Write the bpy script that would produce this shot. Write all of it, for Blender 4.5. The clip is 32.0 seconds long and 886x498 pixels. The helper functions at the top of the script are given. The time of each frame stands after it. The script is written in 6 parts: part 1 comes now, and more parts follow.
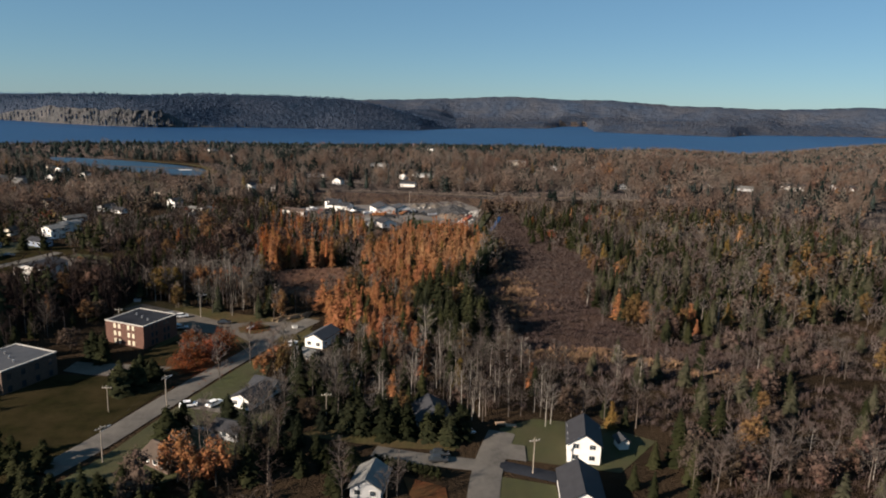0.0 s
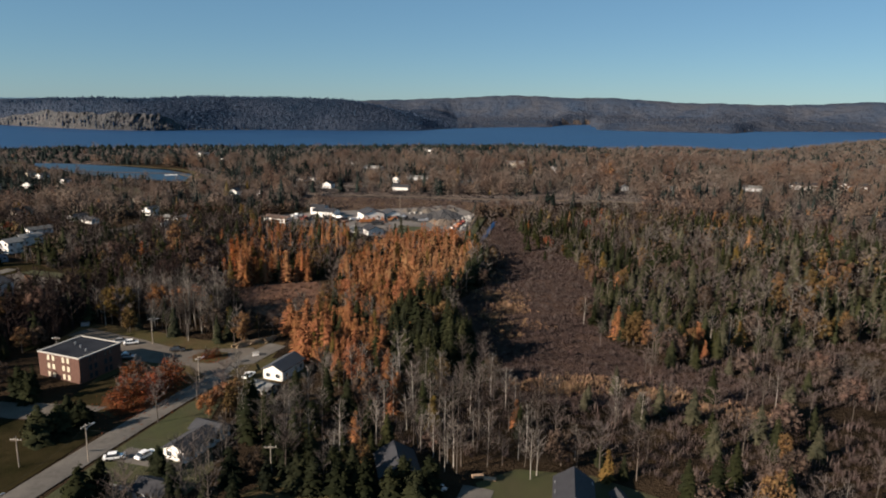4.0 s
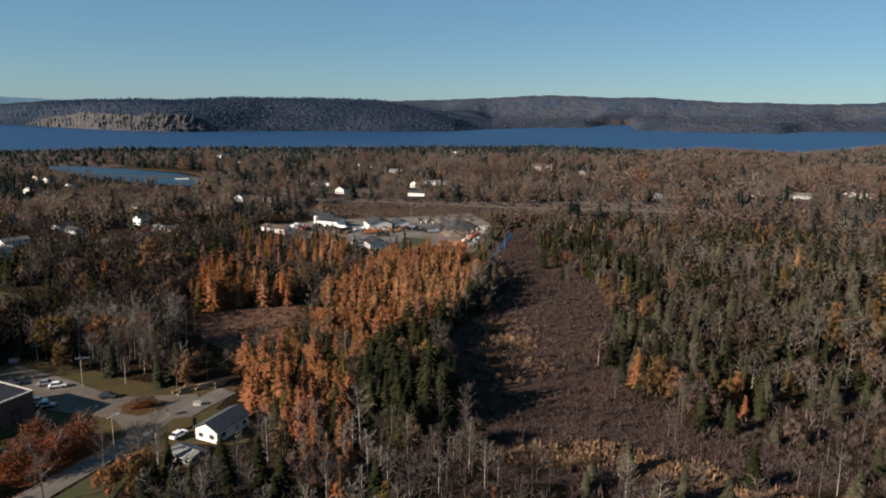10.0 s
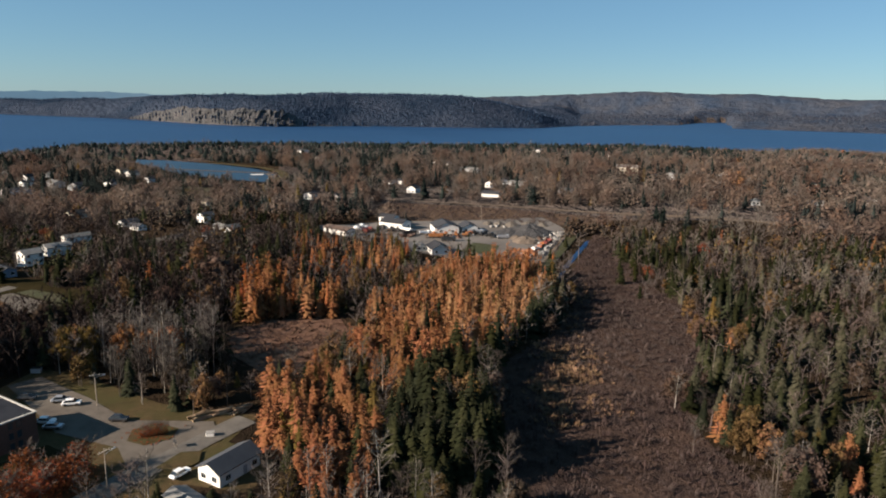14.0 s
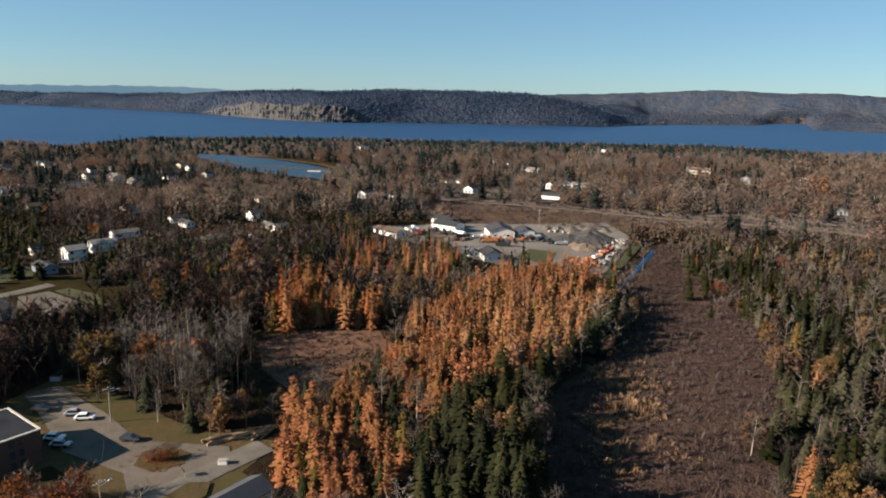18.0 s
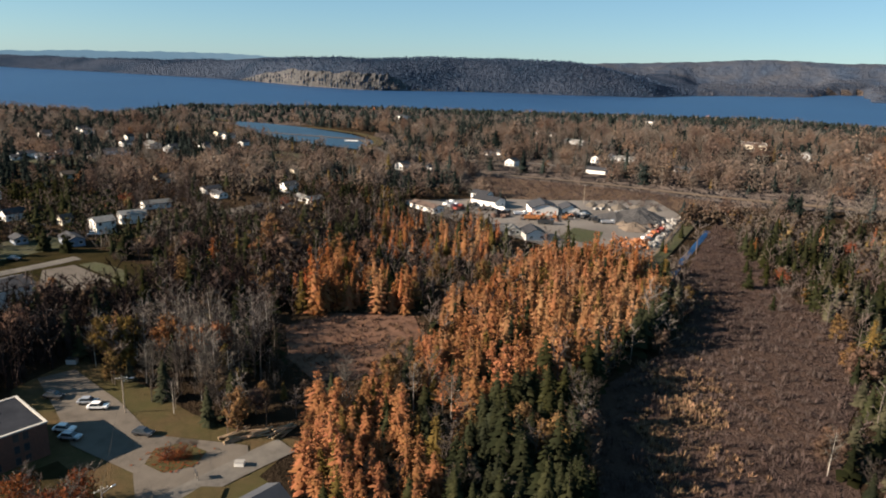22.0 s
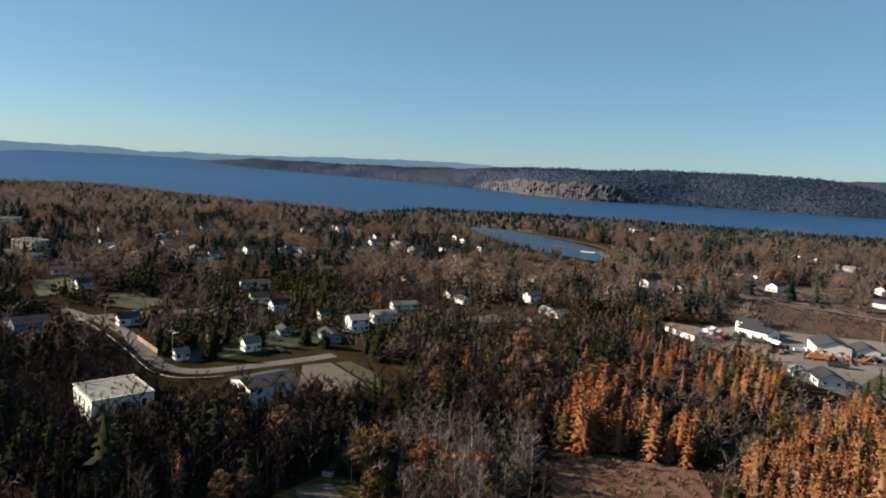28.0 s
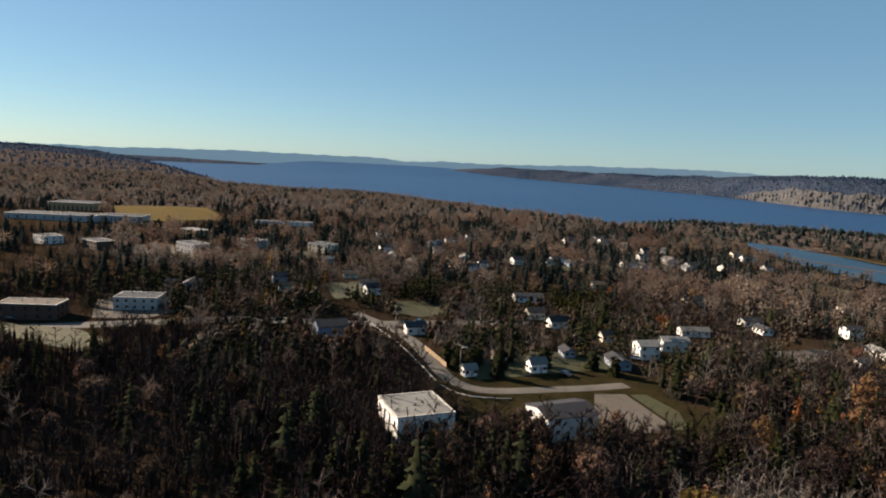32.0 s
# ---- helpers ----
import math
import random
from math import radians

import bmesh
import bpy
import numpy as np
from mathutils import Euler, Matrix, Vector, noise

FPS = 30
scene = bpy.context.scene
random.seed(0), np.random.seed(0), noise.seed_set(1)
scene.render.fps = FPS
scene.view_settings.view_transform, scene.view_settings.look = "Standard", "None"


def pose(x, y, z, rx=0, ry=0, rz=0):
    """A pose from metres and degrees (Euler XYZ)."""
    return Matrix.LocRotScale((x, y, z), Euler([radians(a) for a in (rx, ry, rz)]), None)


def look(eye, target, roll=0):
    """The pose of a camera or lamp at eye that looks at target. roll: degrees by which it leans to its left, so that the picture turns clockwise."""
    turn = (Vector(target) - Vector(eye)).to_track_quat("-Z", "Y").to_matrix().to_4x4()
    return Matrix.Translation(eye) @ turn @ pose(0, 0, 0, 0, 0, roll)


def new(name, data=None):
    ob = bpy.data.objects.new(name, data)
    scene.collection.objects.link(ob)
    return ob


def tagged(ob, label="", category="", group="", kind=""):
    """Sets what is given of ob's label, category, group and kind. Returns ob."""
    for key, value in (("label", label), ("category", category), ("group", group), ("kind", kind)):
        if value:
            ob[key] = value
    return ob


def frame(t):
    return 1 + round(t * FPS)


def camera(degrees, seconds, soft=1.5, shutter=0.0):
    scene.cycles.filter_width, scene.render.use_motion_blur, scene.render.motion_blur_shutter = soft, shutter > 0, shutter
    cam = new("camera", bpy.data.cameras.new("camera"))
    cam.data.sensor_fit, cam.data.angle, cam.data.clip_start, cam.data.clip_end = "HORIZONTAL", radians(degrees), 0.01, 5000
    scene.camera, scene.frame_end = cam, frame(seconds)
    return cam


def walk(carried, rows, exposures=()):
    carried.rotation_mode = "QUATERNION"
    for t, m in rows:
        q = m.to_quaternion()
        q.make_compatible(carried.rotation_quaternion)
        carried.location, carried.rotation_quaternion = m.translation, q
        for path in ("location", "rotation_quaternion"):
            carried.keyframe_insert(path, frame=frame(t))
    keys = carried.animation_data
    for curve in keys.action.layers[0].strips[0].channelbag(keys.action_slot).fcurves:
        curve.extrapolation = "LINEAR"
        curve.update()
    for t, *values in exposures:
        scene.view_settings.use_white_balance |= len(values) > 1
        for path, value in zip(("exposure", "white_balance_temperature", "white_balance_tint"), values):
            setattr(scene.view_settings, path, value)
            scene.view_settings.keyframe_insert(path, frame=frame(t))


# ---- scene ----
# ---- the camera and its flight ----
cam = camera(65.25, 32.0, soft=1.95)
rows = [
    (0, pose(-0.00, 0.00, 78.40, 78.306, -1.746, 0.362)),
    (1, pose(1.72, 5.77, 78.54, 78.222, -1.538, 0.455)),
    (2, pose(3.80, 12.22, 78.56, 78.235, -1.380, 0.512)),
    (3, pose(5.89, 18.86, 78.50, 78.271, -1.213, 0.556)),
    (3.5, pose(6.97, 22.16, 78.48, 78.268, -1.140, 0.575)),
    (5.5, pose(11.97, 34.83, 78.65, 78.335, -0.918, 0.642)),
    (6, pose(13.16, 38.12, 78.68, 78.356, -0.919, 0.638)),
    (7, pose(15.42, 44.46, 78.73, 78.383, -0.916, 0.904)),
    (8, pose(17.81, 50.56, 79.01, 78.375, -0.890, 1.622)),
    (9, pose(20.24, 57.14, 79.03, 78.312, -0.864, 2.555)),
    (9.5, pose(21.27, 60.41, 78.95, 78.281, -0.861, 2.956)),
    (10, pose(22.35, 63.62, 78.90, 78.248, -0.882, 3.650)),
    (10.5, pose(23.39, 67.03, 78.96, 78.191, -0.886, 4.792)),
    (11, pose(24.24, 70.42, 78.97, 78.146, -0.902, 5.898)),
    (12, pose(26.19, 77.14, 79.14, 78.048, -0.949, 7.925)),
    (13, pose(27.70, 84.00, 79.16, 77.942, -1.024, 9.462)),
    (14, pose(28.78, 90.35, 79.28, 77.810, -1.069, 10.802)),
    (14.5, pose(29.10, 93.37, 79.24, 77.758, -1.109, 11.378)),
    (16.5, pose(29.56, 103.61, 79.36, 77.632, -1.383, 14.148)),
    (17, pose(29.48, 105.86, 79.34, 77.583, -1.430, 14.900)),
    (17.5, pose(29.26, 108.03, 79.27, 77.531, -1.454, 15.626)),
    (18, pose(28.93, 110.11, 79.18, 77.468, -1.497, 16.103)),
    (18.5, pose(28.44, 112.30, 78.97, 76.312, -1.578, 16.694)),
    (19, pose(27.91, 114.47, 79.06, 74.743, -1.599, 17.201)),
    (19.5, pose(27.41, 116.56, 79.03, 74.581, -1.606, 17.526)),
    (20, pose(26.77, 118.49, 79.05, 74.564, -1.669, 17.608)),
    (21, pose(25.34, 122.13, 79.05, 74.761, -1.754, 18.222)),
    (21.5, pose(24.66, 123.79, 79.02, 74.863, -1.765, 18.818)),
    (22, pose(23.92, 125.39, 78.95, 74.875, -1.853, 19.427)),
    (22.5, pose(22.91, 126.95, 78.85, 75.051, -1.992, 19.788)),
    (23, pose(21.67, 128.27, 78.81, 75.395, -2.182, 20.172)),
    (23.5, pose(20.18, 129.45, 78.74, 75.931, -2.384, 20.604)),
    (24, pose(18.50, 130.37, 78.66, 77.165, -2.553, 21.128)),
    (24.5, pose(16.65, 131.26, 78.46, 78.421, -2.678, 21.878)),
    (25, pose(14.22, 132.17, 78.26, 79.645, -2.858, 23.169)),
    (25.5, pose(11.63, 133.26, 77.94, 80.519, -2.974, 25.256)),
    (27.5, pose(1.21, 135.78, 77.49, 82.902, -3.190, 34.586)),
    (28, pose(-1.40, 136.18, 77.56, 82.935, -3.176, 37.324)),
    (28.5, pose(-4.21, 136.52, 77.66, 82.836, -3.182, 40.090)),
    (29, pose(-7.37, 136.90, 77.61, 82.773, -3.149, 42.605)),
    (29.5, pose(-10.66, 137.11, 77.37, 82.757, -3.087, 44.895)),
    (30, pose(-13.90, 137.22, 77.32, 82.691, -3.020, 47.240)),
    (30.5, pose(-17.03, 137.10, 77.34, 82.639, -3.030, 49.706)),
    (31, pose(-20.08, 136.85, 77.29, 82.625, -2.949, 52.277)),
    (31.5, pose(-23.20, 136.51, 77.34, 82.598, -2.874, 54.831)),
    (32, pose(-26.50, 136.10, 77.29, 82.592, -2.806, 57.270)),
]
walk(cam, rows, exposures=[(0, 1.19, 6720, 13), (12, 1.24, 6720, 13), (14, 1.4, 6760, 13), (16.5, 1.55, 6820, 13), (17.5, 1.61, 6880, 13), (19.5, 1.66, 7080, 13), (21, 1.74, 7110, 13), (25, 1.75, 7000, 13), (28, 1.56, 6950, 13), (32, 1.58, 7250, 15)])

# ---- sky and sun ----
SUN_TO = Vector((-14.6, -8.7, 7.1)).normalized()
world = bpy.data.worlds.new("world")
scene.world = world
world.use_nodes = True
wt = world.node_tree
sky = wt.nodes.new("ShaderNodeTexSky")
sky.sky_type, sky.sun_disc = "NISHITA", False
sky.sun_elevation, sky.sun_rotation = radians(22.7), radians(239.2)
sky.altitude, sky.air_density, sky.dust_density, sky.ozone_density = 60, 0.8, 0.1, 2.4
tint = wt.nodes.new("ShaderNodeMix")
tint.data_type, tint.blend_type = "RGBA", "MULTIPLY"
tint.inputs["Factor"].default_value, tint.inputs["B"].default_value = 1.0, (0.505, 0.625, 0.68, 1)
even = wt.nodes.new("ShaderNodeMix")
even.data_type = "RGBA"
even.inputs["Factor"].default_value, even.inputs["B"].default_value = 0.38, (1.30, 3.14, 4.7, 1)
wt.links.new(sky.outputs[0], tint.inputs["A"])
wt.links.new(tint.outputs["Result"], even.inputs["A"])
wt.links.new(even.outputs["Result"], wt.nodes["Background"].inputs[0])
wt.nodes["Background"].inputs[1].default_value = 0.053
sun = new("sun", bpy.data.lights.new("sun", "SUN"))
sun.data.energy, sun.data.angle, sun.data.color = 5.0, radians(0.55), (1.0, 0.87, 0.72)
sun.matrix_world = look((0, 0, 500), Vector((0, 0, 500)) - SUN_TO)


# ---- materials ----
def material(name, base, second=None, scale=0.5, rough=0.85, detail=4.0, bump=0.0, bump_scale=8.0, island=0.0, rand=0.0, metal=0.0, spec=0.3, third=None, third_scale=0.05, leaf=0.0, tone=0.0):
    """A surface of two or three colours mixed by noise at two scales, with bump and piece-by-piece variation."""
    m = bpy.data.materials.new(name)
    m.use_nodes = True
    nt = m.node_tree
    p = nt.nodes["Principled BSDF"]
    p.inputs["Roughness"].default_value, p.inputs["Metallic"].default_value = rough, metal
    p.inputs["Specular IOR Level"].default_value = spec
    geo = nt.nodes.new("ShaderNodeNewGeometry")
    second = second or tuple(c * 0.7 for c in base)

    def noisy(size, deep):
        n = nt.nodes.new("ShaderNodeTexNoise")
        n.inputs["Scale"].default_value, n.inputs["Detail"].default_value = size, deep
        n.inputs["Roughness"].default_value = 0.65
        nt.links.new(geo.outputs["Position"], n.inputs["Vector"])
        r = nt.nodes.new("ShaderNodeMapRange")
        r.inputs["From Min"].default_value, r.inputs["From Max"].default_value = 0.34, 0.66
        nt.links.new(n.outputs["Fac"], r.inputs["Value"])
        return r.outputs["Result"]

    def mixed(a, b, fac):
        x = nt.nodes.new("ShaderNodeMix")
        x.data_type = "RGBA"
        for socket, v in ((x.inputs["A"], a), (x.inputs["B"], b)):
            if isinstance(v, tuple):
                socket.default_value = (*v, 1)
            else:
                nt.links.new(v, socket)
        nt.links.new(fac, x.inputs["Factor"])
        return x.outputs["Result"]

    col = mixed(tuple(base), tuple(second), noisy(scale, detail))
    if third:
        col = mixed(col, tuple(third), noisy(third_scale, 5.0))
    for amount, source in ((island, "island"), (rand, "rand")):
        if amount:
            node = geo.outputs["Random Per Island"] if source == "island" else nt.nodes.new("ShaderNodeObjectInfo").outputs["Random"]
            hsv = nt.nodes.new("ShaderNodeHueSaturation")
            for socket, lo, hi in (("Value", 1 - amount, 1 + amount), ("Hue", 0.5 + amount * 0.05, 0.5 - amount * 0.05)):
                r = nt.nodes.new("ShaderNodeMapRange")
                r.inputs["To Min"].default_value, r.inputs["To Max"].default_value = lo, hi
                nt.links.new(node, r.inputs["Value"])
                nt.links.new(r.outputs["Result"], hsv.inputs[socket])
            nt.links.new(col, hsv.inputs["Color"])
            col = hsv.outputs["Color"]
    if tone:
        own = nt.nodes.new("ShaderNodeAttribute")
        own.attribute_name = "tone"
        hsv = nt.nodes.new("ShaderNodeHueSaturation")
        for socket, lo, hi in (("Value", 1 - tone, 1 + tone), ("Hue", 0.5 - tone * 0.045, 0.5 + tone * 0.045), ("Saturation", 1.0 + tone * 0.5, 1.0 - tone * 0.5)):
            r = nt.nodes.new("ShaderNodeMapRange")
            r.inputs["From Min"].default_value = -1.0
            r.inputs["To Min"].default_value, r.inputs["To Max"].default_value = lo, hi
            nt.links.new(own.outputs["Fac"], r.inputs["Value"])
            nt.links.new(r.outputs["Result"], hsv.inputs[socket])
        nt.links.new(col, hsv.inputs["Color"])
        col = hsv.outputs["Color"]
    nt.links.new(col, p.inputs["Base Color"])
    if bump:
        b = nt.nodes.new("ShaderNodeBump")
        b.inputs["Strength"].default_value, b.inputs["Distance"].default_value = 1.0, bump
        nt.links.new(noisy(bump_scale, 4.0), b.inputs["Height"])
        nt.links.new(b.outputs["Normal"], p.inputs["Normal"])
    if leaf:
        tr = nt.nodes.new("ShaderNodeBsdfTranslucent")
        nt.links.new(col, tr.inputs["Color"])
        mx = nt.nodes.new("ShaderNodeMixShader")
        mx.inputs[0].default_value = leaf
        nt.links.new(p.outputs[0], mx.inputs[1])
        nt.links.new(tr.outputs[0], mx.inputs[2])
        nt.links.new(mx.outputs[0], nt.nodes["Material Output"].inputs["Surface"])
    return m


M = {
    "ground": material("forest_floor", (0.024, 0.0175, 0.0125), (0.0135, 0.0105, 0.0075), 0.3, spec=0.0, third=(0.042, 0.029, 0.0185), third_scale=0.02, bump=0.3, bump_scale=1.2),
    # far woodland and hill ground: distance haze mixed into the colour
    "far_land": material("hazy_far_woodland", (0.076, 0.066, 0.062), (0.052, 0.047, 0.046), 0.02, spec=0.0, third=(0.084, 0.064, 0.054), third_scale=0.004, bump=6.0, bump_scale=0.06),
    "hill": material("hazy_wooded_hill", (0.011, 0.02205, 0.0406), (0.0176, 0.02818, 0.04785), 0.015, spec=0.0, third=(0.0396, 0.05022, 0.0725), third_scale=0.004, bump=5.0, bump_scale=0.06),
    "scrub": material("dry_scrub_ground", (0.105, 0.076, 0.058), (0.070, 0.052, 0.042), 0.3, spec=0.0, third=(0.088, 0.058, 0.040), third_scale=0.04, bump=0.3, bump_scale=1.0),
    "rail": material("rail_ballast", (0.111, 0.0777, 0.0518), (0.074, 0.0555, 0.0385), 0.5),
    # hillside trees coloured bluer to stand for haze
    "haze_conifer": material("hazy_hill_conifer", (0.0099, 0.02205, 0.04205), (0.0077, 0.01593, 0.03335), 0.02, island=0.2, spec=0.0),
    "haze_leaf": material("hazy_hill_broadleaf", (0.03089, 0.04498, 0.07204), (0.02138, 0.03308, 0.05638), 0.02, island=0.2, spec=0.0),
    "dull_lawn": material("dull_lawn", (0.0192, 0.018, 0.008), (0.01, 0.01, 0.0048), 0.4, third=(0.032, 0.0248, 0.0128), third_scale=0.12, bump=0.05, bump_scale=5, spec=0.0),
    # distant hills and their woods, haze painted into the base colour
    "haze_hill": material("hazy_distant_hill", (0.036, 0.051, 0.078), (0.021, 0.034, 0.058), 0.016, rough=1.0, spec=0.0, third=(0.050, 0.054, 0.066), third_scale=0.006, bump=6.0, bump_scale=0.02),
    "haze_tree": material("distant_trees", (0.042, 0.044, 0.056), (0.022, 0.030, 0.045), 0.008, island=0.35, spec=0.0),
    "rock": material("cliff_rock", (0.085, 0.07686, 0.07625), (0.0175, 0.02196, 0.02625), 0.05, third=(0.0325, 0.03538, 0.03875), third_scale=0.015, bump=2.0, bump_scale=0.2),
    "water": material("lake_water", (0.00903, 0.03784, 0.1008), (0.00688, 0.0301, 0.0828), 0.004, rough=0.4, bump=0.10, bump_scale=0.35, spec=0.12, third=(0.01032, 0.043, 0.1098), third_scale=0.0012),
    "pond": material("pond_water", (0.013, 0.036, 0.064), (0.011, 0.030, 0.055), 0.01, rough=0.4, bump=0.02, bump_scale=0.8, spec=0.22),
    "asphalt": material("asphalt", (0.096, 0.088, 0.079), (0.064, 0.059, 0.053), 0.9, third=(0.120, 0.110, 0.097), third_scale=0.16, bump=0.03, bump_scale=5, spec=0.15),
    "gravel": material("gravel", (0.092, 0.079, 0.067), (0.060, 0.052, 0.044), 0.5, third=(0.112, 0.098, 0.083), third_scale=0.09, bump=0.03, bump_scale=3, spec=0.1),
    "yard": material("yard_gravel", (0.112, 0.098, 0.086), (0.074, 0.064, 0.056), 0.16, third=(0.135, 0.122, 0.110), third_scale=0.04, bump=0.03, bump_scale=3),
    "lawn": material("lawn", (0.0391, 0.0442, 0.01147), (0.0238, 0.02975, 0.0085), 0.5, third=(0.0408, 0.0357, 0.01445), third_scale=0.08, bump=0.05, bump_scale=6),
    "dry_grass": material("dry_grass", (0.086, 0.055, 0.030), (0.050, 0.036, 0.019), 0.7, third=(0.046, 0.043, 0.018), third_scale=0.09, bump=0.06, bump_scale=3, spec=0.05),
    "field": material("mown_field", (0.105, 0.080, 0.038), (0.082, 0.064, 0.030), 0.05, spec=0.0, third=(0.118, 0.088, 0.042), third_scale=0.01),
    "bog": material("bog_shrub_ground", (0.056, 0.039, 0.034), (0.034, 0.026, 0.025), 0.35, spec=0.0, third=(0.064, 0.042, 0.033), third_scale=0.05, bump=0.4, bump_scale=1.0),
    "reed": material("dry_reed", (0.190, 0.124, 0.078), (0.128, 0.082, 0.052), 0.5, spec=0.0, island=0.3),
    "fern": material("dry_fern", (0.120, 0.073, 0.050), (0.080, 0.048, 0.034), 0.3, spec=0.0, island=0.3),
    "reed_ground": material("reed_bed", (0.150, 0.100, 0.060), (0.062, 0.042, 0.034), 0.45, spec=0.0, third=(0.060, 0.040, 0.033), third_scale=0.14, bump=0.2, bump_scale=1.5),
    "bog_twig": material("bog_twig", (0.078, 0.057, 0.051), (0.047, 0.037, 0.035), 0.4, spec=0.0, island=0.25, tone=0.25),
    "conifer": material("conifer_needles", (0.0145, 0.0175, 0.0105), (0.008, 0.010, 0.0068), 0.15, island=0.2, rand=0.3, third=(0.020, 0.0215, 0.0095), third_scale=0.03, spec=0.0, tone=0.4),
    "grey_conifer": material("grey_conifer_needles", (0.052, 0.049, 0.031), (0.030, 0.031, 0.021), 0.2, island=0.3, rand=0.25, spec=0.0, tone=0.35),
    "orange": material("orange_leaves", (0.2352, 0.09744, 0.04704), (0.168, 0.07056, 0.03696), 0.12, spec=0.0, island=0.2, rand=0.15, third=(0.2296, 0.1075, 0.04928), third_scale=0.04, leaf=0.14, tone=0.22),
    "amber": material("amber_leaves", (0.140, 0.078, 0.038), (0.098, 0.058, 0.030), 0.12, spec=0.0, island=0.25, rand=0.3, third=(0.122, 0.080, 0.036), third_scale=0.05, leaf=0.2, tone=0.3),
    "yellow": material("yellow_leaves", (0.128, 0.084, 0.026), (0.085, 0.062, 0.022), 0.12, spec=0.0, island=0.2, rand=0.2, leaf=0.2, tone=0.25),
    "red": material("red_leaves", (0.175, 0.052, 0.024), (0.115, 0.036, 0.018), 0.2, spec=0.0, island=0.2, rand=0.25, leaf=0.2, tone=0.3),
    "rust": material("rust_leaves", (0.100, 0.060, 0.042), (0.062, 0.043, 0.034), 0.12, spec=0.0, island=0.2, rand=0.35, third=(0.082, 0.065, 0.054), third_scale=0.03, leaf=0.28, tone=0.35),
    "twig": material("bare_twigs", (0.102, 0.091, 0.083), (0.064, 0.057, 0.053), 0.15, spec=0.0, island=0.2, rand=0.3, third=(0.090, 0.070, 0.060), third_scale=0.03, tone=0.35, leaf=0.22),
    # twigs, rust leaves and needles again, aerial haze put into their colour
    "haze_twig": material("hazy_bare_twigs", (0.177, 0.156, 0.1366), (0.1156, 0.1032, 0.09516), 0.1, spec=0.0, island=0.15, third=(0.151, 0.1248, 0.1025), third_scale=0.012, tone=0.26, leaf=0.4),
    "haze_rust": material("hazy_rust_leaves", (0.1751, 0.1079, 0.07412), (0.1176, 0.08279, 0.06646), 0.06, spec=0.0, island=0.12, third=(0.1476, 0.1179, 0.1022), third_scale=0.012, tone=0.28, leaf=0.45),
    "haze_needles": material("hazy_dark_needles", (0.017, 0.0225, 0.020), (0.0105, 0.0145, 0.0145), 0.1, spec=0.0, island=0.2, tone=0.4),
    # bare twigs again, darkened to carry the shade inside the woods
    "shade_twig": material("shaded_twigs", (0.02851, 0.02145, 0.01901), (0.01693, 0.0132, 0.01228), 0.15, spec=0.0, island=0.2, rand=0.3, tone=0.35),
    "pale_twig": material("pale_twigs", (0.138, 0.122, 0.108), (0.088, 0.077, 0.068), 0.15, spec=0.0, island=0.3, rand=0.2, tone=0.25),
    "leaf_litter": material("fallen_leaf_ground", (0.120, 0.042, 0.020), (0.070, 0.034, 0.018), 0.8, spec=0.0, third=(0.050, 0.036, 0.018), third_scale=0.15, bump=0.05, bump_scale=6),
    "bark": material("bark", (0.1036, 0.0851, 0.0703), (0.0592, 0.0488, 0.0407), 1.5, rand=0.2),
    "birch": material("pale_bark", (0.3108, 0.2886, 0.259), (0.2072, 0.1887, 0.1665), 1.5, rand=0.15),
    "white": material("white_siding", (0.64, 0.635, 0.61), (0.56, 0.55, 0.53), 0.5, rough=0.6, rand=0.05),
    "cream": material("cream_siding", (0.527, 0.476, 0.374), (0.459, 0.408, 0.323), 0.5, rough=0.65, rand=0.08),
    "grey_wall": material("grey_siding", (0.306, 0.3145, 0.323), (0.255, 0.2635, 0.272), 0.5, rough=0.65, rand=0.12),
    "blue_wall": material("blue_siding", (0.17, 0.221, 0.306), (0.1445, 0.187, 0.255), 0.5, rough=0.65),
    "tan_brick": material("tan_brick", (0.3108, 0.2146, 0.1184), (0.2442, 0.1628, 0.0888), 1.5),
    "brick": material("red_brick", (0.1, 0.0496, 0.0368), (0.0704, 0.036, 0.0272), 2.0, bump=0.01, bump_scale=8),
    "brown_brick": material("brown_brick", (0.082, 0.056, 0.043), (0.058, 0.041, 0.033), 1.5, bump=0.01, bump_scale=8),
    "mortar": material("mortar", (0.2516, 0.1998, 0.1628), None, 2.0),
    "dark_roof": material("dark_shingles", (0.030, 0.031, 0.036), (0.020, 0.021, 0.025), 0.8, rough=0.8, rand=0.25, bump=0.02, bump_scale=8),
    "grey_roof": material("grey_shingles", (0.148, 0.148, 0.1406), (0.1036, 0.1036, 0.0999), 0.6, rough=0.85, rand=0.25),
    "brown_roof": material("brown_shingles", (0.08325, 0.05828, 0.0444), (0.0555, 0.04163, 0.03218), 0.6, rand=0.2),
    "pale_roof": material("pale_membrane_roof", (0.152, 0.1496, 0.14), (0.12, 0.1176, 0.1104), 0.25, third=(0.176, 0.1728, 0.16), third_scale=0.1),
    "tar_roof": material("tar_roof", (0.014, 0.0165, 0.022), (0.010, 0.012, 0.016), 0.3, third=(0.026, 0.029, 0.036), third_scale=0.12, rough=0.9, spec=0.05),
    "slate_roof": material("grey_felt_roof", (0.052, 0.058, 0.068), (0.038, 0.043, 0.052), 0.25, third=(0.066, 0.070, 0.078), third_scale=0.1, spec=0.1),
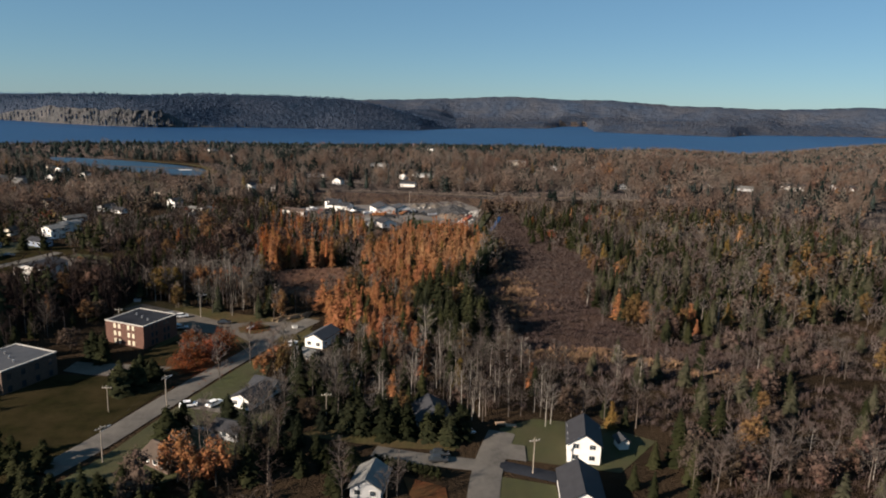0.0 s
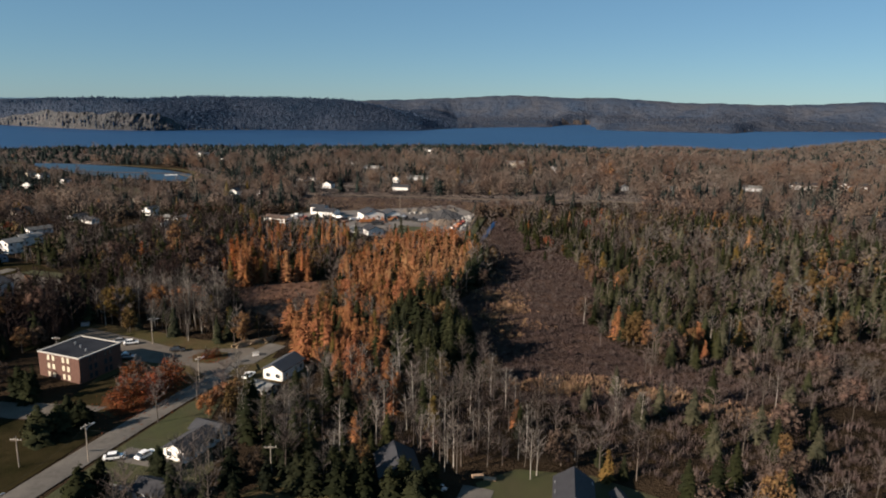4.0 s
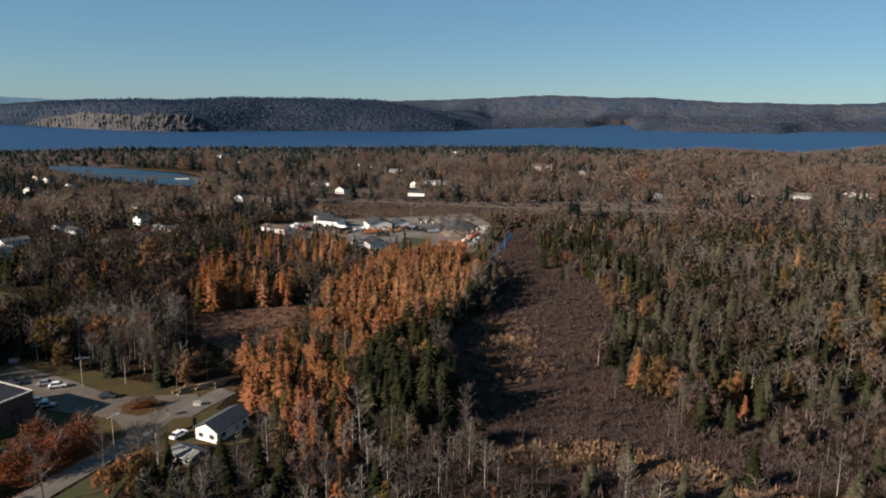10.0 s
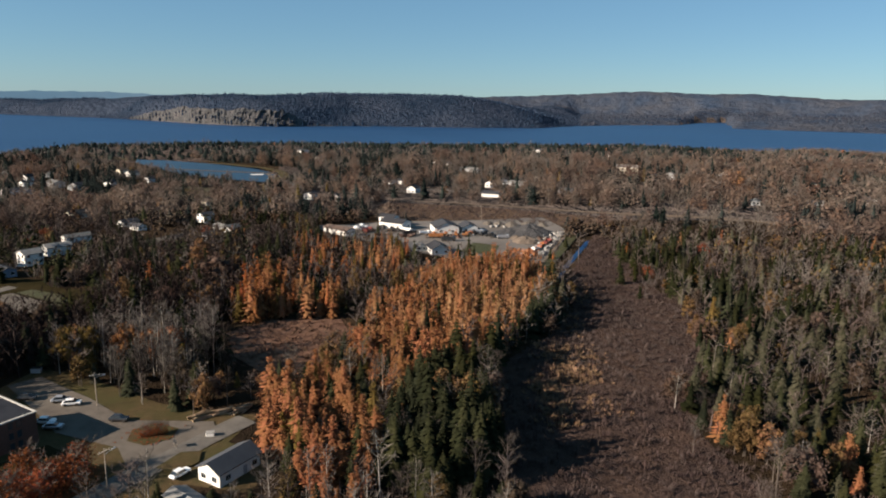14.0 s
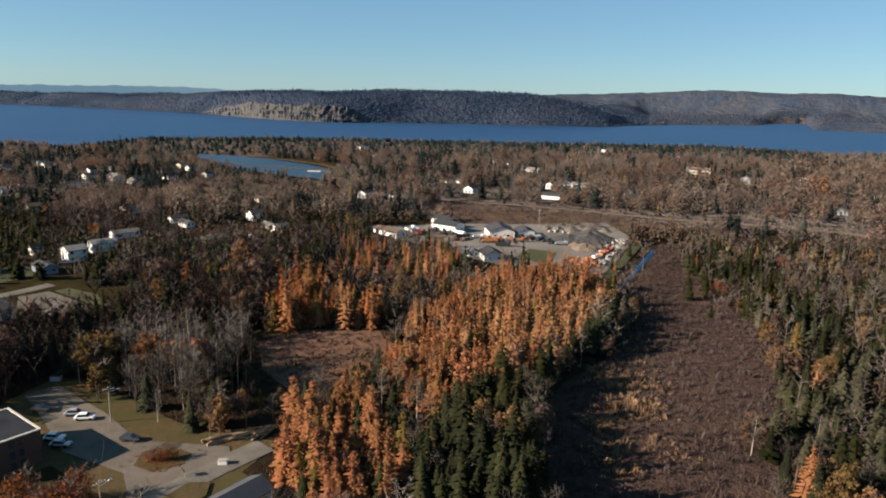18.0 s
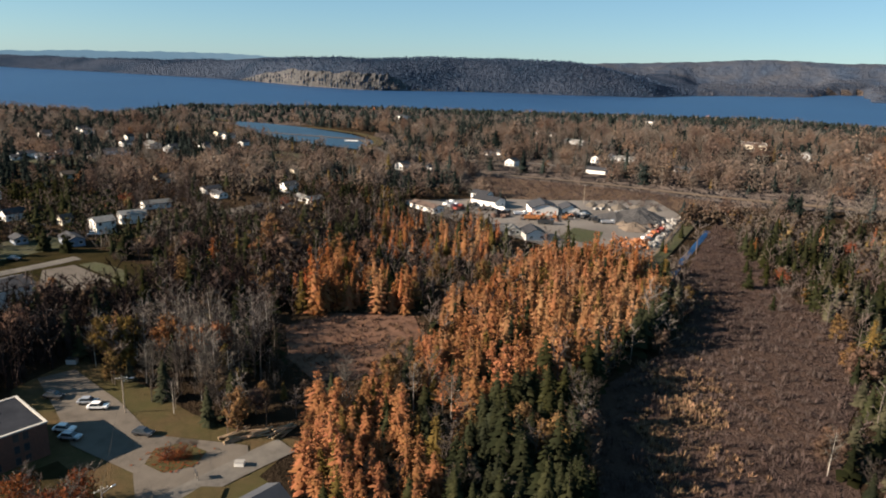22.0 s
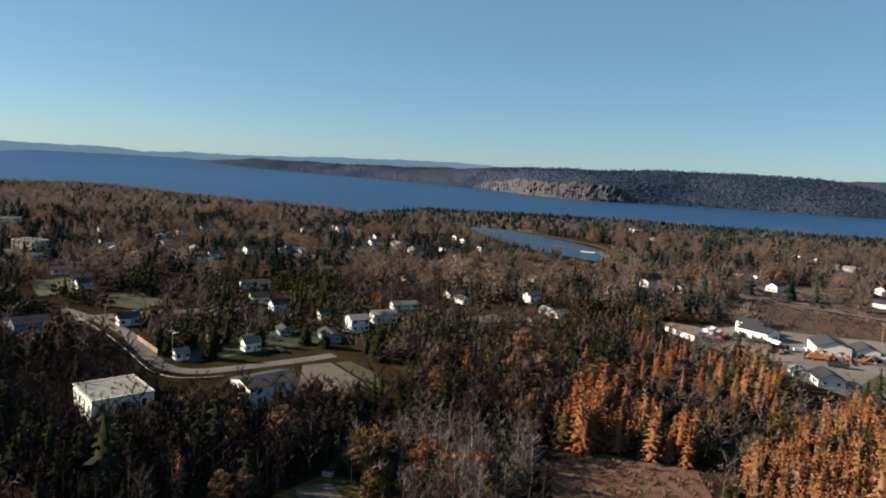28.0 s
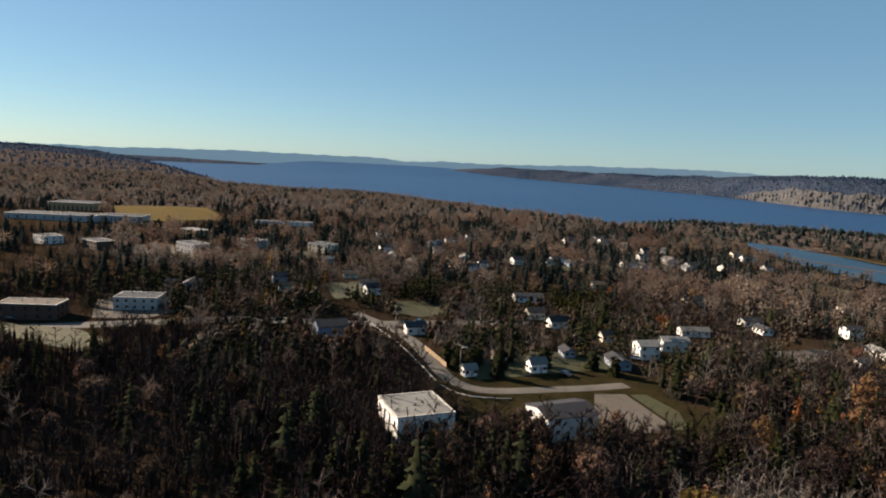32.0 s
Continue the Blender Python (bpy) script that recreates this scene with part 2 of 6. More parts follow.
    "stone_coping": material("coping", (0.408, 0.391, 0.357), (0.34, 0.323, 0.2975), 0.8),
    "glass": material("window_glass", (0.03, 0.04, 0.05), (0.02, 0.025, 0.03), 1.0, rough=0.08, spec=0.8),
    "blind": material("window_blind", (0.52, 0.47, 0.37), (0.44, 0.40, 0.31), 1.0, rough=0.7),
    "wood": material("weathered_wood", (0.222, 0.1628, 0.1073), (0.148, 0.1073, 0.074), 1.2, rand=0.2),
    "log": material("cut_logs", (0.285, 0.205, 0.130), (0.195, 0.135, 0.085), 1.2, rand=0.3),
    "pole": material("grey_pole_wood", (0.2664, 0.2294, 0.1924), (0.1998, 0.1702, 0.1406), 1.0),
    "metal": material("galvanised_metal", (0.45, 0.46, 0.47), (0.36, 0.37, 0.38), 1.0, rough=0.4, metal=0.8),
    "car_white": material("white_car_paint", (0.78, 0.78, 0.78), (0.74, 0.74, 0.74), 1.0, rough=0.25, spec=0.6),
    "car_dark": material("dark_car_paint", (0.03, 0.032, 0.036), (0.025, 0.027, 0.03), 1.0, rough=0.22, spec=0.6),
    "car_silver": material("silver_car_paint", (0.42, 0.44, 0.47), (0.38, 0.40, 0.43), 1.0, rough=0.25, metal=0.5),
    "car_red": material("red_vehicle_paint", (0.20, 0.045, 0.035), (0.16, 0.04, 0.03), 1.0, rough=0.4, spec=0.4),
    "tyre": material("tyre_rubber", (0.02, 0.02, 0.02), None, 2.0),
    "machine": material("orange_machine_paint", (0.30, 0.115, 0.045), (0.22, 0.085, 0.035), 0.8, rough=0.5, rand=0.2),
    "stone_pile": material("crushed_stone", (0.052, 0.051, 0.052), (0.034, 0.033, 0.034), 0.6, bump=0.25, bump_scale=1.5),
    "sand_pile": material("sand", (0.135, 0.104, 0.080), (0.100, 0.078, 0.060), 0.5, bump=0.15, bump_scale=1.5),
    "concrete": material("concrete", (0.2812, 0.2738, 0.259), (0.222, 0.2146, 0.2035), 0.8, rand=0.15),
}

# ---- the lie of the land ----
SPOT = np.array([(-37, 204, 3), (-90, 200, 2.5), (32, 141, 1.5), (-60, 110, 2), (-120, 150, 3), (76, 246, 1.5),
                 (36, 290, 2), (25, 400, 1.5), (115, 270, 4), (-62, 330, 4), (-37, 401, 4), (-70, 471, 4.5),
                 (-97, 627, 5), (-164, 553, 5), (-162, 422, 9), (-187, 330, 8.5), (-167, 220, 8.5), (-195, 284, 8.5),
                 (-235, 265, 11), (-323, 255, 13), (-455, 235, 13), (-359, 441, 10.5), (-250, 650, 8.5),
                 (163, 566, 17), (291, 566, 16), (71, 714, 15), (250, 350, 9), (0, 0, 2), (-200, 60, 5), (150, 50, 4), (-700, 200, 14),
                 (-300, 900, 6), (300, 900, 12)], float)
AZ_NEAR = np.array([(-60, 3000), (-33, 2800), (-31, 2350), (-28, 1850), (-25, 1600), (-23, 1640), (-19, 1680), (-15, 1490), (-10, 1530), (-5, 1570), (0.5, 1490), (9, 1425), (19, 1410), (27, 1395), (34.8, 1390), (37, 1400), (39, 1300), (42.6, 1170), (46, 1230), (49, 1307), (53.4, 1408), (58, 1542),
                    (63.4, 1757), (68.6, 1760), (73.7, 1900), (75.4, 2300), (79, 3600), (82, 4700), (84, 6000), (180, 6000)], float)
AZ_FAR = np.array([(-60, 4400), (-32, 4150), (-30, 3990), (-24, 3450), (-22.6, 3060), (-16.7, 3010), (-12.3, 3020), (-11.6, 4050), (-9.8, 3900), (-8.5, 3300), (-4, 3050), (-0.7, 2800), (2.5, 2459), (9, 2378), (17.7, 2350), (20, 2304), (22, 2268), (23.5, 2254), (25, 2262), (26.5, 2292), (28, 2345), (30, 2450),
                   (36, 2935), (40, 3158), (46.5, 3700), (52, 4100), (57, 4380), (59, 4440), (61, 4540), (62.5, 4830), (71, 4830), (71.8, 4400), (78, 4330), (180, 4330)], float)
AZ_FRONT = np.array([(-60, 40), (-32, 30), (-20, 25), (-8, 12), (-3, 5), (0, 5), (4.4, 51), (6.7, 78), (8.9, 90), (13, 92), (17.6, 91), (24.5, 78), (29, 74), (33, 66), (36, 50), (40, 42), (46, 38), (52, 46), (57, 58), (59, 60), (61, 54), (62.5, 8), (71, 8), (72.5, 36), (75, 52), (80, 58)], float)
AZ_BACK = np.array([(-60, 130), (-31.5, 143), (-25.7, 117), (-17.8, 124), (-13.6, 146), (-9.2, 143), (-5.4, 155), (0.8, 124), (6.7, 102), (20, 85), (32.8, 78), (36.8, 89), (46.5, 75), (52, 57), (57, 58),
                    (60, 48), (63, 66), (68, 64), (72.4, 68), (78, 60), (82.5, 50), (90, 52), (180, 52)], float)
LAKE_Z, EYE_X, EYE_Y = -14.0, 0.0, 100.0


def smooth(a, b, v):
    t = np.clip((v - a) / (b - a), 0, 1)
    return t * t * (3 - 2 * t)


def wobble(x, y):
    """A cheap rolling unevenness."""
    return np.sin(x * 0.0131 + 1.3) * np.cos(y * 0.0117) + 0.5 * np.sin(x * 0.031 + y * 0.023) + 0.3 * np.cos(x * 0.057 - y * 0.049)


def land(x, y):
    """Height of the ground at x, y."""
    x, y = np.asarray(x, float), np.asarray(y, float)
    w = 1 / (((x[..., None] - SPOT[:, 0]) ** 2 + (y[..., None] - SPOT[:, 1]) ** 2) + 900.0) ** 1.5
    near = (w * SPOT[:, 2]).sum(-1) / w.sum(-1)
    r = np.hypot(x - EYE_X, y - EYE_Y)
    az = np.degrees(np.arctan2(-(x - EYE_X), y - EYE_Y))
    shore, far = np.interp(az, *AZ_NEAR.T), np.interp(az, *AZ_FAR.T)
    front, back = np.interp(az, *AZ_FRONT.T), np.interp(az, *AZ_BACK.T) + 3 * np.sin(az * 2.3) * np.cos(az * 0.9) + 1.5 * np.sin(az * 6.1)
    left = smooth(76, 89, az)
    near = near + left * 42 * smooth(900, 3400, r) + 1.5 * wobble(x, y) * smooth(450, 900, r)
    bank = smooth(0.72, 1.0, r / shore)
    z = near * (1 - bank) + (LAKE_Z - 1.0) * bank
    z = np.where(r > shore, LAKE_Z - 1 - 8 * smooth(0, 150, r - shore), z)
    steep = 300.0
    over = LAKE_Z + (front - LAKE_Z) * smooth(0, 1, (r - far) / steep) + 4 * wobble(x, y) * smooth(0, 500, r - far)
    over = over + np.where(az < 3, 30 * smooth(3600, 4100, r) * np.clip(np.sin(az * 0.5 + 0.7) + 0.4 * np.sin(az * 1.7), 0, 1), 0)
    over = over + (np.where(az > 30, np.minimum(back, 20) - 30, back) - over) * smooth(4350, 4700, r)
    return np.where((r > far) & (shore < 5500), over, z)


POND = np.array([(-446, 782), (-428, 752), (-398, 726), (-352, 690), (-318, 664), (-270, 645), (-226, 636), (-222, 652), (-229, 672), (-246, 703), (-283, 736), (-340, 766), (-412, 784)], float)


def inside(poly, x, y):
    x, y = np.asarray(x, float), np.asarray(y, float)
    hit = np.zeros(x.shape, bool)
    for (x1, y1), (x2, y2) in zip(poly, np.roll(poly, -1, 0)):
        cross = (y1 > y) != (y2 > y)
        hit ^= cross & (x < (x2 - x1) * (y - y1) / (y2 - y1 + 1e-9) + x1)
    return hit


def mesh_of(name, verts, faces, mat=None, smooth_faces=False):
    """A mesh from arrays of points and equal-sized faces."""
    me = bpy.data.meshes.new(name)
    verts, faces = np.asarray(verts, np.float32), np.asarray(faces, np.int32)
    me.vertices.add(len(verts))
    me.vertices.foreach_set("co", verts.ravel())
    k = faces.shape[1]
    me.loops.add(faces.size)
    me.loops.foreach_set("vertex_index", faces.ravel())
    me.polygons.add(len(faces))
    me.polygons.foreach_set("loop_start", np.arange(0, faces.size, k, dtype=np.int32))
    me.polygons.foreach_set("loop_total", np.full(len(faces), k, dtype=np.int32))
    if smooth_faces:
        me.polygons.foreach_set("use_smooth", np.ones(len(faces), bool))
    me.update(calc_edges=True)
    if mat:
        me.materials.append(mat)
    return me


def grid_faces(n, m, wrap=False):
    i, j = np.meshgrid(np.arange(n if wrap else n - 1), np.arange(m - 1), indexing="ij")
    a, b = i * m + j, ((i + 1) % n) * m + j
    return np.stack([a, b, b + 1, a + 1], -1).reshape(-1, 4)


# one sheet of ground from under the camera out to the far hills
ANG = np.concatenate([np.arange(-48, 100, 0.45), np.arange(100, 312, 6.0)])
RAD = np.concatenate([[1.0], np.geomspace(8, 4930, 270)])
ga, gr = np.meshgrid(np.radians(ANG), RAD, indexing="ij")
gx, gy = EYE_X - gr * np.sin(ga), EYE_Y + gr * np.cos(ga)
gz = land(gx, gy)
gz = np.where(inside(POND, gx, gy), 6.5, gz)
faces = grid_faces(len(ANG), len(RAD), wrap=True)
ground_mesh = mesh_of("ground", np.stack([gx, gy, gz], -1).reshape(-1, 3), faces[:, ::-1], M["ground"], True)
# zones farther out take the haze-tinted colours
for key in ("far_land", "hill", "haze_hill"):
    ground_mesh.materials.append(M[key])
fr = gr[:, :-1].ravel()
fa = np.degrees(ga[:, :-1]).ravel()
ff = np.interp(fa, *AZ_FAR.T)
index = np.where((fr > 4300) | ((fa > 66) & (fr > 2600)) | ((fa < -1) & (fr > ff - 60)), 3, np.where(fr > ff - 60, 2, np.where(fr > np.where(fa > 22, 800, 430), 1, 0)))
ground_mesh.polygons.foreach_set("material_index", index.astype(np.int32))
tagged(new("ground", ground_mesh), "brown autumn woodland ground running out to wooded hills", "ground", kind="structure")

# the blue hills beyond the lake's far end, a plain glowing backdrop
haze = bpy.data.materials.new("glowing_haze_hills")
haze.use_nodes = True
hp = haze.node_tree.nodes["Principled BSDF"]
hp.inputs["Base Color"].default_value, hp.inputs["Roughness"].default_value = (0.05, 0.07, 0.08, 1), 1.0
# blue emission stands in for haze on the unlit hills
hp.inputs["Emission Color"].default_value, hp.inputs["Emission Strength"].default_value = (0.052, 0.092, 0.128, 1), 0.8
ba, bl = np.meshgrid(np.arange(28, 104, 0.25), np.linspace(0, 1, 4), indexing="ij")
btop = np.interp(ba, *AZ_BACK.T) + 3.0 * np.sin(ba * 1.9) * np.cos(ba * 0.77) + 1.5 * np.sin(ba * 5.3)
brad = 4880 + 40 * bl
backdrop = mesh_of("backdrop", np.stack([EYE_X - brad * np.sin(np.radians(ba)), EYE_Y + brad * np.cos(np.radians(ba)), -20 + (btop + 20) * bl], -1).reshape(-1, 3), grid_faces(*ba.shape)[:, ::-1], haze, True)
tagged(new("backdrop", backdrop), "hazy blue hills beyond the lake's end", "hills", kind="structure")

# lake and pond
wa, wr = np.meshgrid(np.radians(np.arange(-60, 84, 1.0)), np.geomspace(800, 4900, 60), indexing="ij")
rise = 34 * smooth(3300, 4900, wr) * smooth(47, 60, np.degrees(wa)) * (1 - smooth(67, 72, np.degrees(wa)))
water = mesh_of("lake", np.stack([EYE_X - wr * np.sin(wa), EYE_Y + wr * np.cos(wa), LAKE_Z + rise], -1).reshape(-1, 3), grid_faces(*wa.shape)[:, ::-1], M["water"], True)
tagged(new("water_lake", water), "deep blue wide lake with light ripples", "lake", kind="structure")


def sheet(name, poly, mat, lift, label, category, kind="structure", step=None, flat=None):
    """A patch of ground cover inside a polygon, lying on the land."""
    poly = np.asarray(poly, float)
    bm = bmesh.new()
    f = bm.faces.new([bm.verts.new((px, py, 0)) for px, py in poly])
    bmesh.ops.triangulate(bm, faces=[f])
    step = step or max(4.0, np.ptp(poly, 0).max() / 18)
    if flat is None:
        lo, hi = poly.min(0), poly.max(0)
        for axis in (0, 1):
            for v in np.arange(lo[axis] + step / 2, hi[axis], step):
                co, no = [0, 0, 0], [0, 0, 0]
                co[axis], no[axis] = v, 1
                bmesh.ops.bisect_plane(bm, geom=bm.verts[:] + bm.edges[:] + bm.faces[:], plane_co=co, plane_no=no)
    co = np.array([v.co[:2] for v in bm.verts])
    zs = land(co[:, 0], co[:, 1]) + lift if flat is None else np.full(len(co), flat)
    for v, z in zip(bm.verts, zs):
        v.co.z = z
    for f in bm.faces:
        f.smooth = True
        if f.normal.z < 0:
            f.normal_flip()
    me = bpy.data.meshes.new(name)
    bm.to_mesh(me)
    bm.free()
    me.materials.append(mat)
    return tagged(new(name, me), label, category, kind=kind)


sheet("water_pond", POND, M["pond"], 0, "still blue pond behind a low grassy bar", "pond", flat=8.2)


def ribbon(name, pts, width, mat, lift, label, category="road", kind="structure"):
    """A strip along a line, draped on the land."""
    pts = np.asarray(pts, float)
    seg = np.hypot(*np.diff(pts, axis=0).T)
    s = np.concatenate([[0], np.cumsum(seg)])
    u = np.linspace(0, s[-1], max(3, int(s[-1] / 4)))
    line = np.stack([np.interp(u, s, pts[:, 0]), np.interp(u, s, pts[:, 1])], -1)
    for _ in range(3):
        line[1:-1] = (line[:-2] + 2 * line[1:-1] + line[2:]) / 4
    d = np.gradient(line, axis=0)
    d /= np.linalg.norm(d, axis=1)[:, None]
    side = np.stack([-d[:, 1], d[:, 0]], -1)
    offs = np.linspace(-0.5, 0.5, 5)
    v = line[:, None] + side[:, None] * (offs * width)[None, :, None]
    z = land(v[..., 0], v[..., 1]) + lift
    z[:, [0, -1]] -= 0.12
    me = mesh_of(name, np.concatenate([v, z[..., None]], -1).reshape(-1, 3), grid_faces(len(line), 5)[:, ::-1], mat, True)
    return tagged(new(name, me), label, category, kind=kind)


# ---- helpers for things ----
def part(name, bm, mat, parent, label=""):
    """Links a bmesh as one mesh object under a thing or a part."""
    me = bpy.data.meshes.new(name)
    bm.to_mesh(me)
    bm.free()
    me.materials.append(mat)
    ob = new(name, me)
    ob.parent = parent
    if label:
        tagged(ob, label)
    return ob


def shared(name, me, parent, m=None):
    """A part on a mesh that alike parts share."""
    ob = new(name, me)
    ob.parent = parent
    if m is not None:
        ob.matrix_basis = m
    return ob


def thing(name, x, y, turn, label, category, group="", z=None, scale=1.0):
    ob = new(name)
    ob.empty_display_size = 0.5
    ob.matrix_basis = pose(x, y, float(land(x, y)) if z is None else z, 0, 0, turn) @ Matrix.Scale(scale, 4)
    return tagged(ob, label, category, group)


def box(bm, x0, x1, y0, y1, z0, z1, bevel=0.0):
    vs = [bm.verts.new((x, y, z)) for z in (z0, z1) for x, y in ((x0, y0), (x1, y0), (x1, y1), (x0, y1))]
    fs = [bm.faces.new([vs[i] for i in f]) for f in ((3, 2, 1, 0), (4, 5, 6, 7), (0, 1, 5, 4), (1, 2, 6, 5), (2, 3, 7, 6), (3, 0, 4, 7))]
    if bevel:
        es = list({e for f in fs for e in f.edges})
        bmesh.ops.bevel(bm, geom=es, offset=bevel, segments=1, affect="EDGES", profile=0.5)
    return bm


def boxed(*spec, bevel=0.0):
    bm = bmesh.new()
    for s in spec:
        box(bm, *s, bevel=bevel)
    return bm


def rod(bm, a, b, r0, r1, n=6):
    a, b = Vector(a), Vector(b)
    q = (b - a).to_track_quat("Z", "Y")
    rings = [[bm.verts.new(c + q @ Vector((r * math.cos(2 * math.pi * k / n), r * math.sin(2 * math.pi * k / n), 0))) for k in range(n)] for c, r in ((a, r0), (b, r1))]
    for k in range(n):
        bm.faces.new((rings[0][k], rings[0][(k + 1) % n], rings[1][(k + 1) % n], rings[1][k]))
    bm.faces.new(rings[0][::-1])
    bm.faces.new(rings[1])
    return bm


def rods(*spec, n=6):
    bm = bmesh.new()
    for s in spec:
        rod(bm, *s, n=n)
    return bm


# ---- roads, lots and lawns ----
MAIN_ROAD = [(-80, 128), (-75.5, 139), (-69, 162), (-62, 187), (-55, 207), (-49, 224), (-45, 233)]
ribbon("road_main", MAIN_ROAD, 6.4, M["asphalt"], 0.30, "pale worn asphalt street with patched cracks")
ribbon("road_court", [(8.5, 100), (9.3, 125), (11.5, 140), (15.5, 154)], 6.5, M["asphalt"], 0.32, "worn grey asphalt dead-end street")
ribbon("road_side", [(-14, 142), (-4, 139.5), (10, 138)], 5.0, M["asphalt"], 0.27, "grey asphalt side drive")
sheet("driveway", [(15.4, 148.2), (20.3, 147.4), (19.9, 140.2), (14.2, 141.2)], M["asphalt"], 0.36, "grey concrete driveway slab", "driveway", step=2)
ribbon("driveway", [(11, 139.6), (19, 136.6), (26, 134.2)], 4.4, M["tar_roof"], 0.26, "dark asphalt driveway")
ribbon("driveway", [(-62, 163), (-55, 162), (-50, 160)], 6, M["asphalt"], 0.24, "asphalt driveway with parked cars")
sheet("leaf_ground", [(-78, 186), (-72, 181), (-67, 183), (-63, 190), (-60, 201), (-63, 206), (-69, 206), (-76, 200), (-80, 193)], M["leaf_litter"], 0.2, "ground covered in fallen red leaves under maples", "leaves", step=2.5)
sheet("leaf_ground", [(-66, 217), (-61, 216), (-57, 220), (-58, 225), (-64, 226), (-68, 222)], M["dry_grass"], 0.27, "brown dry grass island beside a parking lot", "verge", step=2.5)
sheet("leaf_ground", [(-7, 132), (2, 128.5), (3, 120), (-4, 121)], M["leaf_litter"], 0.2, "garden ground strewn with red-brown leaves", "leaves", step=2.5)
ribbon("driveway", [(-66, 152), (-52, 149)], 1.6, M["concrete"], 0.24, "narrow concrete path across a lawn")
sheet("parking_lot", [(-84, 217), (-66, 214), (-57, 205), (-46, 222), (-52, 230), (-60, 219), (-72, 226), (-88, 234), (-108, 241), (-112, 234), (-98, 226)], M["gravel"], 0.22, "pale grey parking lot of worn asphalt", "parking lot")
sheet("parking_lot", [(-104, 180), (-96, 178), (-80, 178), (-76, 186), (-90, 187), (-104, 187)], M["gravel"], 0.2, "grey lot beside a brown apartment block", "parking lot")
sheet("verge", [(-112, 246), (-113, 228), (-104, 220), (-88, 214), (-88, 190), (-72, 180), (-60, 196), (-50, 196), (-44, 204), (-30, 204), (-30, 217), (-44, 222), (-43, 236), (-56, 234), (-70, 236), (-88, 242)], M["dry_grass"], 0.05, "brown dry grass round a parking lot", "verge", step=6)
sheet("verge", [(-176, 236), (-164, 248), (-147, 272), (-134, 285), (-140, 310), (-160, 308), (-172, 316), (-194, 314), (-208, 296), (-206, 263), (-200, 247)], M["dull_lawn"], 0.06, "dull grass round houses on the rise", "verge", step=6)
sheet("lawn", [(-118, 112), (-91, 108), (-79.2, 138), (-73.8, 160), (-71, 174), (-80, 177.5), (-104, 177.5), (-112, 158), (-130, 150)], M["dull_lawn"], 0.12, "dull green-brown mown field", "lawn")
sheet("lawn", [(-88, 190), (-72, 183), (-66, 196), (-64, 206), (-82, 212), (-88, 198)], M["dull_lawn"], 0.12, "green lawn in front of a brick block", "lawn")
sheet("lawn", [(-70.3, 139), (-78, 117), (-62, 118), (-44, 138), (-40, 158), (-48, 178), (-50, 198), (-54, 197), (-57.6, 187), (-64.7, 162)], M["lawn"], 0.12, "green front lawn of a bungalow", "lawn")
sheet("lawn", [(15, 156), (17, 144), (20, 141), (40, 137), (52, 152), (40, 160), (24, 162)], M["lawn"], 0.12, "green lawn round a white house", "lawn")
sheet("lawn", [(13, 134), (12, 112), (24, 110), (25, 131)], M["lawn"], 0.14, "green lawn beside the street", "lawn")
sheet("lawn", [(-32, 148), (-12, 144), (4, 144), (6, 150), (-10, 152), (-26, 156)], M["dry_grass"], 0.12, "brown grass verge under pines", "lawn")
sheet("lawn", [(-112, 244), (-106, 241), (-88, 234), (-72, 226), (-60, 219), (-53, 227), (-57, 233), (-68, 232), (-86, 239), (-104, 246)], M["dry_grass"], 0.12, "brown dry verge beside a parking lot", "verge")
sheet("clearing", [(-78, 286), (-70, 302), (-48, 310), (-36, 290), (-42, 266), (-54, 260), (-66, 268)], M["fern"], 0.12, "clearing of dry brown grass among trees", "clearing")
WET = np.array([(26, 196), (16, 235), (10, 284), (25, 316), (32, 345), (27, 385), (32, 420), (39, 470), (45, 505), (52, 470), (58, 430), (62, 400), (68, 374), (80, 348), (76, 316), (66, 290), (62, 252), (72, 226), (92, 212), (100, 200), (76, 190), (50, 194)], float)
sheet("bog", WET, M["bog"], 0.12, "purple-brown shrubby wetland", "wetland", step=6)
sheet("scrub", [(-104, 572), (-60, 572), (-20, 564), (14, 552), (44, 538), (48, 512), (18, 510), (-36, 516), (-66, 505), (-104, 520)], M["scrub"], 0.1, "flat brown scrub between a yard and the railway", "scrub", step=10)
sheet("reed_bed", [(22, 262), (29, 250), (33, 264), (39, 278), (36, 293), (29, 304), (24, 296), (26, 280)], M["reed_ground"], 0.2, "bed of tan dry reeds in the wetland", "reeds", step=3)
sheet("reed_bed", [(30, 205), (38, 200), (50, 204), (60, 200), (70, 197), (84, 189), (86, 194), (72, 204), (58, 209), (50, 214), (38, 210)], M["reed_ground"], 0.2, "band of tan dry reeds across the wetland", "reeds", step=3)
ribbon("water_ditch", [(20, 370), (23, 384), (28, 420), (35, 455), (39, 474)], 2.6, M["water"], 0.16, "narrow dark blue ditch of still water", "ditch")
YARD = [(-120, 466), (-104, 452), (-58, 428), (-24, 410), (2, 408), (18, 424), (29, 494), (10, 536), (-44, 512), (-80, 500)]
sheet("yard", YARD, M["yard"], 0.16, "pale gravel works yard", "yard", step=8)
sheet("lawn", [(-26, 428), (-8, 426), (-8, 450), (-22, 452)], M["lawn"], 0.24, "small patch of green grass in a yard", "lawn")
ribbon("grass_bank", [(15, 400), (20, 424), (32, 490)], 5, M["lawn"], 0.7, "green grass bank along a yard fence", "bank")
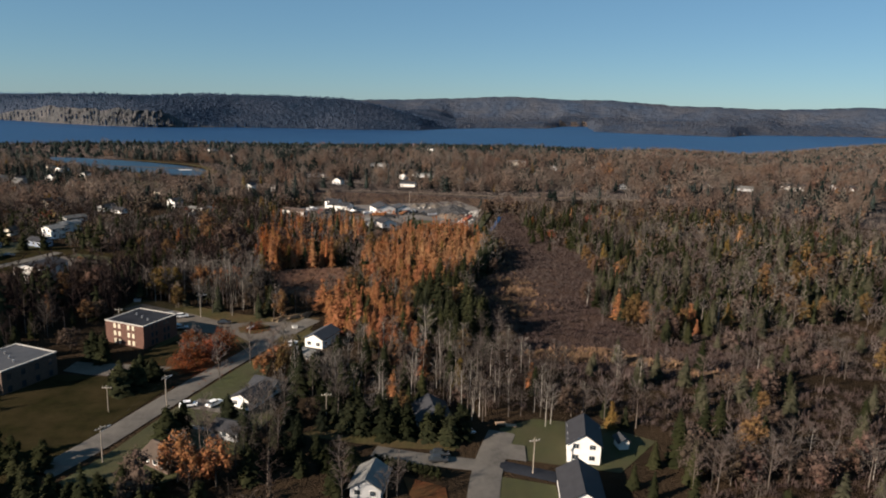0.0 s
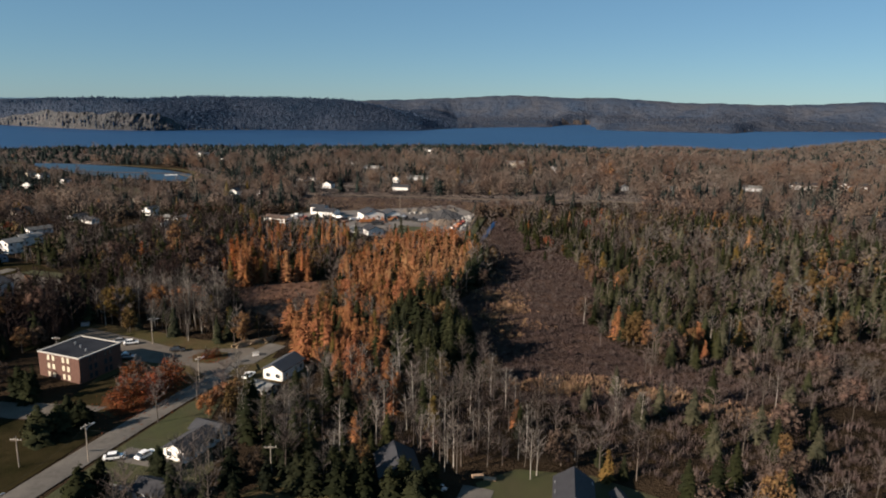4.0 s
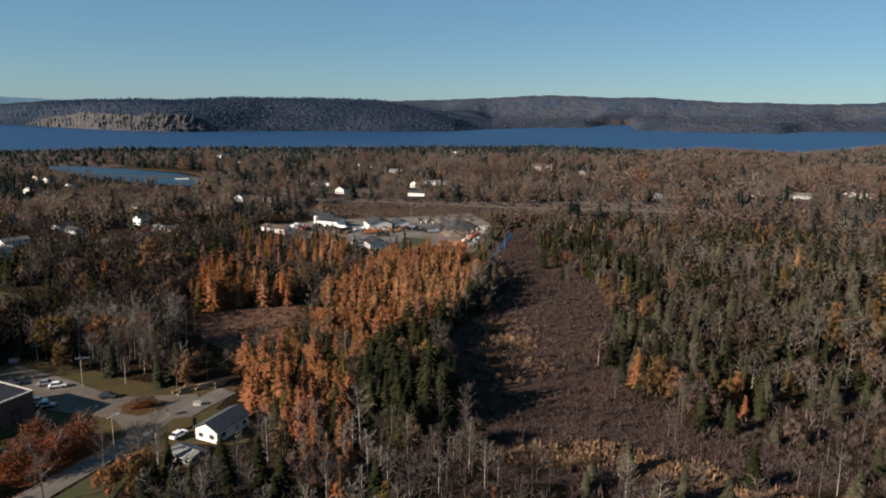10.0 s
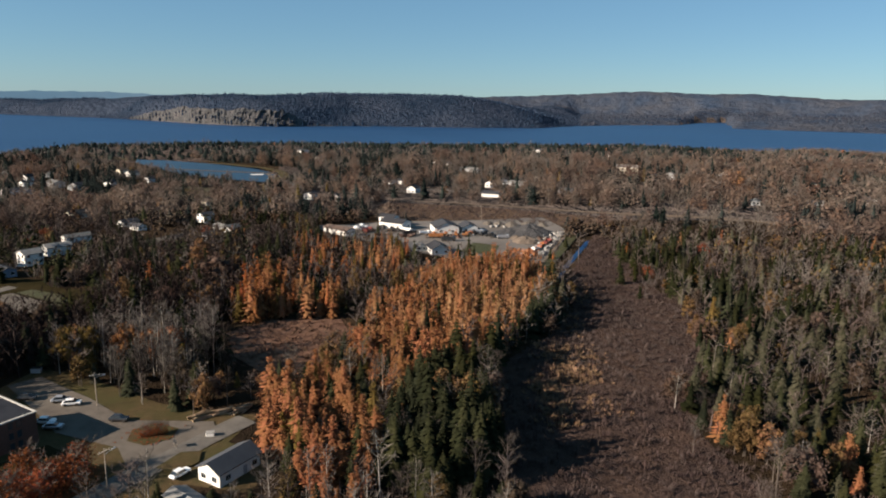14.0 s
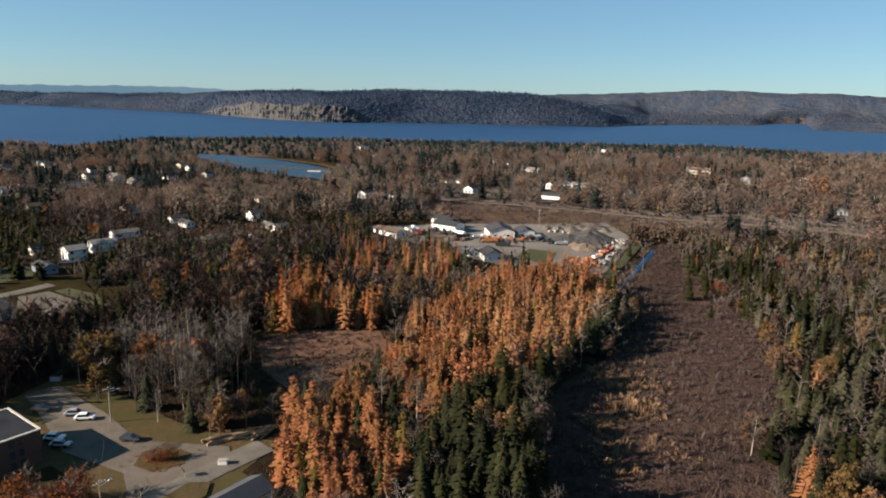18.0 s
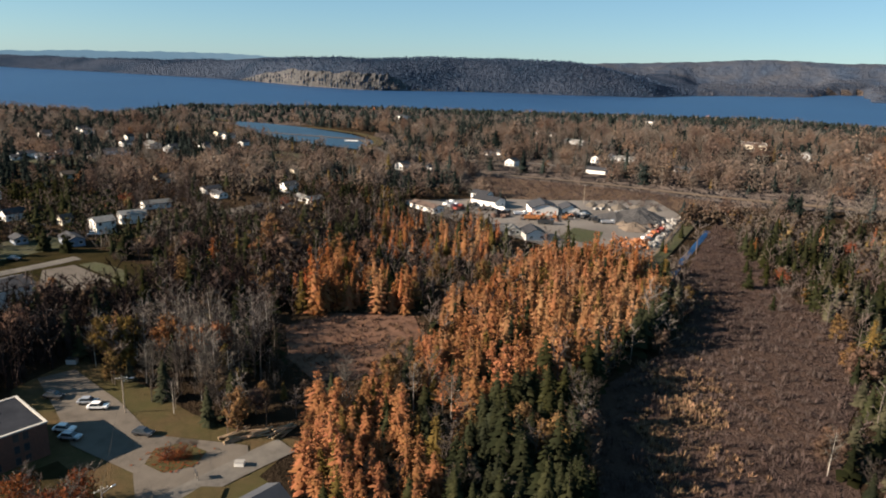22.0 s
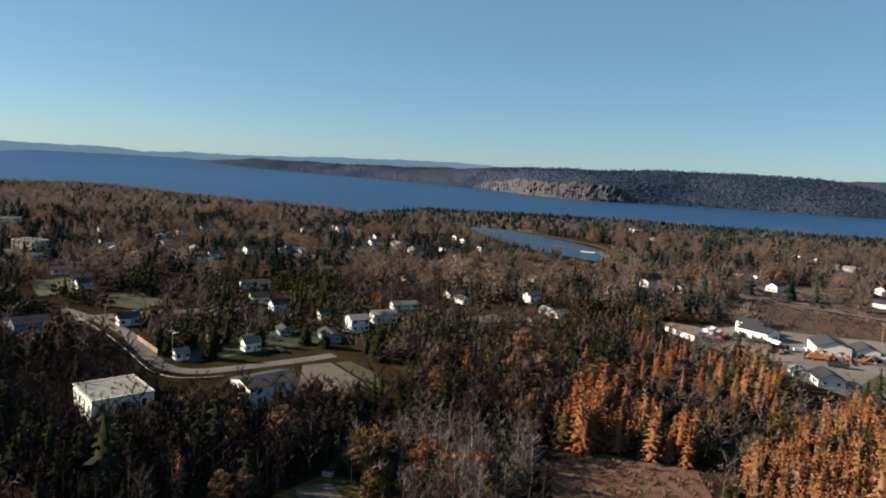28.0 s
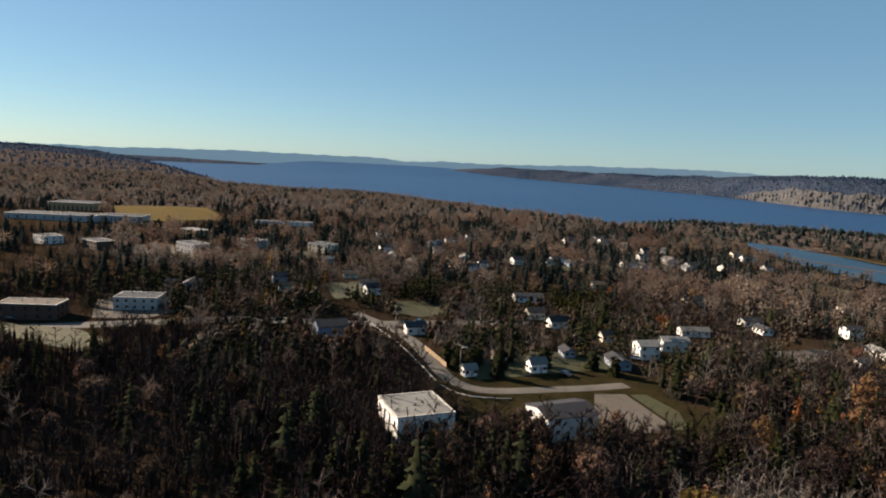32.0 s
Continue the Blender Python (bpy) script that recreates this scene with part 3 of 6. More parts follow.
ribbon("railway", [(-170, 590), (-94, 586), (-56, 583), (-18, 575), (16, 563), (60, 545), (160, 500)], 4.5, M["rail"], 0.4, "brown ballast railway bed", "railway")
ribbon("road_left", [(-284, 262), (-262, 266), (-240, 264), (-214, 257), (-197, 253), (-187, 257), (-182, 272), (-176, 290), (-173, 304)], 5.0, M["asphalt"], 0.2, "grey residential street with a pale kerb")
sheet("parking_lot", [(-171, 288), (-167, 297), (-146, 291), (-141, 287), (-145, 278), (-158, 275)], M["gravel"], 0.2, "pale grey parking lot behind an apartment block", "parking lot")
sheet("lawn", [(-166, 298), (-147, 292.5), (-142, 289), (-140, 293), (-150, 301), (-164, 303)], M["lawn"], 0.18, "curved green lawn round a parking lot", "lawn")
sheet("lawn", [(-196, 262), (-190, 300), (-186, 318), (-206, 322), (-214, 300), (-212, 268)], M["lawn"], 0.14, "green back gardens", "lawn")
ribbon("road_upper", [(-345, 60), (-319, 136), (-310, 160), (-292, 215), (-268, 259), (-250, 330)], 8, M["asphalt"], 0.2, "pale street across the rise")
sheet("field", [(-660, 222), (-700, 226), (-806, 238), (-800, 290), (-778, 325), (-660, 312), (-640, 255)], M["field"], 0.3, "tan mown sports field", "field", step=14)

# ---- trees ----
rng = np.random.default_rng(5)


def tube(a, b, r0, r1, n=4):
    a, b = np.asarray(a, float), np.asarray(b, float)
    d = (b - a) / (np.linalg.norm(b - a) + 1e-9)
    u = np.cross(d, (0.3, 0.9, 0.2))
    u /= np.linalg.norm(u) + 1e-9
    w = np.cross(d, u)
    k = np.arange(n) * 2 * np.pi / n
    ring = np.cos(k)[:, None] * u + np.sin(k)[:, None] * w
    v = np.concatenate([a + ring * r0, b + ring * r1])
    f = [(i, (i + 1) % n, n + (i + 1) % n) for i in range(n)] + [(i, n + (i + 1) % n, n + i) for i in range(n)]
    return v, np.array(f)


def merged(pieces):
    vs, fs, n = [], [], 0
    for v, f in pieces:
        vs.append(v)
        fs.append(np.asarray(f) + n)
        n += len(v)
    return np.concatenate(vs), np.concatenate(fs)


def trunk_geo(h, r, lean=0.0, n=5):
    top = np.array([lean * h * 0.3, lean * h * 0.2, h])
    mid = np.array([lean * h * 0.08, lean * h * 0.1, h * 0.5])
    return merged([tube((0, 0, -0.4), mid, r, r * 0.65, n), tube(mid, top, r * 0.65, r * 0.12, n)])


def conifer_geo(h, spread, whorls, fronds, lift=0.45, broad=1.0):
    """Drooping fronds round a spire, each a folded pair of blades, on a dense inner cone."""
    k = np.arange(5) * 1.257
    r = spread * 0.5 * rng.uniform(0.75, 1.2, 5)
    heart = np.concatenate([np.stack([np.cos(k) * r, np.sin(k) * r, h * rng.uniform(0.06, 0.14, 5)], -1), [(0, 0, h * 0.9)]])
    pieces = [(heart, np.array([(i, (i + 1) % 5, 5) for i in range(5)]))]
    for i in range(whorls):
        t = i / (whorls - 1)
        z = h * (0.10 + 0.88 * t ** 0.9)
        reach = spread * (1 - t) ** 0.8 + 0.12
        n = max(3, int(round(fronds * (1 - 0.55 * t))))
        turn = rng.uniform(0, 6.28)
        for k in range(n):
            a = turn + 6.283 * k / n + rng.normal(0, 0.2)
            ln = reach * rng.uniform(0.65, 1.2)
            wd = (ln * rng.uniform(0.32, 0.5) + 0.12) * broad
            out, side = np.array([np.cos(a), np.sin(a), 0]), np.array([-np.sin(a), np.cos(a), 0])
            zz = z + rng.normal(0, h * 0.012)
            drop = ln * rng.uniform(0.25, 0.55) * (1.45 - lift)
            base = np.array([0, 0, zz]) + out * ln * 0.05
            tip = out * ln + np.array([0, 0, zz - drop])
            mid = out * ln * 0.55 + np.array([0, 0, zz - drop * 0.30])
            v = np.array([base, mid + side * wd - (0, 0, drop * 0.35), tip, mid - side * wd - (0, 0, drop * 0.35), mid + (0, 0, 0.05 * ln)])
            pieces.append((v, np.array([(0, 1, 4), (1, 2, 4), (2, 3, 4), (3, 0, 4)])))
    return merged(pieces)


def ragged_cone(h, spread):
    """A far conifer: two ragged skirts of boughs one above the other."""
    pieces = []
    for z0, z1, r in ((0.08, 0.72, 1.0), (0.42, 1.0, 0.62)):
        k = np.arange(6) * 1.0472 + rng.uniform(0, 1)
        rr = spread * r * rng.uniform(0.6, 1.15, 6)
        foot = np.stack([np.cos(k) * rr, np.sin(k) * rr, h * (z0 + rng.uniform(-0.05, 0.08, 6))], -1)
        pieces.append((np.concatenate([foot, [(0, 0, h * z1)]]), np.array([(i, (i + 1) % 6, 6) for i in range(6)])))
    return merged(pieces)


PHI = (1 + 5 ** 0.5) / 2
ICO = np.array([(-1, PHI, 0), (1, PHI, 0), (-1, -PHI, 0), (1, -PHI, 0), (0, -1, PHI), (0, 1, PHI), (0, -1, -PHI), (0, 1, -PHI), (PHI, 0, -1), (PHI, 0, 1), (-PHI, 0, -1), (-PHI, 0, 1)]) / 1.902
ICO_F = np.array([(0, 11, 5), (0, 5, 1), (0, 1, 7), (0, 7, 10), (0, 10, 11), (1, 5, 9), (5, 11, 4), (11, 10, 2), (10, 7, 6), (7, 1, 8), (3, 9, 4), (3, 4, 2), (3, 2, 6), (3, 6, 8), (3, 8, 9), (4, 9, 5), (2, 4, 11), (6, 2, 10), (8, 6, 7), (9, 8, 1)])


def leafy_geo(h, spread, base, n, size, cone=0.5, loose=0.7, core=0.0, single=False):
    """Leaf sprays gathered on lobes round a ragged inner mass; cone 1 is a spire, 0 a round head."""
    lobes = []
    for _ in range(9):
        t = rng.uniform(0, 1)
        wid = spread * ((1 - t) ** 0.7 * cone + (1 - cone) * np.sqrt(max(0, 1 - (2 * t - 0.9) ** 2)))
        a = rng.uniform(0, 6.28)
        lobes.append((wid * 0.55 * np.cos(a), wid * 0.55 * np.sin(a), base + (h - base) * t, max(0.5, wid * 0.62)))
    lobes.append((0, 0, h * 0.97, spread * 0.22))
    lobes = np.array(lobes)
    pick = lobes[rng.choice(len(lobes), n, p=lobes[:, 3] ** 1.6 / (lobes[:, 3] ** 1.6).sum())]
    d = rng.normal(size=(n, 3))
    d /= np.linalg.norm(d, axis=1)[:, None]
    c = pick[:, :3] + d * pick[:, 3:] * rng.uniform(0.4, 1.12, (n, 1)) * (1, 1, 1.25)
    nrm = d + rng.normal(0, loose, (n, 3))
    nrm /= np.linalg.norm(nrm, axis=1)[:, None]
    u = np.cross(nrm, rng.normal(size=(n, 3)))
    u /= np.linalg.norm(u, axis=1)[:, None]
    w = np.cross(nrm, u)
    s = size * rng.uniform(0.6, 1.35, (n, 1))
    corners = [c - u * s, c - w * s * 0.6, c + u * s * 0.9, c + w * s * 0.7]
    if single:
        corners = [c - u * s * 0.8 - w * s * 0.5, c + u * s * 0.9 - w * s * 0.4, c + w * s]
    k = len(corners)
    q = np.arange(n)[:, None] * k
    pieces = [(np.stack(corners, 1).reshape(-1, 3), q + (0, 1, 2) if single else np.concatenate([q + (0, 1, 2), q + (0, 2, 3)]))]
    if core:
        inner = ICO * rng.uniform(0.55, 1.0, (12, 1))
        taper = 1 - cone * 0.5 * (inner[:, 2:] + 1)
        pieces.append((np.concatenate([inner[:, :2] * taper * spread * core, (base + h) / 2 + inner[:, 2:] * (h - base) * 0.42], 1), ICO_F))
    return merged(pieces)


def crown_geo(h, spread, base, lobes, sprays, size, body=0.74, lobe=(0.28, 0.46)):
    """A round head of uneven leaf masses, with sprays of leaves standing off them."""
    balls = [(0.0, 0.0, base + (h - base) * 0.45, spread * 0.58)]
    for i in range(lobes):
        t = (i + rng.uniform(0, 1)) / lobes
        wid = spread * np.sqrt(max(0.05, 1 - ((t - 0.4) / 0.66) ** 2))
        r = spread * rng.uniform(*lobe)
        a = i * 2.4 + rng.normal(0, 0.4)
        balls.append((np.cos(a) * (wid - r * 0.7), np.sin(a) * (wid - r * 0.7), base + r * 0.7 + (h - base - 1.5 * r) * t, r))
    pieces = [(ICO * rng.uniform(0.66, 1.16, (12, 1)) * r * body * (1, 1, 0.9) + (x, y, z), ICO_F) for x, y, z, r in balls]
    balls = np.array(balls)
    pick = balls[rng.integers(0, len(balls), sprays)]
    d = rng.normal(size=(sprays, 3))
    d /= np.linalg.norm(d, axis=1)[:, None]
    c = pick[:, :3] + d * pick[:, 3:] * rng.uniform(0.55, 1.25, (sprays, 1))
    nrm = d + rng.normal(0, 0.6, (sprays, 3))
    u = np.cross(nrm, rng.normal(size=(sprays, 3)))
    u /= np.linalg.norm(u, axis=1)[:, None]
    w = np.cross(nrm / np.linalg.norm(nrm, axis=1)[:, None], u)
    k = size * rng.uniform(0.6, 1.35, (sprays, 1))
    pieces.append((np.stack([c - u * k * 0.8 - w * k * 0.5, c + u * k * 0.9 - w * k * 0.4, c + w * k], 1).reshape(-1, 3), np.arange(sprays * 3).reshape(-1, 3)))
    return merged(pieces)


def bare_geo(h, spread, limbs, twigs, thick=0.04, low=0.3):
    """Limbs and fine twigs with no leaves."""
    pieces = []
    for i in range(limbs):
        t = low + (0.95 - low) * (i + rng.uniform(0, 1)) / limbs
        a = i * 2.4 + rng.normal(0, 0.4)
        ln = spread * (1.15 - 0.75 * t) * rng.uniform(0.75, 1.2)
        p0 = np.array([0, 0, h * t])
        p1 = p0 + (np.cos(a) * ln, np.sin(a) * ln, ln * rng.uniform(0.6, 1.3))
        pieces.append(tube(p0, p1, thick * 1.4, thick * 0.5, 3))
        for _ in range(twigs):
            s = rng.uniform(0.25, 1.0)
            q0 = p0 + (p1 - p0) * s
            d = rng.normal(size=3) * 0.8 + (np.cos(a) * 0.5, np.sin(a) * 0.5, 0.9)
            q1 = q0 + d / np.linalg.norm(d) * spread * rng.uniform(0.22, 0.5)
            w = np.cross(q1 - q0, rng.normal(size=3))
            w *= thick * rng.uniform(0.7, 1.3) / (np.linalg.norm(w) + 1e-9)
            pieces.append((np.array([q0 - w, q0 + w, q1]), np.array([(0, 1, 2)])))
    return merged(pieces)


def kind_of_tree(name, count, trunk, crown, bark, leaf):
    """Several grown shapes of one kind: trunk mesh, crown mesh and their arrays."""
    made = []
    for _ in range(count):
        t, c = trunk(), crown()
        made.append((mesh_of(name + "_trunk", *t, M[bark]), mesh_of(name + "_crown", *c, M[leaf]), t, c))
    return made


NEAR = {
    "spruce": kind_of_tree("spruce", 5, lambda: trunk_geo(10.5, 0.17), lambda: conifer_geo(11, 2.5, 19, 10, 0.45, 0.7), "bark", "conifer"),
    "grey_spruce": kind_of_tree("grey_spruce", 3, lambda: trunk_geo(9.5, 0.17), lambda: conifer_geo(10.0, 2.5, 20, 11, 0.5, 0.6), "bark", "grey_conifer"),
    "larch": kind_of_tree("larch", 6, lambda: trunk_geo(10, 0.14), lambda: merged([conifer_geo(9.8, 2.3, 15, 8, 0.75, 0.42), leafy_geo(9.6, 2.4, 0.6, 700, 0.2, 0.85, 0.8, 0.0, True)]), "bark", "orange"),
    "yellow_larch": kind_of_tree("yellow_larch", 4, lambda: trunk_geo(9.5, 0.14), lambda: merged([conifer_geo(9.5, 2.3, 14, 8, 0.75, 0.42), leafy_geo(9.2, 2.4, 0.6, 600, 0.2, 0.8, 0.8, 0.0, True)]), "bark", "yellow"),
    "red_maple": kind_of_tree("red_maple", 3, lambda: merged([trunk_geo(4.5, 0.16), bare_geo(6.0, 3.6, 16, 16, 0.05, 0.2)]), lambda: leafy_geo(6.0, 3.4, 1.3, 900, 0.24, 0.1, 0.8, 0.0, True), "bark", "red"),
    "rust_tree": kind_of_tree("rust_tree", 3, lambda: trunk_geo(7, 0.2), lambda: crown_geo(9, 3.5, 1.4, 13, 1300, 0.22, 0.62), "bark", "rust"),
    "orange_maple": kind_of_tree("orange_maple", 2, lambda: merged([trunk_geo(7, 0.2), bare_geo(8.6, 3.2, 14, 12, 0.05, 0.25)]), lambda: crown_geo(8.8, 2.9, 2.4, 12, 1300, 0.22, 0.62), "bark", "orange"),
    "amber_tree": kind_of_tree("amber_tree", 4, lambda: trunk_geo(8, 0.16), lambda: crown_geo(9.4, 2.4, 1.5, 12, 1200, 0.22, 0.62), "bark", "amber"),
    "yellow_maple": kind_of_tree("yellow_maple", 1, lambda: trunk_geo(7, 0.2), lambda: crown_geo(9.2, 3.2, 1.8, 13, 1300, 0.22, 0.62), "bark", "yellow"),
    "pine": kind_of_tree("pine", 3, lambda: trunk_geo(6, 0.2), lambda: merged([conifer_geo(7.8, 2.9, 13, 11, 0.75, 0.6), crown_geo(7.0, 1.9, 0.3, 7, 500, 0.26, 0.8)]), "bark", "conifer"),
    "cedar": kind_of_tree("cedar", 2, lambda: trunk_geo(4, 0.2), lambda: merged([conifer_geo(7.2, 3.1, 16, 14, 0.6, 0.75), crown_geo(5.6, 2.4, 0.1, 8, 500, 0.26, 0.9)]), "bark", "conifer"),
    "bare_tree": kind_of_tree("bare_tree", 5, lambda: trunk_geo(10, 0.15, rng.uniform(-0.2, 0.2)), lambda: bare_geo(10, 3.4, 16, 13, 0.05), "bark", "twig"),
    # alder: the bare tree with shade put into its twig colour
    "alder": kind_of_tree("alder", 4, lambda: trunk_geo(10, 0.15, rng.uniform(-0.2, 0.2)), lambda: bare_geo(10, 3.0, 15, 12, 0.05), "bark", "shade_twig"),
    "birch": kind_of_tree("birch", 4, lambda: trunk_geo(11, 0.13, rng.uniform(-0.2, 0.2)), lambda: bare_geo(10.5, 2.8, 18, 10, 0.045, 0.35), "birch", "pale_twig"),
}
MID = {
    "spruce": [conifer_geo(10.5, 2.8, 7, 4) for _ in range(4)],
    "grey_spruce": [conifer_geo(9.8, 2.7, 8, 5) for _ in range(3)],
    "larch": [merged([conifer_geo(10.3, 2.2, 10, 6, 0.75, 0.5), leafy_geo(10, 2.2, 0.6, 130, 0.28, 0.85, 0.8, 0.0, True)]) for _ in range(5)],
    "yellow_larch": [conifer_geo(10, 2.4, 8, 5, 0.75) for _ in range(3)],
    "red_maple": [crown_geo(6.5, 3.0, 1.0, 6, 80, 0.42) for _ in range(3)],
    "rust_tree": [crown_geo(8.2, 3.9, 0.6, 7, 90, 0.42) for _ in range(5)],
    "amber_tree": [crown_geo(8.8, 2.4, 1.2, 6, 90, 0.38) for _ in range(4)],
    "pine": [crown_geo(8.2, 2.5, 0.3, 6, 70, 0.42) for _ in range(4)],
    "bare_tree": [merged([bare_geo(9.5, 3.6, 7, 11, 0.085, 0.2), trunk_geo(9, 0.16, 0, 3)]) for _ in range(4)],
    "alder": [merged([bare_geo(9.5, 3.1, 7, 11, 0.075, 0.2), trunk_geo(9, 0.16, 0, 3)]) for _ in range(3)],
    "birch": [merged([bare_geo(11, 2.2, 6, 7, 0.10, 0.35), trunk_geo(11, 0.15, 0, 3)]) for _ in range(3)],
}
SOFT = {
    **MID, "rust_tree": [merged([bare_geo(8.4, 3.9, 7, 9, 0.09, 0.08), crown_geo(8.6, 3.9, 0.2, 8, 150, 0.40, 0.36, (0.34, 0.6))]) for _ in range(6)],
    "bare_tree": [merged([bare_geo(9.4, 3.5, 10, 13, 0.085, 0.06), trunk_geo(9, 0.16, 0, 3)]) for _ in range(5)],
    "pine": [merged([conifer_geo(8.8, 2.9, 6, 6, 0.6, 0.7), crown_geo(8.0, 2.5, 0.2, 6, 90, 0.40, 0.5, (0.36, 0.52))]) for _ in range(4)],
}
FAR = {
    "spruce": [ragged_cone(6.4, 3.6) for _ in range(4)],
    "rust_tree": [crown_geo(7.2, 4.4, 0.0, 3, 70, 0.62, 0.55, (0.4, 0.6)) for _ in range(4)],
    "bare_tree": [merged([bare_geo(6.8, 4.0, 6, 9, 0.13, 0.06), crown_geo(6.0, 4.0, 0.0, 2, 30, 0.5, 0.5, (0.45, 0.6))]) for _ in range(4)],
    "larch": [leafy_geo(7.5, 3.2, 0.0, 22, 0.9, 0.5, 0.9, 0.7, True) for _ in range(2)],
}
LEAF = {"spruce": "conifer", "grey_spruce": "grey_conifer", "larch": "orange", "yellow_larch": "yellow", "red_maple": "red", "rust_tree": "rust", "bare_tree": "twig", "birch": "pale_twig", "alder": "shade_twig", "amber_tree": "amber", "pine": "conifer"}
# woods from 400 m out take the haze-tinted copies
FAR_LEAF = {**LEAF, "spruce": "haze_needles", "pine": "haze_needles", "rust_tree": "haze_rust", "red_maple": "haze_rust", "bare_tree": "haze_twig", "birch": "haze_twig", "grey_spruce": "grey_conifer"}
TREE_LABEL = {
    "cedar": ("dense dark green cone-shaped cedar on a lawn", "cedar"),
    "amber_tree": ("round-headed tree with amber-orange autumn leaves", "tree"), "yellow_maple": ("broad maple with yellow-green leaves beside a lot", "tree"),
    "orange_maple": ("broad maple with bright orange leaves behind houses", "tree"),
    "pine": ("broad dark green pine tree with a rounded crown", "pine"),
    "spruce": ("dark green spruce standing in mixed autumn woodland", "spruce"), "grey_spruce": ("grey-green thin spruce at the wetland's edge", "spruce"),
    "larch": ("slender larch with bright orange autumn needles", "larch"), "yellow_larch": ("larch with yellow-brown autumn needles", "larch"),
    "red_maple": ("low spreading maple with red-orange leaves beside the street", "tree"), "rust_tree": ("round-headed tree with rust-brown leaves", "tree"),
    "bare_tree": ("leafless grey-brown tree with fine twigs", "tree"), "alder": ("leafless alder, twigs darkened as in dense shade", "alder"), "birch": ("leafless birch with a pale trunk", "birch"),
}

ORANGE_MAIN = np.array([(-33, 268), (-8, 252), (8, 276), (20, 340), (19, 395), (-6, 404), (-26, 372), (-36, 305)], float)
ORANGE_NEAR = np.array([(-47, 222), (-30, 212), (-12, 204), (-9, 218), (-16, 246), (-34, 262), (-42, 250)], float)
ORANGE_LEFT = np.array([(-83, 296), (-50, 300), (-52, 326), (-92, 340)], float)
ORANGE_BACK = np.array([(-88, 362), (-40, 358), (-48, 425), (-108, 410)], float)
DARK_EDGE = np.array([(-12, 254), (-8, 214), (10, 208), (17, 226), (12, 245), (7, 282), (24, 328), (25, 382), (21, 395), (20, 340), (8, 276)], float)
BIRCH_STAND = np.array([(-52, 178), (-36, 150), (-22, 152), (14, 160), (26, 166), (30, 196), (0, 212), (-20, 203), (-44, 198)], float)
PALE_BUSH = np.array([(-66, 246), (-48, 236), (-42, 262), (-54, 262), (-62, 264)], float)
RUST_TOWN = np.array([(-270, 430), (-215, 400), (-165, 440), (-120, 500), (-112, 575), (-200, 625), (-285, 600)], float)
GREY_LEFT = np.array([(-112, 246), (-70, 240), (-56, 262), (-66, 292), (-112, 280)], float)
DARK_LEFT = np.array([(-230, 170), (-140, 196), (-112, 226), (-114, 262), (-112, 284), (-70, 300), (-90, 352), (-112, 410), (-160, 400), (-172, 340), (-138, 310), (-128, 285), (-140, 250), (-165, 236), (-190, 236)], float)
BRUSH = np.array([(40, 193), (66, 214), (98, 234), (150, 246), (170, 200), (130, 130), (80, 100), (48, 112), (60, 150), (46, 166), (30, 178)], float)
OPEN = [np.array(p, float) for p in (
    [(-135, 100), (-92, 96), (-70, 100), (-58, 128), (-36, 136), (-38, 160), (-46, 182), (-50, 196), (-26, 198), (-26, 218), (-46, 220), (-44, 236), (-56, 232), (-68, 230), (-86, 236), (-106, 243), (-113, 243), (-112, 225), (-122, 190), (-126, 150)],
    [(-26, 100), (22, 96), (46, 110), (56, 152), (40, 163), (18, 163), (4, 152), (-22, 150), (-36, 148)],
    YARD, [(-104, 600), (-60, 595), (-18, 586), (16, 572), (60, 553), (60, 528), (46, 512), (14, 508), (-36, 514), (-66, 503), (-104, 520)], [(-80, 282), (-72, 302), (-48, 311), (-34, 290), (-40, 266), (-54, 257), (-68, 266)],
    [(-176, 236), (-164, 248), (-147, 272), (-134, 285), (-140, 310), (-160, 308), (-172, 316), (-194, 314), (-204, 296), (-203, 263), (-240, 266), (-330, 267), (-330, 258), (-240, 252), (-200, 247)],
    [(-630, 222), (-700, 222), (-810, 236), (-806, 295), (-782, 330), (-655, 316), (-600, 270)], POND,
    [(-590, 815), (-500, 830), (-400, 815), (-260, 760), (-205, 690), (-215, 630), (-240, 628)],
    [(-347, 276), (-344, 303), (-309, 281), (-308, 263)], [(-182, 384), (-172, 416), (-158, 412), (-155, 372)], [(-522, 226), (-488, 240), (-454, 226), (-470, 198)], [(-330, 130), (-312, 132), (-272, 156), (-284, 170), (-304, 162)],
    [(8, 402), (16, 400), (34, 490), (40, 480), (40, 463), (22, 384), (14, 362), (10, 366), (18, 390)])]
KEEP_OUT = []  # circles kept free round buildings, filled as they are placed


def dist_line(pts, x, y):
    best = np.full(x.shape, 1e9)
    for (x1, y1), (x2, y2) in zip(pts[:-1], pts[1:]):
        dx, dy = x2 - x1, y2 - y1
        t = np.clip(((x - x1) * dx + (y - y1) * dy) / (dx * dx + dy * dy), 0, 1)
        best = np.minimum(best, np.hypot(x - x1 - t * dx, y - y1 - t * dy))
    return best


# ---- buildings ----
def window(parent, w, h, m, pane="glass", cross=True, frame_of="white"):
    """A framed window: its frame with a sill, and its panes."""
    f = bmesh.new()
    rings = [[f.verts.new((px, py, pz)) for px, pz in corners] for py in (-0.06, 0.03)
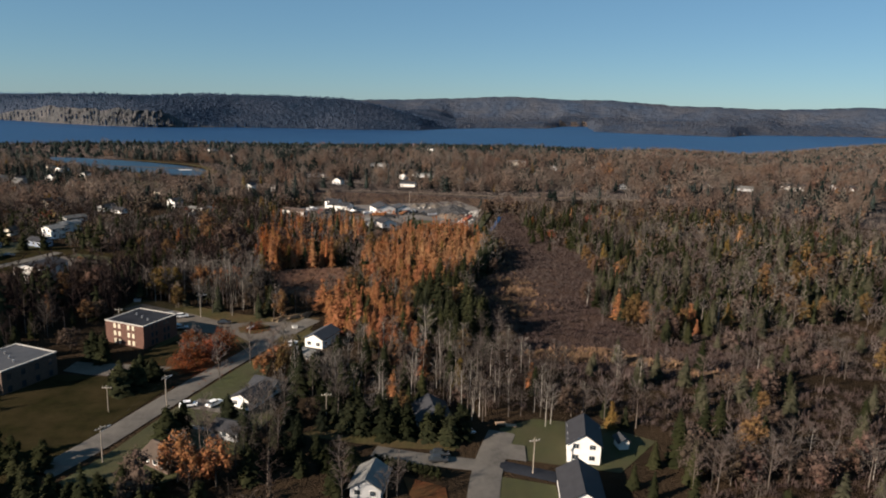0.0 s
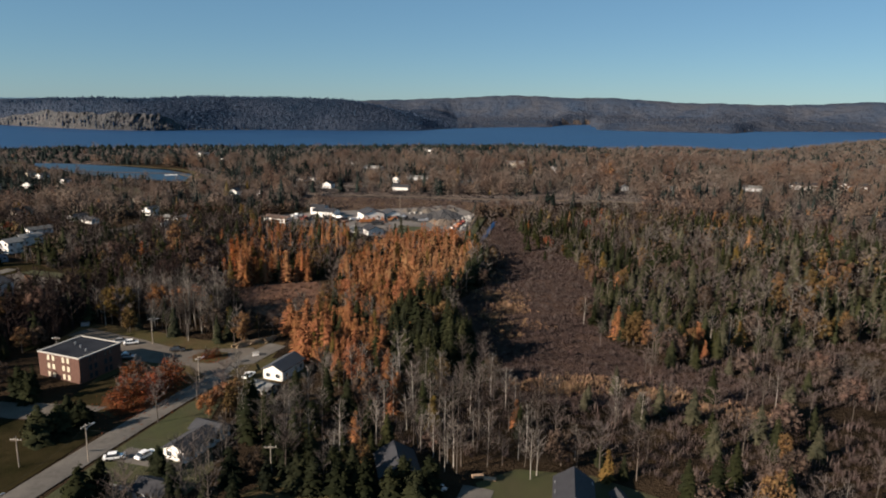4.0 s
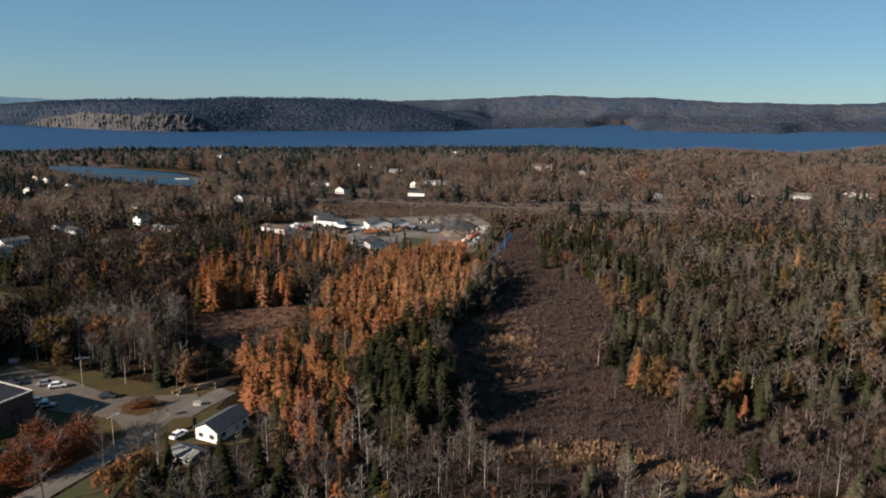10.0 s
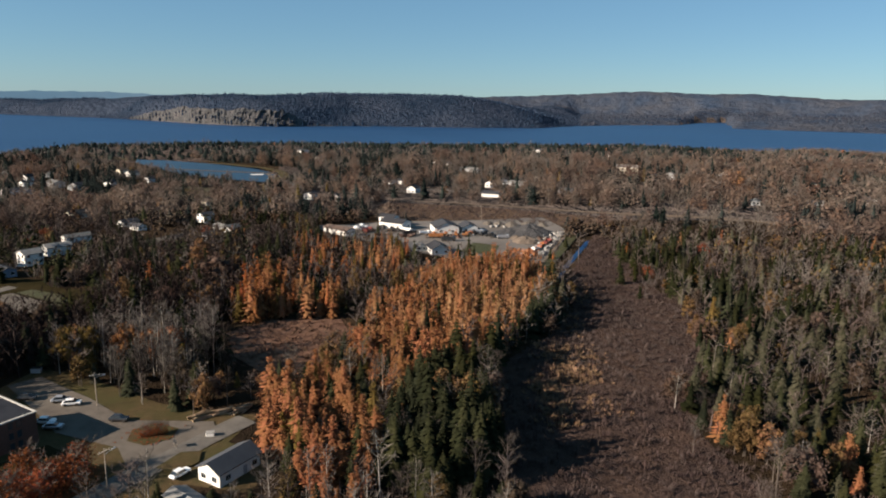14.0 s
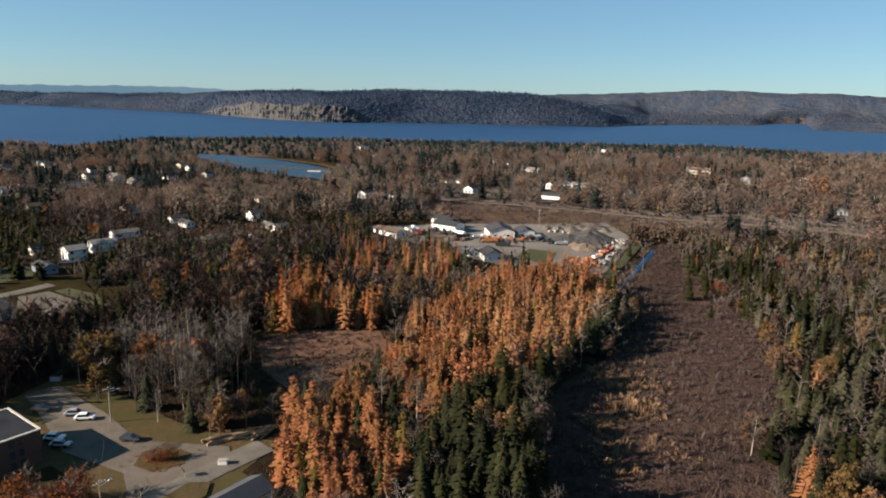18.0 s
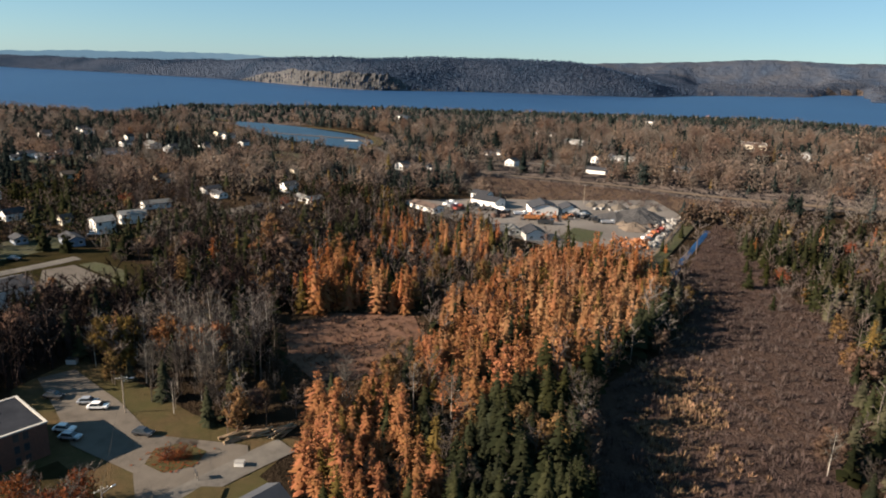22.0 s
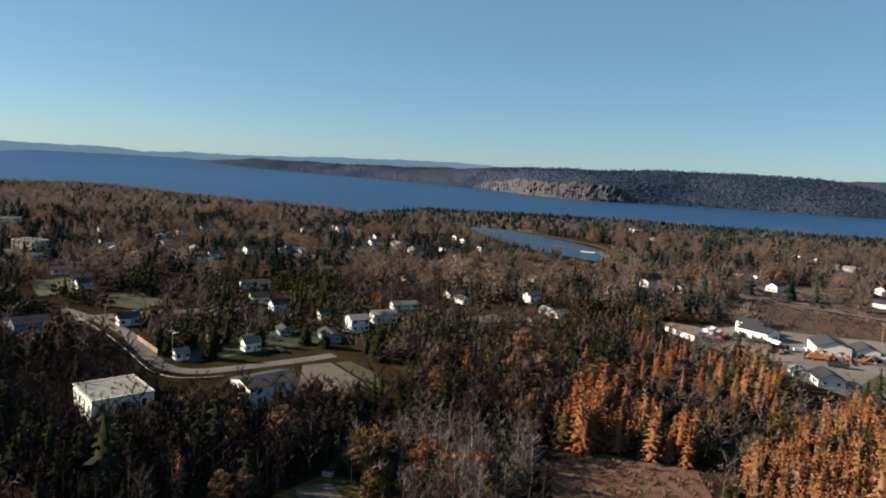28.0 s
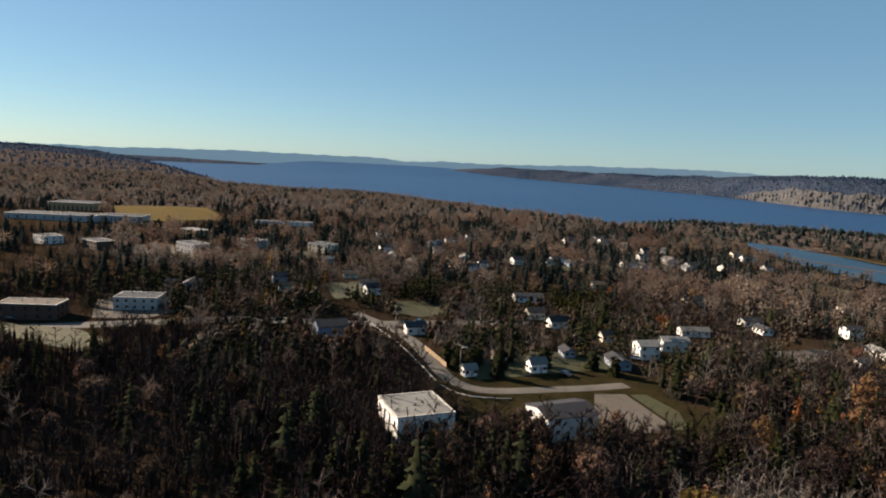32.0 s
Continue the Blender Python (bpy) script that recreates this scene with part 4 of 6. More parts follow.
             for corners in (((-w / 2 - 0.08, -0.14), (w / 2 + 0.08, -0.14), (w / 2 + 0.08, h + 0.08), (-w / 2 - 0.08, h + 0.08)), ((-w / 2, 0), (w / 2, 0), (w / 2, h), (-w / 2, h)))]
    for p, q in ((0, 1), (1, 3), (3, 2), (2, 0)):
        for k in range(4):
            f.faces.new((rings[p][k], rings[p][(k + 1) % 4], rings[q][(k + 1) % 4], rings[q][k]))
    win = part("window", f, M[frame_of], parent)
    win.matrix_basis = m
    halves = ((-w / 2, -0.03), (0.03, w / 2)) if cross else ((-w / 2, w / 2),)
    for a, b in halves:
        part("pane", boxed((a, b, -0.012, 0.012, 0, h)), M[pane], win)
    return win


def side_pose(side, w, d, along, z):
    """The pose of something on a wall: 0 front (-y), 1 right, 2 back, 3 left."""
    return (pose(along, -d / 2 - 0.01, z), pose(w / 2 + 0.01, along, z, 0, 0, 90), pose(-along, d / 2 + 0.01, z, 0, 0, 180), pose(-w / 2 - 0.01, -along, z, 0, 0, 270))[side]


def house(x, y, turn, w, d, eave, rise, wall, roof, label, chimney=False, detail=1, group="", z=None, stove=False, scale=1.0, name="house", clear=8.0):
    """A gabled house: ridge along y, gables at front and back."""
    h = thing(name, x, y, turn, label, "house", group, z)
    KEEP_OUT.append((x, y, max(w, d) * 0.62, clear))
    bm = bmesh.new()
    prof = [(-w / 2, -1.2), (w / 2, -1.2), (w / 2, eave), (0, eave + rise), (-w / 2, eave)]
    a = [bm.verts.new((px, -d / 2, pz)) for px, pz in prof]
    b = [bm.verts.new((px, d / 2, pz)) for px, pz in prof]
    bm.faces.new(a)
    bm.faces.new(b[::-1])
    for i in range(5):
        j = (i + 1) % 5
        bm.faces.new((a[j], a[i], b[i], b[j]))
    part("wall", bm, M[wall], h)
    over, t = 0.45, 0.18
    slope = rise / (w / 2)
    for s in (-1, 1):
        bm = bmesh.new()
        vs = []
        for py in (-d / 2 - over, d / 2 + over):
            for px, lift in ((0, 0.02), (s * (w / 2 + over), 0.02), (s * (w / 2 + over), 0.02 + t), (0, 0.02 + t)):
                vs.append(bm.verts.new((px, py, eave + rise - abs(px) * slope + lift)))
        for f in ((0, 1, 2, 3), (4, 5, 6, 7), (0, 1, 5, 4), (1, 2, 6, 5), (2, 3, 7, 6), (3, 0, 4, 7)):
            bm.faces.new([vs[i] for i in f])
        bmesh.ops.recalc_face_normals(bm, faces=bm.faces)
        part("roof", bm, M[roof], h)
    if chimney:
        part("chimney", boxed((w * 0.12, w * 0.12 + 0.7, d * 0.1, d * 0.1 + 0.7, eave, eave + rise + 0.9)), M["brick"], h)
    if detail:
        part("door", boxed((-0.5, 0.5, -0.06, 0.03, 0, 2.05), bevel=0.01), M["grey_wall"], h).matrix_basis = side_pose(1, w, d, d * 0.12, 0.1)
        spots = ((0, -w * 0.25), (0, w * 0.25), (1, -d * 0.3), (1, d * 0.36), (3, -d * 0.3), (3, d * 0.02), (3, d * 0.32)) if detail >= 1 else ((0, -w * 0.2), (0, w * 0.22), (1, -d * 0.25))
        for side, along in spots:
            for lv in range(2 if eave > 4.2 else 1):
                window(h, 1.3, 1.1, side_pose(side, w, d, along, 1.0 + 2.6 * lv), cross=detail > 1)
    return h


def block(x, y, turn, w, d, height, wall, roof, label, rows_of=2, cols=(4, 4), parapet=True, name="apartment_building", blinds=False, category="apartment building", sides=(0, 1, 2, 3), columns=None, wide=1.2, tall=0.52, vents=3, z=None, group="", clear=6.0):
    """A flat-roofed block with its storeys of windows and a coping round the roof."""
    h = thing(name, x, y, turn, label, category, group, z)
    KEEP_OUT.append((x, y, max(w, d) * 0.62, clear))
    part("wall", boxed((-w / 2, w / 2, -d / 2, d / 2, -1.5, height)), M[wall], h)
    part("roof", boxed((-w / 2 + 0.3, w / 2 - 0.3, -d / 2 + 0.3, d / 2 - 0.3, height, height + 0.12)), M[roof], h)
    if parapet:
        o = 0.15
        part("coping", boxed((-w / 2 - o, w / 2 + o, -d / 2 - o, -d / 2 + 0.3, height, height + 0.28), (-w / 2 - o, w / 2 + o, d / 2 - 0.3, d / 2 + o, height, height + 0.28),
                             (-w / 2 - o, -w / 2 + 0.3, -d / 2 + 0.3, d / 2 - 0.3, height, height + 0.28), (w / 2 - 0.3, w / 2 + o, -d / 2 + 0.3, d / 2 - 0.3, height, height + 0.28)), M["stone_coping"], h)
    for k in range(vents):
        part("roof_vent", rods(((w * (0.28 - 0.24 * k), d * (0.1 * (k % 3) - 0.12), height + 0.1), (w * (0.28 - 0.24 * k), d * (0.1 * (k % 3) - 0.12), height + 0.8), 0.25, 0.25), n=8), M["metal"], h)
    step = height / rows_of
    for side in sides:
        n, length = (cols[0], w) if side % 2 == 0 else (cols[1], d)
        for at in columns or [(k + 0.5) / n for k in range(n)]:
            for r in range(rows_of):
                window(h, wide, step * tall, side_pose(side, w, d, length * (at - 0.5), 0.6 + step * r), pane="blind" if blinds and side in (0, 3) else "glass", cross=False, frame_of="brown_roof" if "brick" in wall else "white")
    return h


# brick block beside the parking lot
block(-94.6, 209.2, -20.5, 15, 14.2, 7.2, "brick", "tar_roof", "red brick flat-roofed apartment block with pale blinds", 3, (4, 4), blinds=True, z=2.8, columns=(0.25, 0.37, 0.61, 0.73), wide=0.95, tall=0.62)
# beige block in the field
block(-114.2, 173.2, -20.5, 15, 16, 6.6, "brown_brick", "slate_roof", "brown brick flat-roofed apartment block with a grey roof", 2, (4, 4), z=2.9)
# white house by the log pile
house(-37.6, 210.4, -20, 6.2, 10.8, 3.2, 1.5, "white", "slate_roof", "long white bungalow with a grey shingle roof", detail=2, z=2.9)
house(-40, 197, 62, 4.6, 6.5, 2.1, 0.9, "brown_roof", "grey_roof", "low shed-like house with a pale grey roof among trees", z=2.9)
# houses round the court
house(33.3, 145.8, -9, 7.2, 10.5, 4.6, 2.4, "white", "dark_roof", "white two-storey house with a steep dark roof", detail=2, z=1.7, name="house")
house(29.0, 126.0, -4, 8.0, 12.5, 3.0, 2.4, "white", "dark_roof", "white house with a dark gabled roof beside the lawn", detail=2, z=1.8)
house(-13.2, 127.0, -8, 6.2, 8, 2.6, 1.9, "grey_wall", "grey_roof", "small grey house with a weathered grey roof", z=2.1)
house(-1.5, 158.0, 12, 8, 10, 2.8, 2.3, "brown_roof", "dark_roof", "dark-roofed house half hidden by pines", z=2.2)
house(-47.5, 165.0, -22, 6, 9.5, 2.7, 1.4, "white", "dark_roof", "white bungalow with a dark roof beside a driveway", detail=2, z=2.8)
house(-45.5, 172, 66, 5, 7, 2.6, 1.2, "white", "dark_roof", "white garage wing with a dark roof", z=2.8)
house(-57.0, 134, 60, 6, 8, 2.5, 1.5, "brown_roof", "brown_roof", "brown house with dark shingles behind a conifer", z=2.6)
house(43.0, 149, 10, 2.4, 3.0, 2.1, 0.8, "white", "dark_roof", "small white garden shed", detail=0, z=1.7, name="shed")
house(-47.5, 147, 70, 5, 7, 2.4, 1.3, "grey_wall", "dark_roof", "small dark-roofed house hidden behind a conifer", z=2.6)
# blocks on the left rise
block(-167.3, 222.1, -10.5, 15.4, 14.6, 7.8, "white", "pale_roof", "white flat-roofed apartment block with a pale roof", 2, (4, 3), z=9.0, clear=0)
house(-155.0, 259.5, -10, 11.5, 15, 5.2, 1.4, "white", "dark_roof", "white apartment house with a low dark roof", detail=2, z=8.6)

# ---- town houses ----
WALL_WORD = {"white": "white", "cream": "cream", "grey_wall": "grey", "blue_wall": "blue", "brick": "red brick", "tan_brick": "tan"}
ROOF_WORD = {"dark_roof": "dark shingle", "grey_roof": "grey shingle", "brown_roof": "brown shingle", "pale_roof": "pale"}


def town(wall, roof, group, clear, detail, *spots):
    """Houses of one look: x, y, turn, width, length, eave height, roof rise."""
    for x, y, turn, w, d, eave, rise in spots:
        size = "two-storey" if eave > 4.2 else "single-storey"
        k = 0.86 if detail < 1 else 0.94
        house(x, y, turn, w * k, d * k, eave * k, rise * k, wall, roof, f"{WALL_WORD[wall]} {size} house with a {ROOF_WORD[roof]} roof", detail=detail, group=group, clear=clear)


RISE, SHORE, BEYOND = "houses on the rise", "houses towards the lake", "houses beyond the railway"
town("white", "grey_roof", RISE, 12, 1, (-193, 336, -24, 7.5, 8, 5.4, 1.5), (-196, 355, -30, 7, 11, 4.4, 1.2), (-208, 383, -28, 6, 13, 2.8, 1.2), (-196, 286, -14, 4.6, 6, 3.6, 1.6), (-201, 262, -10, 3.4, 4.5, 2.8, 1.3),
     (-148, 425, -20, 6.5, 9, 2.8, 1.4), (-156, 428, 62, 5.5, 8, 2.4, 1.2), (-150, 404, -16, 5.5, 7, 2.6, 1.3))
town("white", "dark_roof", RISE, 12, 1, (-286, 357, -26, 7.5, 15, 2.8, 1.6), (-240, 335, -12, 5, 9, 3.4, 1.9), (-249, 270, -14, 5, 8, 3.4, 1.6), (-210, 426, -22, 6, 10, 2.7, 1.3), (-198, 417, 66, 5, 9, 2.5, 1.2),
     (-176, 448, -22, 6.5, 8, 4.6, 1.4), (-330, 291, -24, 6, 9, 3.0, 1.7), (-316, 286, -8, 5.5, 8, 3.6, 1.9))
town("blue_wall", "dark_roof", RISE, 12, 1, (-189, 317, 64, 6.5, 11, 2.8, 1.3), (-260, 240, -8, 8, 12, 4.2, 1.9), (-206, 309, 66, 4.5, 7, 2.4, 1.1), (-357, 212, 62, 7, 13, 2.8, 1.5))
town("cream", "brown_roof", RISE, 12, 1, (-256, 336, -18, 6, 8, 3.6, 1.8), (-252, 440, -26, 7, 11, 3.2, 1.8), (-210, 281, 58, 5, 7, 2.4, 1.2), (-216, 339, -16, 4.2, 5, 3.0, 1.6))
town("white", "dark_roof", SHORE, 14, 0.5, (-381, 427, -12, 7, 10, 4.2, 1.8), (-373, 449, -24, 6.5, 9, 2.8, 1.4), (-380, 461, -20, 7, 11, 3.4, 1.5), (-363, 467, -22, 6.5, 9, 2.8, 1.4), (-370, 481, -24, 7, 11, 3.2, 1.4), (-351, 500, -20, 7, 12, 3.4, 1.5),
     (-344, 479, 10, 4, 5, 2.4, 1.0), (-379, 546, -16, 6.5, 9, 3.4, 1.6), (-465, 594, -20, 8, 12, 3.8, 1.6), (-472, 556, -14, 7, 9, 3.6, 1.6), (-510, 479, -18, 7, 9, 3.4, 1.6), (-537, 407, -18, 8, 11, 3.6, 1.6),
     (-481, 604, -12, 8, 10, 4.4, 1.8), (-512, 652, -20, 8, 12, 3.8, 1.6), (-479, 564, -12, 6.5, 9, 3.8, 1.6), (-342, 555, -20, 6, 9, 3.0, 1.5), (-324, 569, -6, 5.5, 7, 4.6, 1.8), (-297, 548, -18, 5.5, 7, 3.0, 1.4),
     (-402, 574, -8, 6, 8, 4.2, 1.8), (-445, 405, -24, 7, 9, 3.2, 1.5), (-492, 446, -20, 7, 9, 3.2, 1.5), (-371, 384, -18, 5.5, 7, 3.2, 1.5), (-378, 396, -16, 5.5, 7, 3.4, 1.6), (-454, 366, -10, 7, 9, 4.2, 1.8),
     (-326, 571, -24, 6, 9, 3.2, 1.5), (-355, 641, -20, 8, 11, 3.6, 1.7), (-317, 609, -16, 6, 8, 3.4, 1.5), (-291, 540, -20, 5, 7, 2.6, 1.2))
town("grey_wall", "grey_roof", SHORE, 14, 0.5, (-357, 550, 60, 10, 16, 4.4, 1.8), (-426, 357, 58, 7, 13, 3.2, 1.5), (-400, 357, 50, 7, 10, 3.0, 1.5), (-404, 400, 58, 8, 14, 3.4, 1.6), (-474, 417, 56, 8, 14, 3.2, 1.6), (-402, 602, 60, 9, 16, 3.4, 1.6),
     (-333, 540, 58, 7, 12, 3.0, 1.5), (-413, 305, -16, 6, 8, 3.0, 1.4), (-361, 204, -10, 4, 6, 3.2, 1.4), (-443, 597, 54, 8, 13, 3.0, 1.5))
town("blue_wall", "dark_roof", SHORE, 14, 0.5, (-364, 459, 62, 7, 13, 2.8, 1.4), (-345, 508, 60, 7, 13, 2.8, 1.4), (-355, 254, -10, 6, 8, 4.2, 1.7), (-484, 430, 56, 7, 12, 2.8, 1.4))
town("cream", "brown_roof", SHORE, 14, 0.5, (-332, 249, -16, 5.5, 8, 3.4, 1.6), (-360, 295, -20, 6, 9, 3.0, 1.6), (-300, 420, -24, 7, 10, 3.0, 1.6), (-215, 520, 50, 7, 10, 3.0, 1.6), (-377, 658, -16, 8, 11, 3.6, 1.6))
town("white", "dark_roof", BEYOND, 30, 0.5, (-132, 684, 62, 8, 11, 3.0, 1.5), (-122, 687, 62, 8, 10, 3.0, 1.5), (-98, 634, -14, 9, 10, 4.8, 2.2), (-33, 622, 80, 9, 16, 3.2, 1.8), (-40, 675, -16, 8, 10, 4.4, 1.8), (-30, 690, 20, 6, 7, 3.2, 1.5),
     (-162, 574, -14, 8, 10, 4.4, 2.0), (-141, 570, 10, 6, 8, 4.4, 1.9), (-259, 852, -20, 10, 14, 4.4, 1.8), (-329, 975, 60, 12, 18, 4.0, 1.8), (-120, 837, -14, 9, 12, 4.2, 1.8), (-107, 842, 60, 8, 12, 4.0, 1.8), (-24, 1081, 60, 10, 16, 4.6, 1.8), (69, 984, -12, 10, 14, 4.6, 1.8),
     (181, 636, -16, 8, 10, 4.8, 1.8), (186, 640, 60, 8, 12, 3.2, 1.5), (217, 684, -16, 9, 11, 5.4, 2.2), (205, 662, -10, 7, 9, 4.6, 2.0), (224, 592, 0, 9, 10, 3.0, 3.4), (304, 604, 74, 12, 24, 4.6, 2.0), (341, 614, -6, 9, 11, 4.6, 2.4), (357, 618, 74, 9, 16, 3.8, 2.0), (167, 779, -20, 9, 12, 4.2, 1.8), (158, 736, -20, 8, 11, 4.4, 2.0))
town("grey_wall", "grey_roof", BEYOND, 30, 0.5, (-74, 785, 64, 10, 24, 3.2, 1.6), (253, 585, 72, 8, 16, 3.2, 1.6), (112, 723, -14, 9, 12, 5.0, 2.2), (24, 632, 70, 7, 12, 2.8, 1.4), (-16, 680, 72, 7, 20, 2.6, 1.3), (145, 563, -10, 6, 8, 3.0, 1.5), (97, 714, -16, 7, 9, 4.0, 1.8), (182, 570, 70, 6, 12, 2.6, 1.3))
block(78, 768, -4, 20, 28, 6.4, "cream", "brown_roof", "long pale hall with a low brown roof among rust trees", 2, (5, 4), sides=(0, 3), name="institution", category="building", clear=40, vents=2)
for bx, by, turn, w, d, hgt, wall, roof, words in (
        (-532, 164, 20, 18, 14, 6, "white", "slate_roof", "white flat-roofed apartment block with blue shade"), (-465, 238, 20, 22, 13, 7, "grey_wall", "slate_roof", "grey flat-roofed apartment block beside a lane"),
        (-478, 279, 25, 20, 13, 7, "grey_wall", "slate_roof", "grey-blue flat-roofed apartment block"), (-456, 320, 25, 20, 13, 7, "cream", "slate_roof", "cream flat-roofed apartment block"),
        (-498, 189, 20, 22, 14, 6, "brown_brick", "slate_roof", "brown brick apartment block with a flat grey roof"), (-331, 147, 62, 26, 13, 7, "brick", "brown_roof", "dark brick apartment block with a brown roof"),
        (-328, 185, 62, 20, 14, 6, "grey_wall", "slate_roof", "grey apartment block with a patched flat roof"), (-544, 257, 22, 22, 13, 7, "tan_brick", "pale_roof", "tan flat-roofed block behind a grey one")):
    block(bx, by, turn, w * 0.85, d * 0.85, hgt * 0.82, wall, roof, words, 2, (5, 3), sides=(0, 1, 3), group="blocks on the far rise", clear=14)
for bx, by, turn, w, d, hgt, wall, words in ((-665, 178, 60, 70, 26, 6, "grey_wall", "long low school-like building with a pale flat roof"), (-650, 225, 60, 36, 22, 6.5, "grey_wall", "low institutional wing with a pale flat roof"),
                                             (-745, 200, 60, 40, 28, 10, "tan_brick", "taller institutional hall with a pale flat roof"), (-627, 355, 62, 50, 10, 4, "white", "long white low building beyond the field")):
    block(bx, by, turn, w, d, hgt * 0.7, wall, "slate_roof", words, 1, (10, 4), sides=(0, 1, 3), name="institution", category="building", clear=20, vents=4)
sheet("parking_lot", [(-352, 172), (-336, 196), (-316, 204), (-308, 184), (-318, 166)], M["gravel"], 0.2, "grey parking lot beside a pale-roofed block", "parking lot")
sheet("lawn", [(-300, 284), (-286, 276), (-270, 286), (-276, 306), (-296, 306)], M["lawn"], 0.2, "green lawn on the rise", "lawn")
sheet("lawn", [(-372, 440), (-350, 448), (-346, 486), (-366, 490)], M["lawn"], 0.25, "green lawns behind houses", "lawn")
sheet("lawn", [(-460, 226), (-436, 232), (-428, 310), (-452, 322), (-466, 280)], M["lawn"], 0.25, "green lawn before apartment blocks", "lawn")
sheet("lawn", [(-282, 560), (-250, 548), (-232, 562), (-246, 590), (-274, 592)], M["lawn"], 0.25, "green patch of grass among rust trees", "lawn")
sheet("lawn", [(-347, 276), (-344, 303), (-322, 296), (-309, 281), (-308, 263), (-326, 268)], M["lawn"], 0.22, "green lawns and drives between houses", "lawn")
sheet("lawn", [(-356, 432), (-331, 452), (-326, 486), (-338, 490), (-352, 452)], M["lawn"], 0.25, "dull green back gardens", "lawn")
sheet("lawn", [(-330, 132), (-312, 134), (-276, 158), (-284, 168), (-304, 160)], M["lawn"], 0.22, "green verge along the upper street", "lawn")
sheet("yard_ground", [(-520, 226), (-488, 238), (-456, 226), (-470, 200), (-500, 210)], M["gravel"], 0.22, "pale gravel lane between apartment blocks", "lane")
sheet("verge", [(-270, 584), (-262, 556), (-226, 552), (-232, 566)], M["dry_grass"], 0.3, "pale dry grass strip among rust trees", "verge")
sheet("parking_lot", [(-180, 384), (-170, 414), (-160, 412), (-157, 374)], M["gravel"], 0.2, "pale worn lot beside bungalows", "parking lot")
ribbon("road_far", [(-216, 600), (-190, 632), (-160, 646), (-118, 640), (-80, 622)], 6, M["gravel"], 0.35, "pale gravel track towards the railway")
ribbon("road_far", [(-250, 690), (-190, 620), (-150, 650), (-90, 655), (-20, 640)], 5, M["asphalt"], 0.3, "pale road beyond the railway")
ribbon("pond_bar", [(-222, 634), (-224, 672), (-244, 708), (-282, 742), (-353, 775), (-412, 789), (-460, 802), (-540, 812)], 10, M["dry_grass"], 0.9, "pale grassy bar round the pond", "bar")
KEEP_OUT += [(-48, 125, 6, 12), (-240, 640, 12, 24), (-280, 668, 12, 20), (-90, 650, 12, 30), (-250, 570, 18, 16), (-284, 292, 12, 10)]
jetty = thing("jetty", -300, 700, 0, "dark timber boom across the pond", "jetty", z=8.2)
part("deck", boxed((-58, 52, -0.8, 0.8, 0.1, 0.5)), M["brown_roof"], jetty)
for k in range(12):
    part("pile", rods(((-56 + k * 9.6, 0, -1.5), (-56 + k * 9.6, 0, 0.9), 0.2, 0.18)), M["wood"], jetty)
raft = thing("raft", -258, 686, 20, "white floating raft on the pond", "raft", z=8.2)
part("float", boxed((-6, 6, -2, 2, -0.1, 0.5), bevel=0.1), M["white"], raft)

# ---- works yard ----
house(-73, 481, 72, 10, 15, 3.8, 1.7, "white", "dark_roof", "white workshop with a blue-grey roof in the yard", detail=2, clear=4)
house(-79, 489, 72, 7, 10, 5.2, 1.4, "white", "dark_roof", "white office behind a workshop", clear=4)
house(-43, 478, 22, 14, 15, 3.8, 2.4, "white", "dark_roof", "white gabled shed with a dark roof in the yard", detail=2, clear=4)
house(-30, 483, 22, 9, 11, 3.2, 1.9, "white", "dark_roof", "white annex with a dark roof in the yard", clear=4)
house(-36, 424, 28, 9.5, 11, 3.0, 2.2, "white", "dark_roof", "white gabled house at the yard's edge", detail=2, clear=34)
house(-46, 427, 28, 5, 7, 2.4, 1.1, "white", "grey_roof", "small white outbuilding beside a house", clear=14)
house(-98, 453, 62, 7, 18, 2.8, 1.3, "white", "brown_roof", "long low white shed with a brown roof", clear=18)


def pile(name, x, y, r, h, mat, label):
    """A heap of loose stuff with an uneven slope."""
    bm = bmesh.new()
    n, m = 22, 8
    rings = []
    for j in range(m):
        t = j / (m - 1)
        ring = []
        for k in range(n):
            a = 2 * math.pi * k / n
            e = noise.noise((x + math.cos(a) * 2, y + math.sin(a) * 2, t * 2))
            ring.append(bm.verts.new((r * (1 - t) * (1 + 0.3 * e) * math.cos(a), r * (1 - t) * (1 + 0.3 * e) * math.sin(a), h * (1 - (1 - t) ** 1.25) * (1 + 0.15 * e) - 0.1)))
        rings.append(ring)
    for j in range(m - 1):
        for k in range(n):
            bm.faces.new((rings[j][k], rings[j][(k + 1) % n], rings[j + 1][(k + 1) % n], rings[j + 1][k]))
    me = bpy.data.meshes.new(name)
    bm.to_mesh(me)
    bm.free()
    me.materials.append(M[mat])
    ob = new(name, me)
    ob.matrix_basis = pose(x, y, float(land(x, y)) + 0.15)
    return tagged(ob, label, "heap", "heaps in the yard")


pile("stone_mound", 5, 487, 15, 5.4, "stone_pile", "large dark grey heap of crushed stone")
pile("stone_mound", -6, 483, 10, 3.0, "stone_pile", "dark grey heap of crushed stone beside a larger one")
pile("sand_mound", 5, 464, 7.5, 3.2, "sand_pile", "brown heap of sand")
pile("sand_mound", -1, 470, 4, 2.0, "sand_pile", "low brown heap of sand")
for px, py, pr, ph in ((-14, 503, 5, 2.8), (-6, 503, 6, 3.2), (3, 508, 5, 2.6), (-21, 507, 4, 2.2), (12, 508, 4, 2.2)):
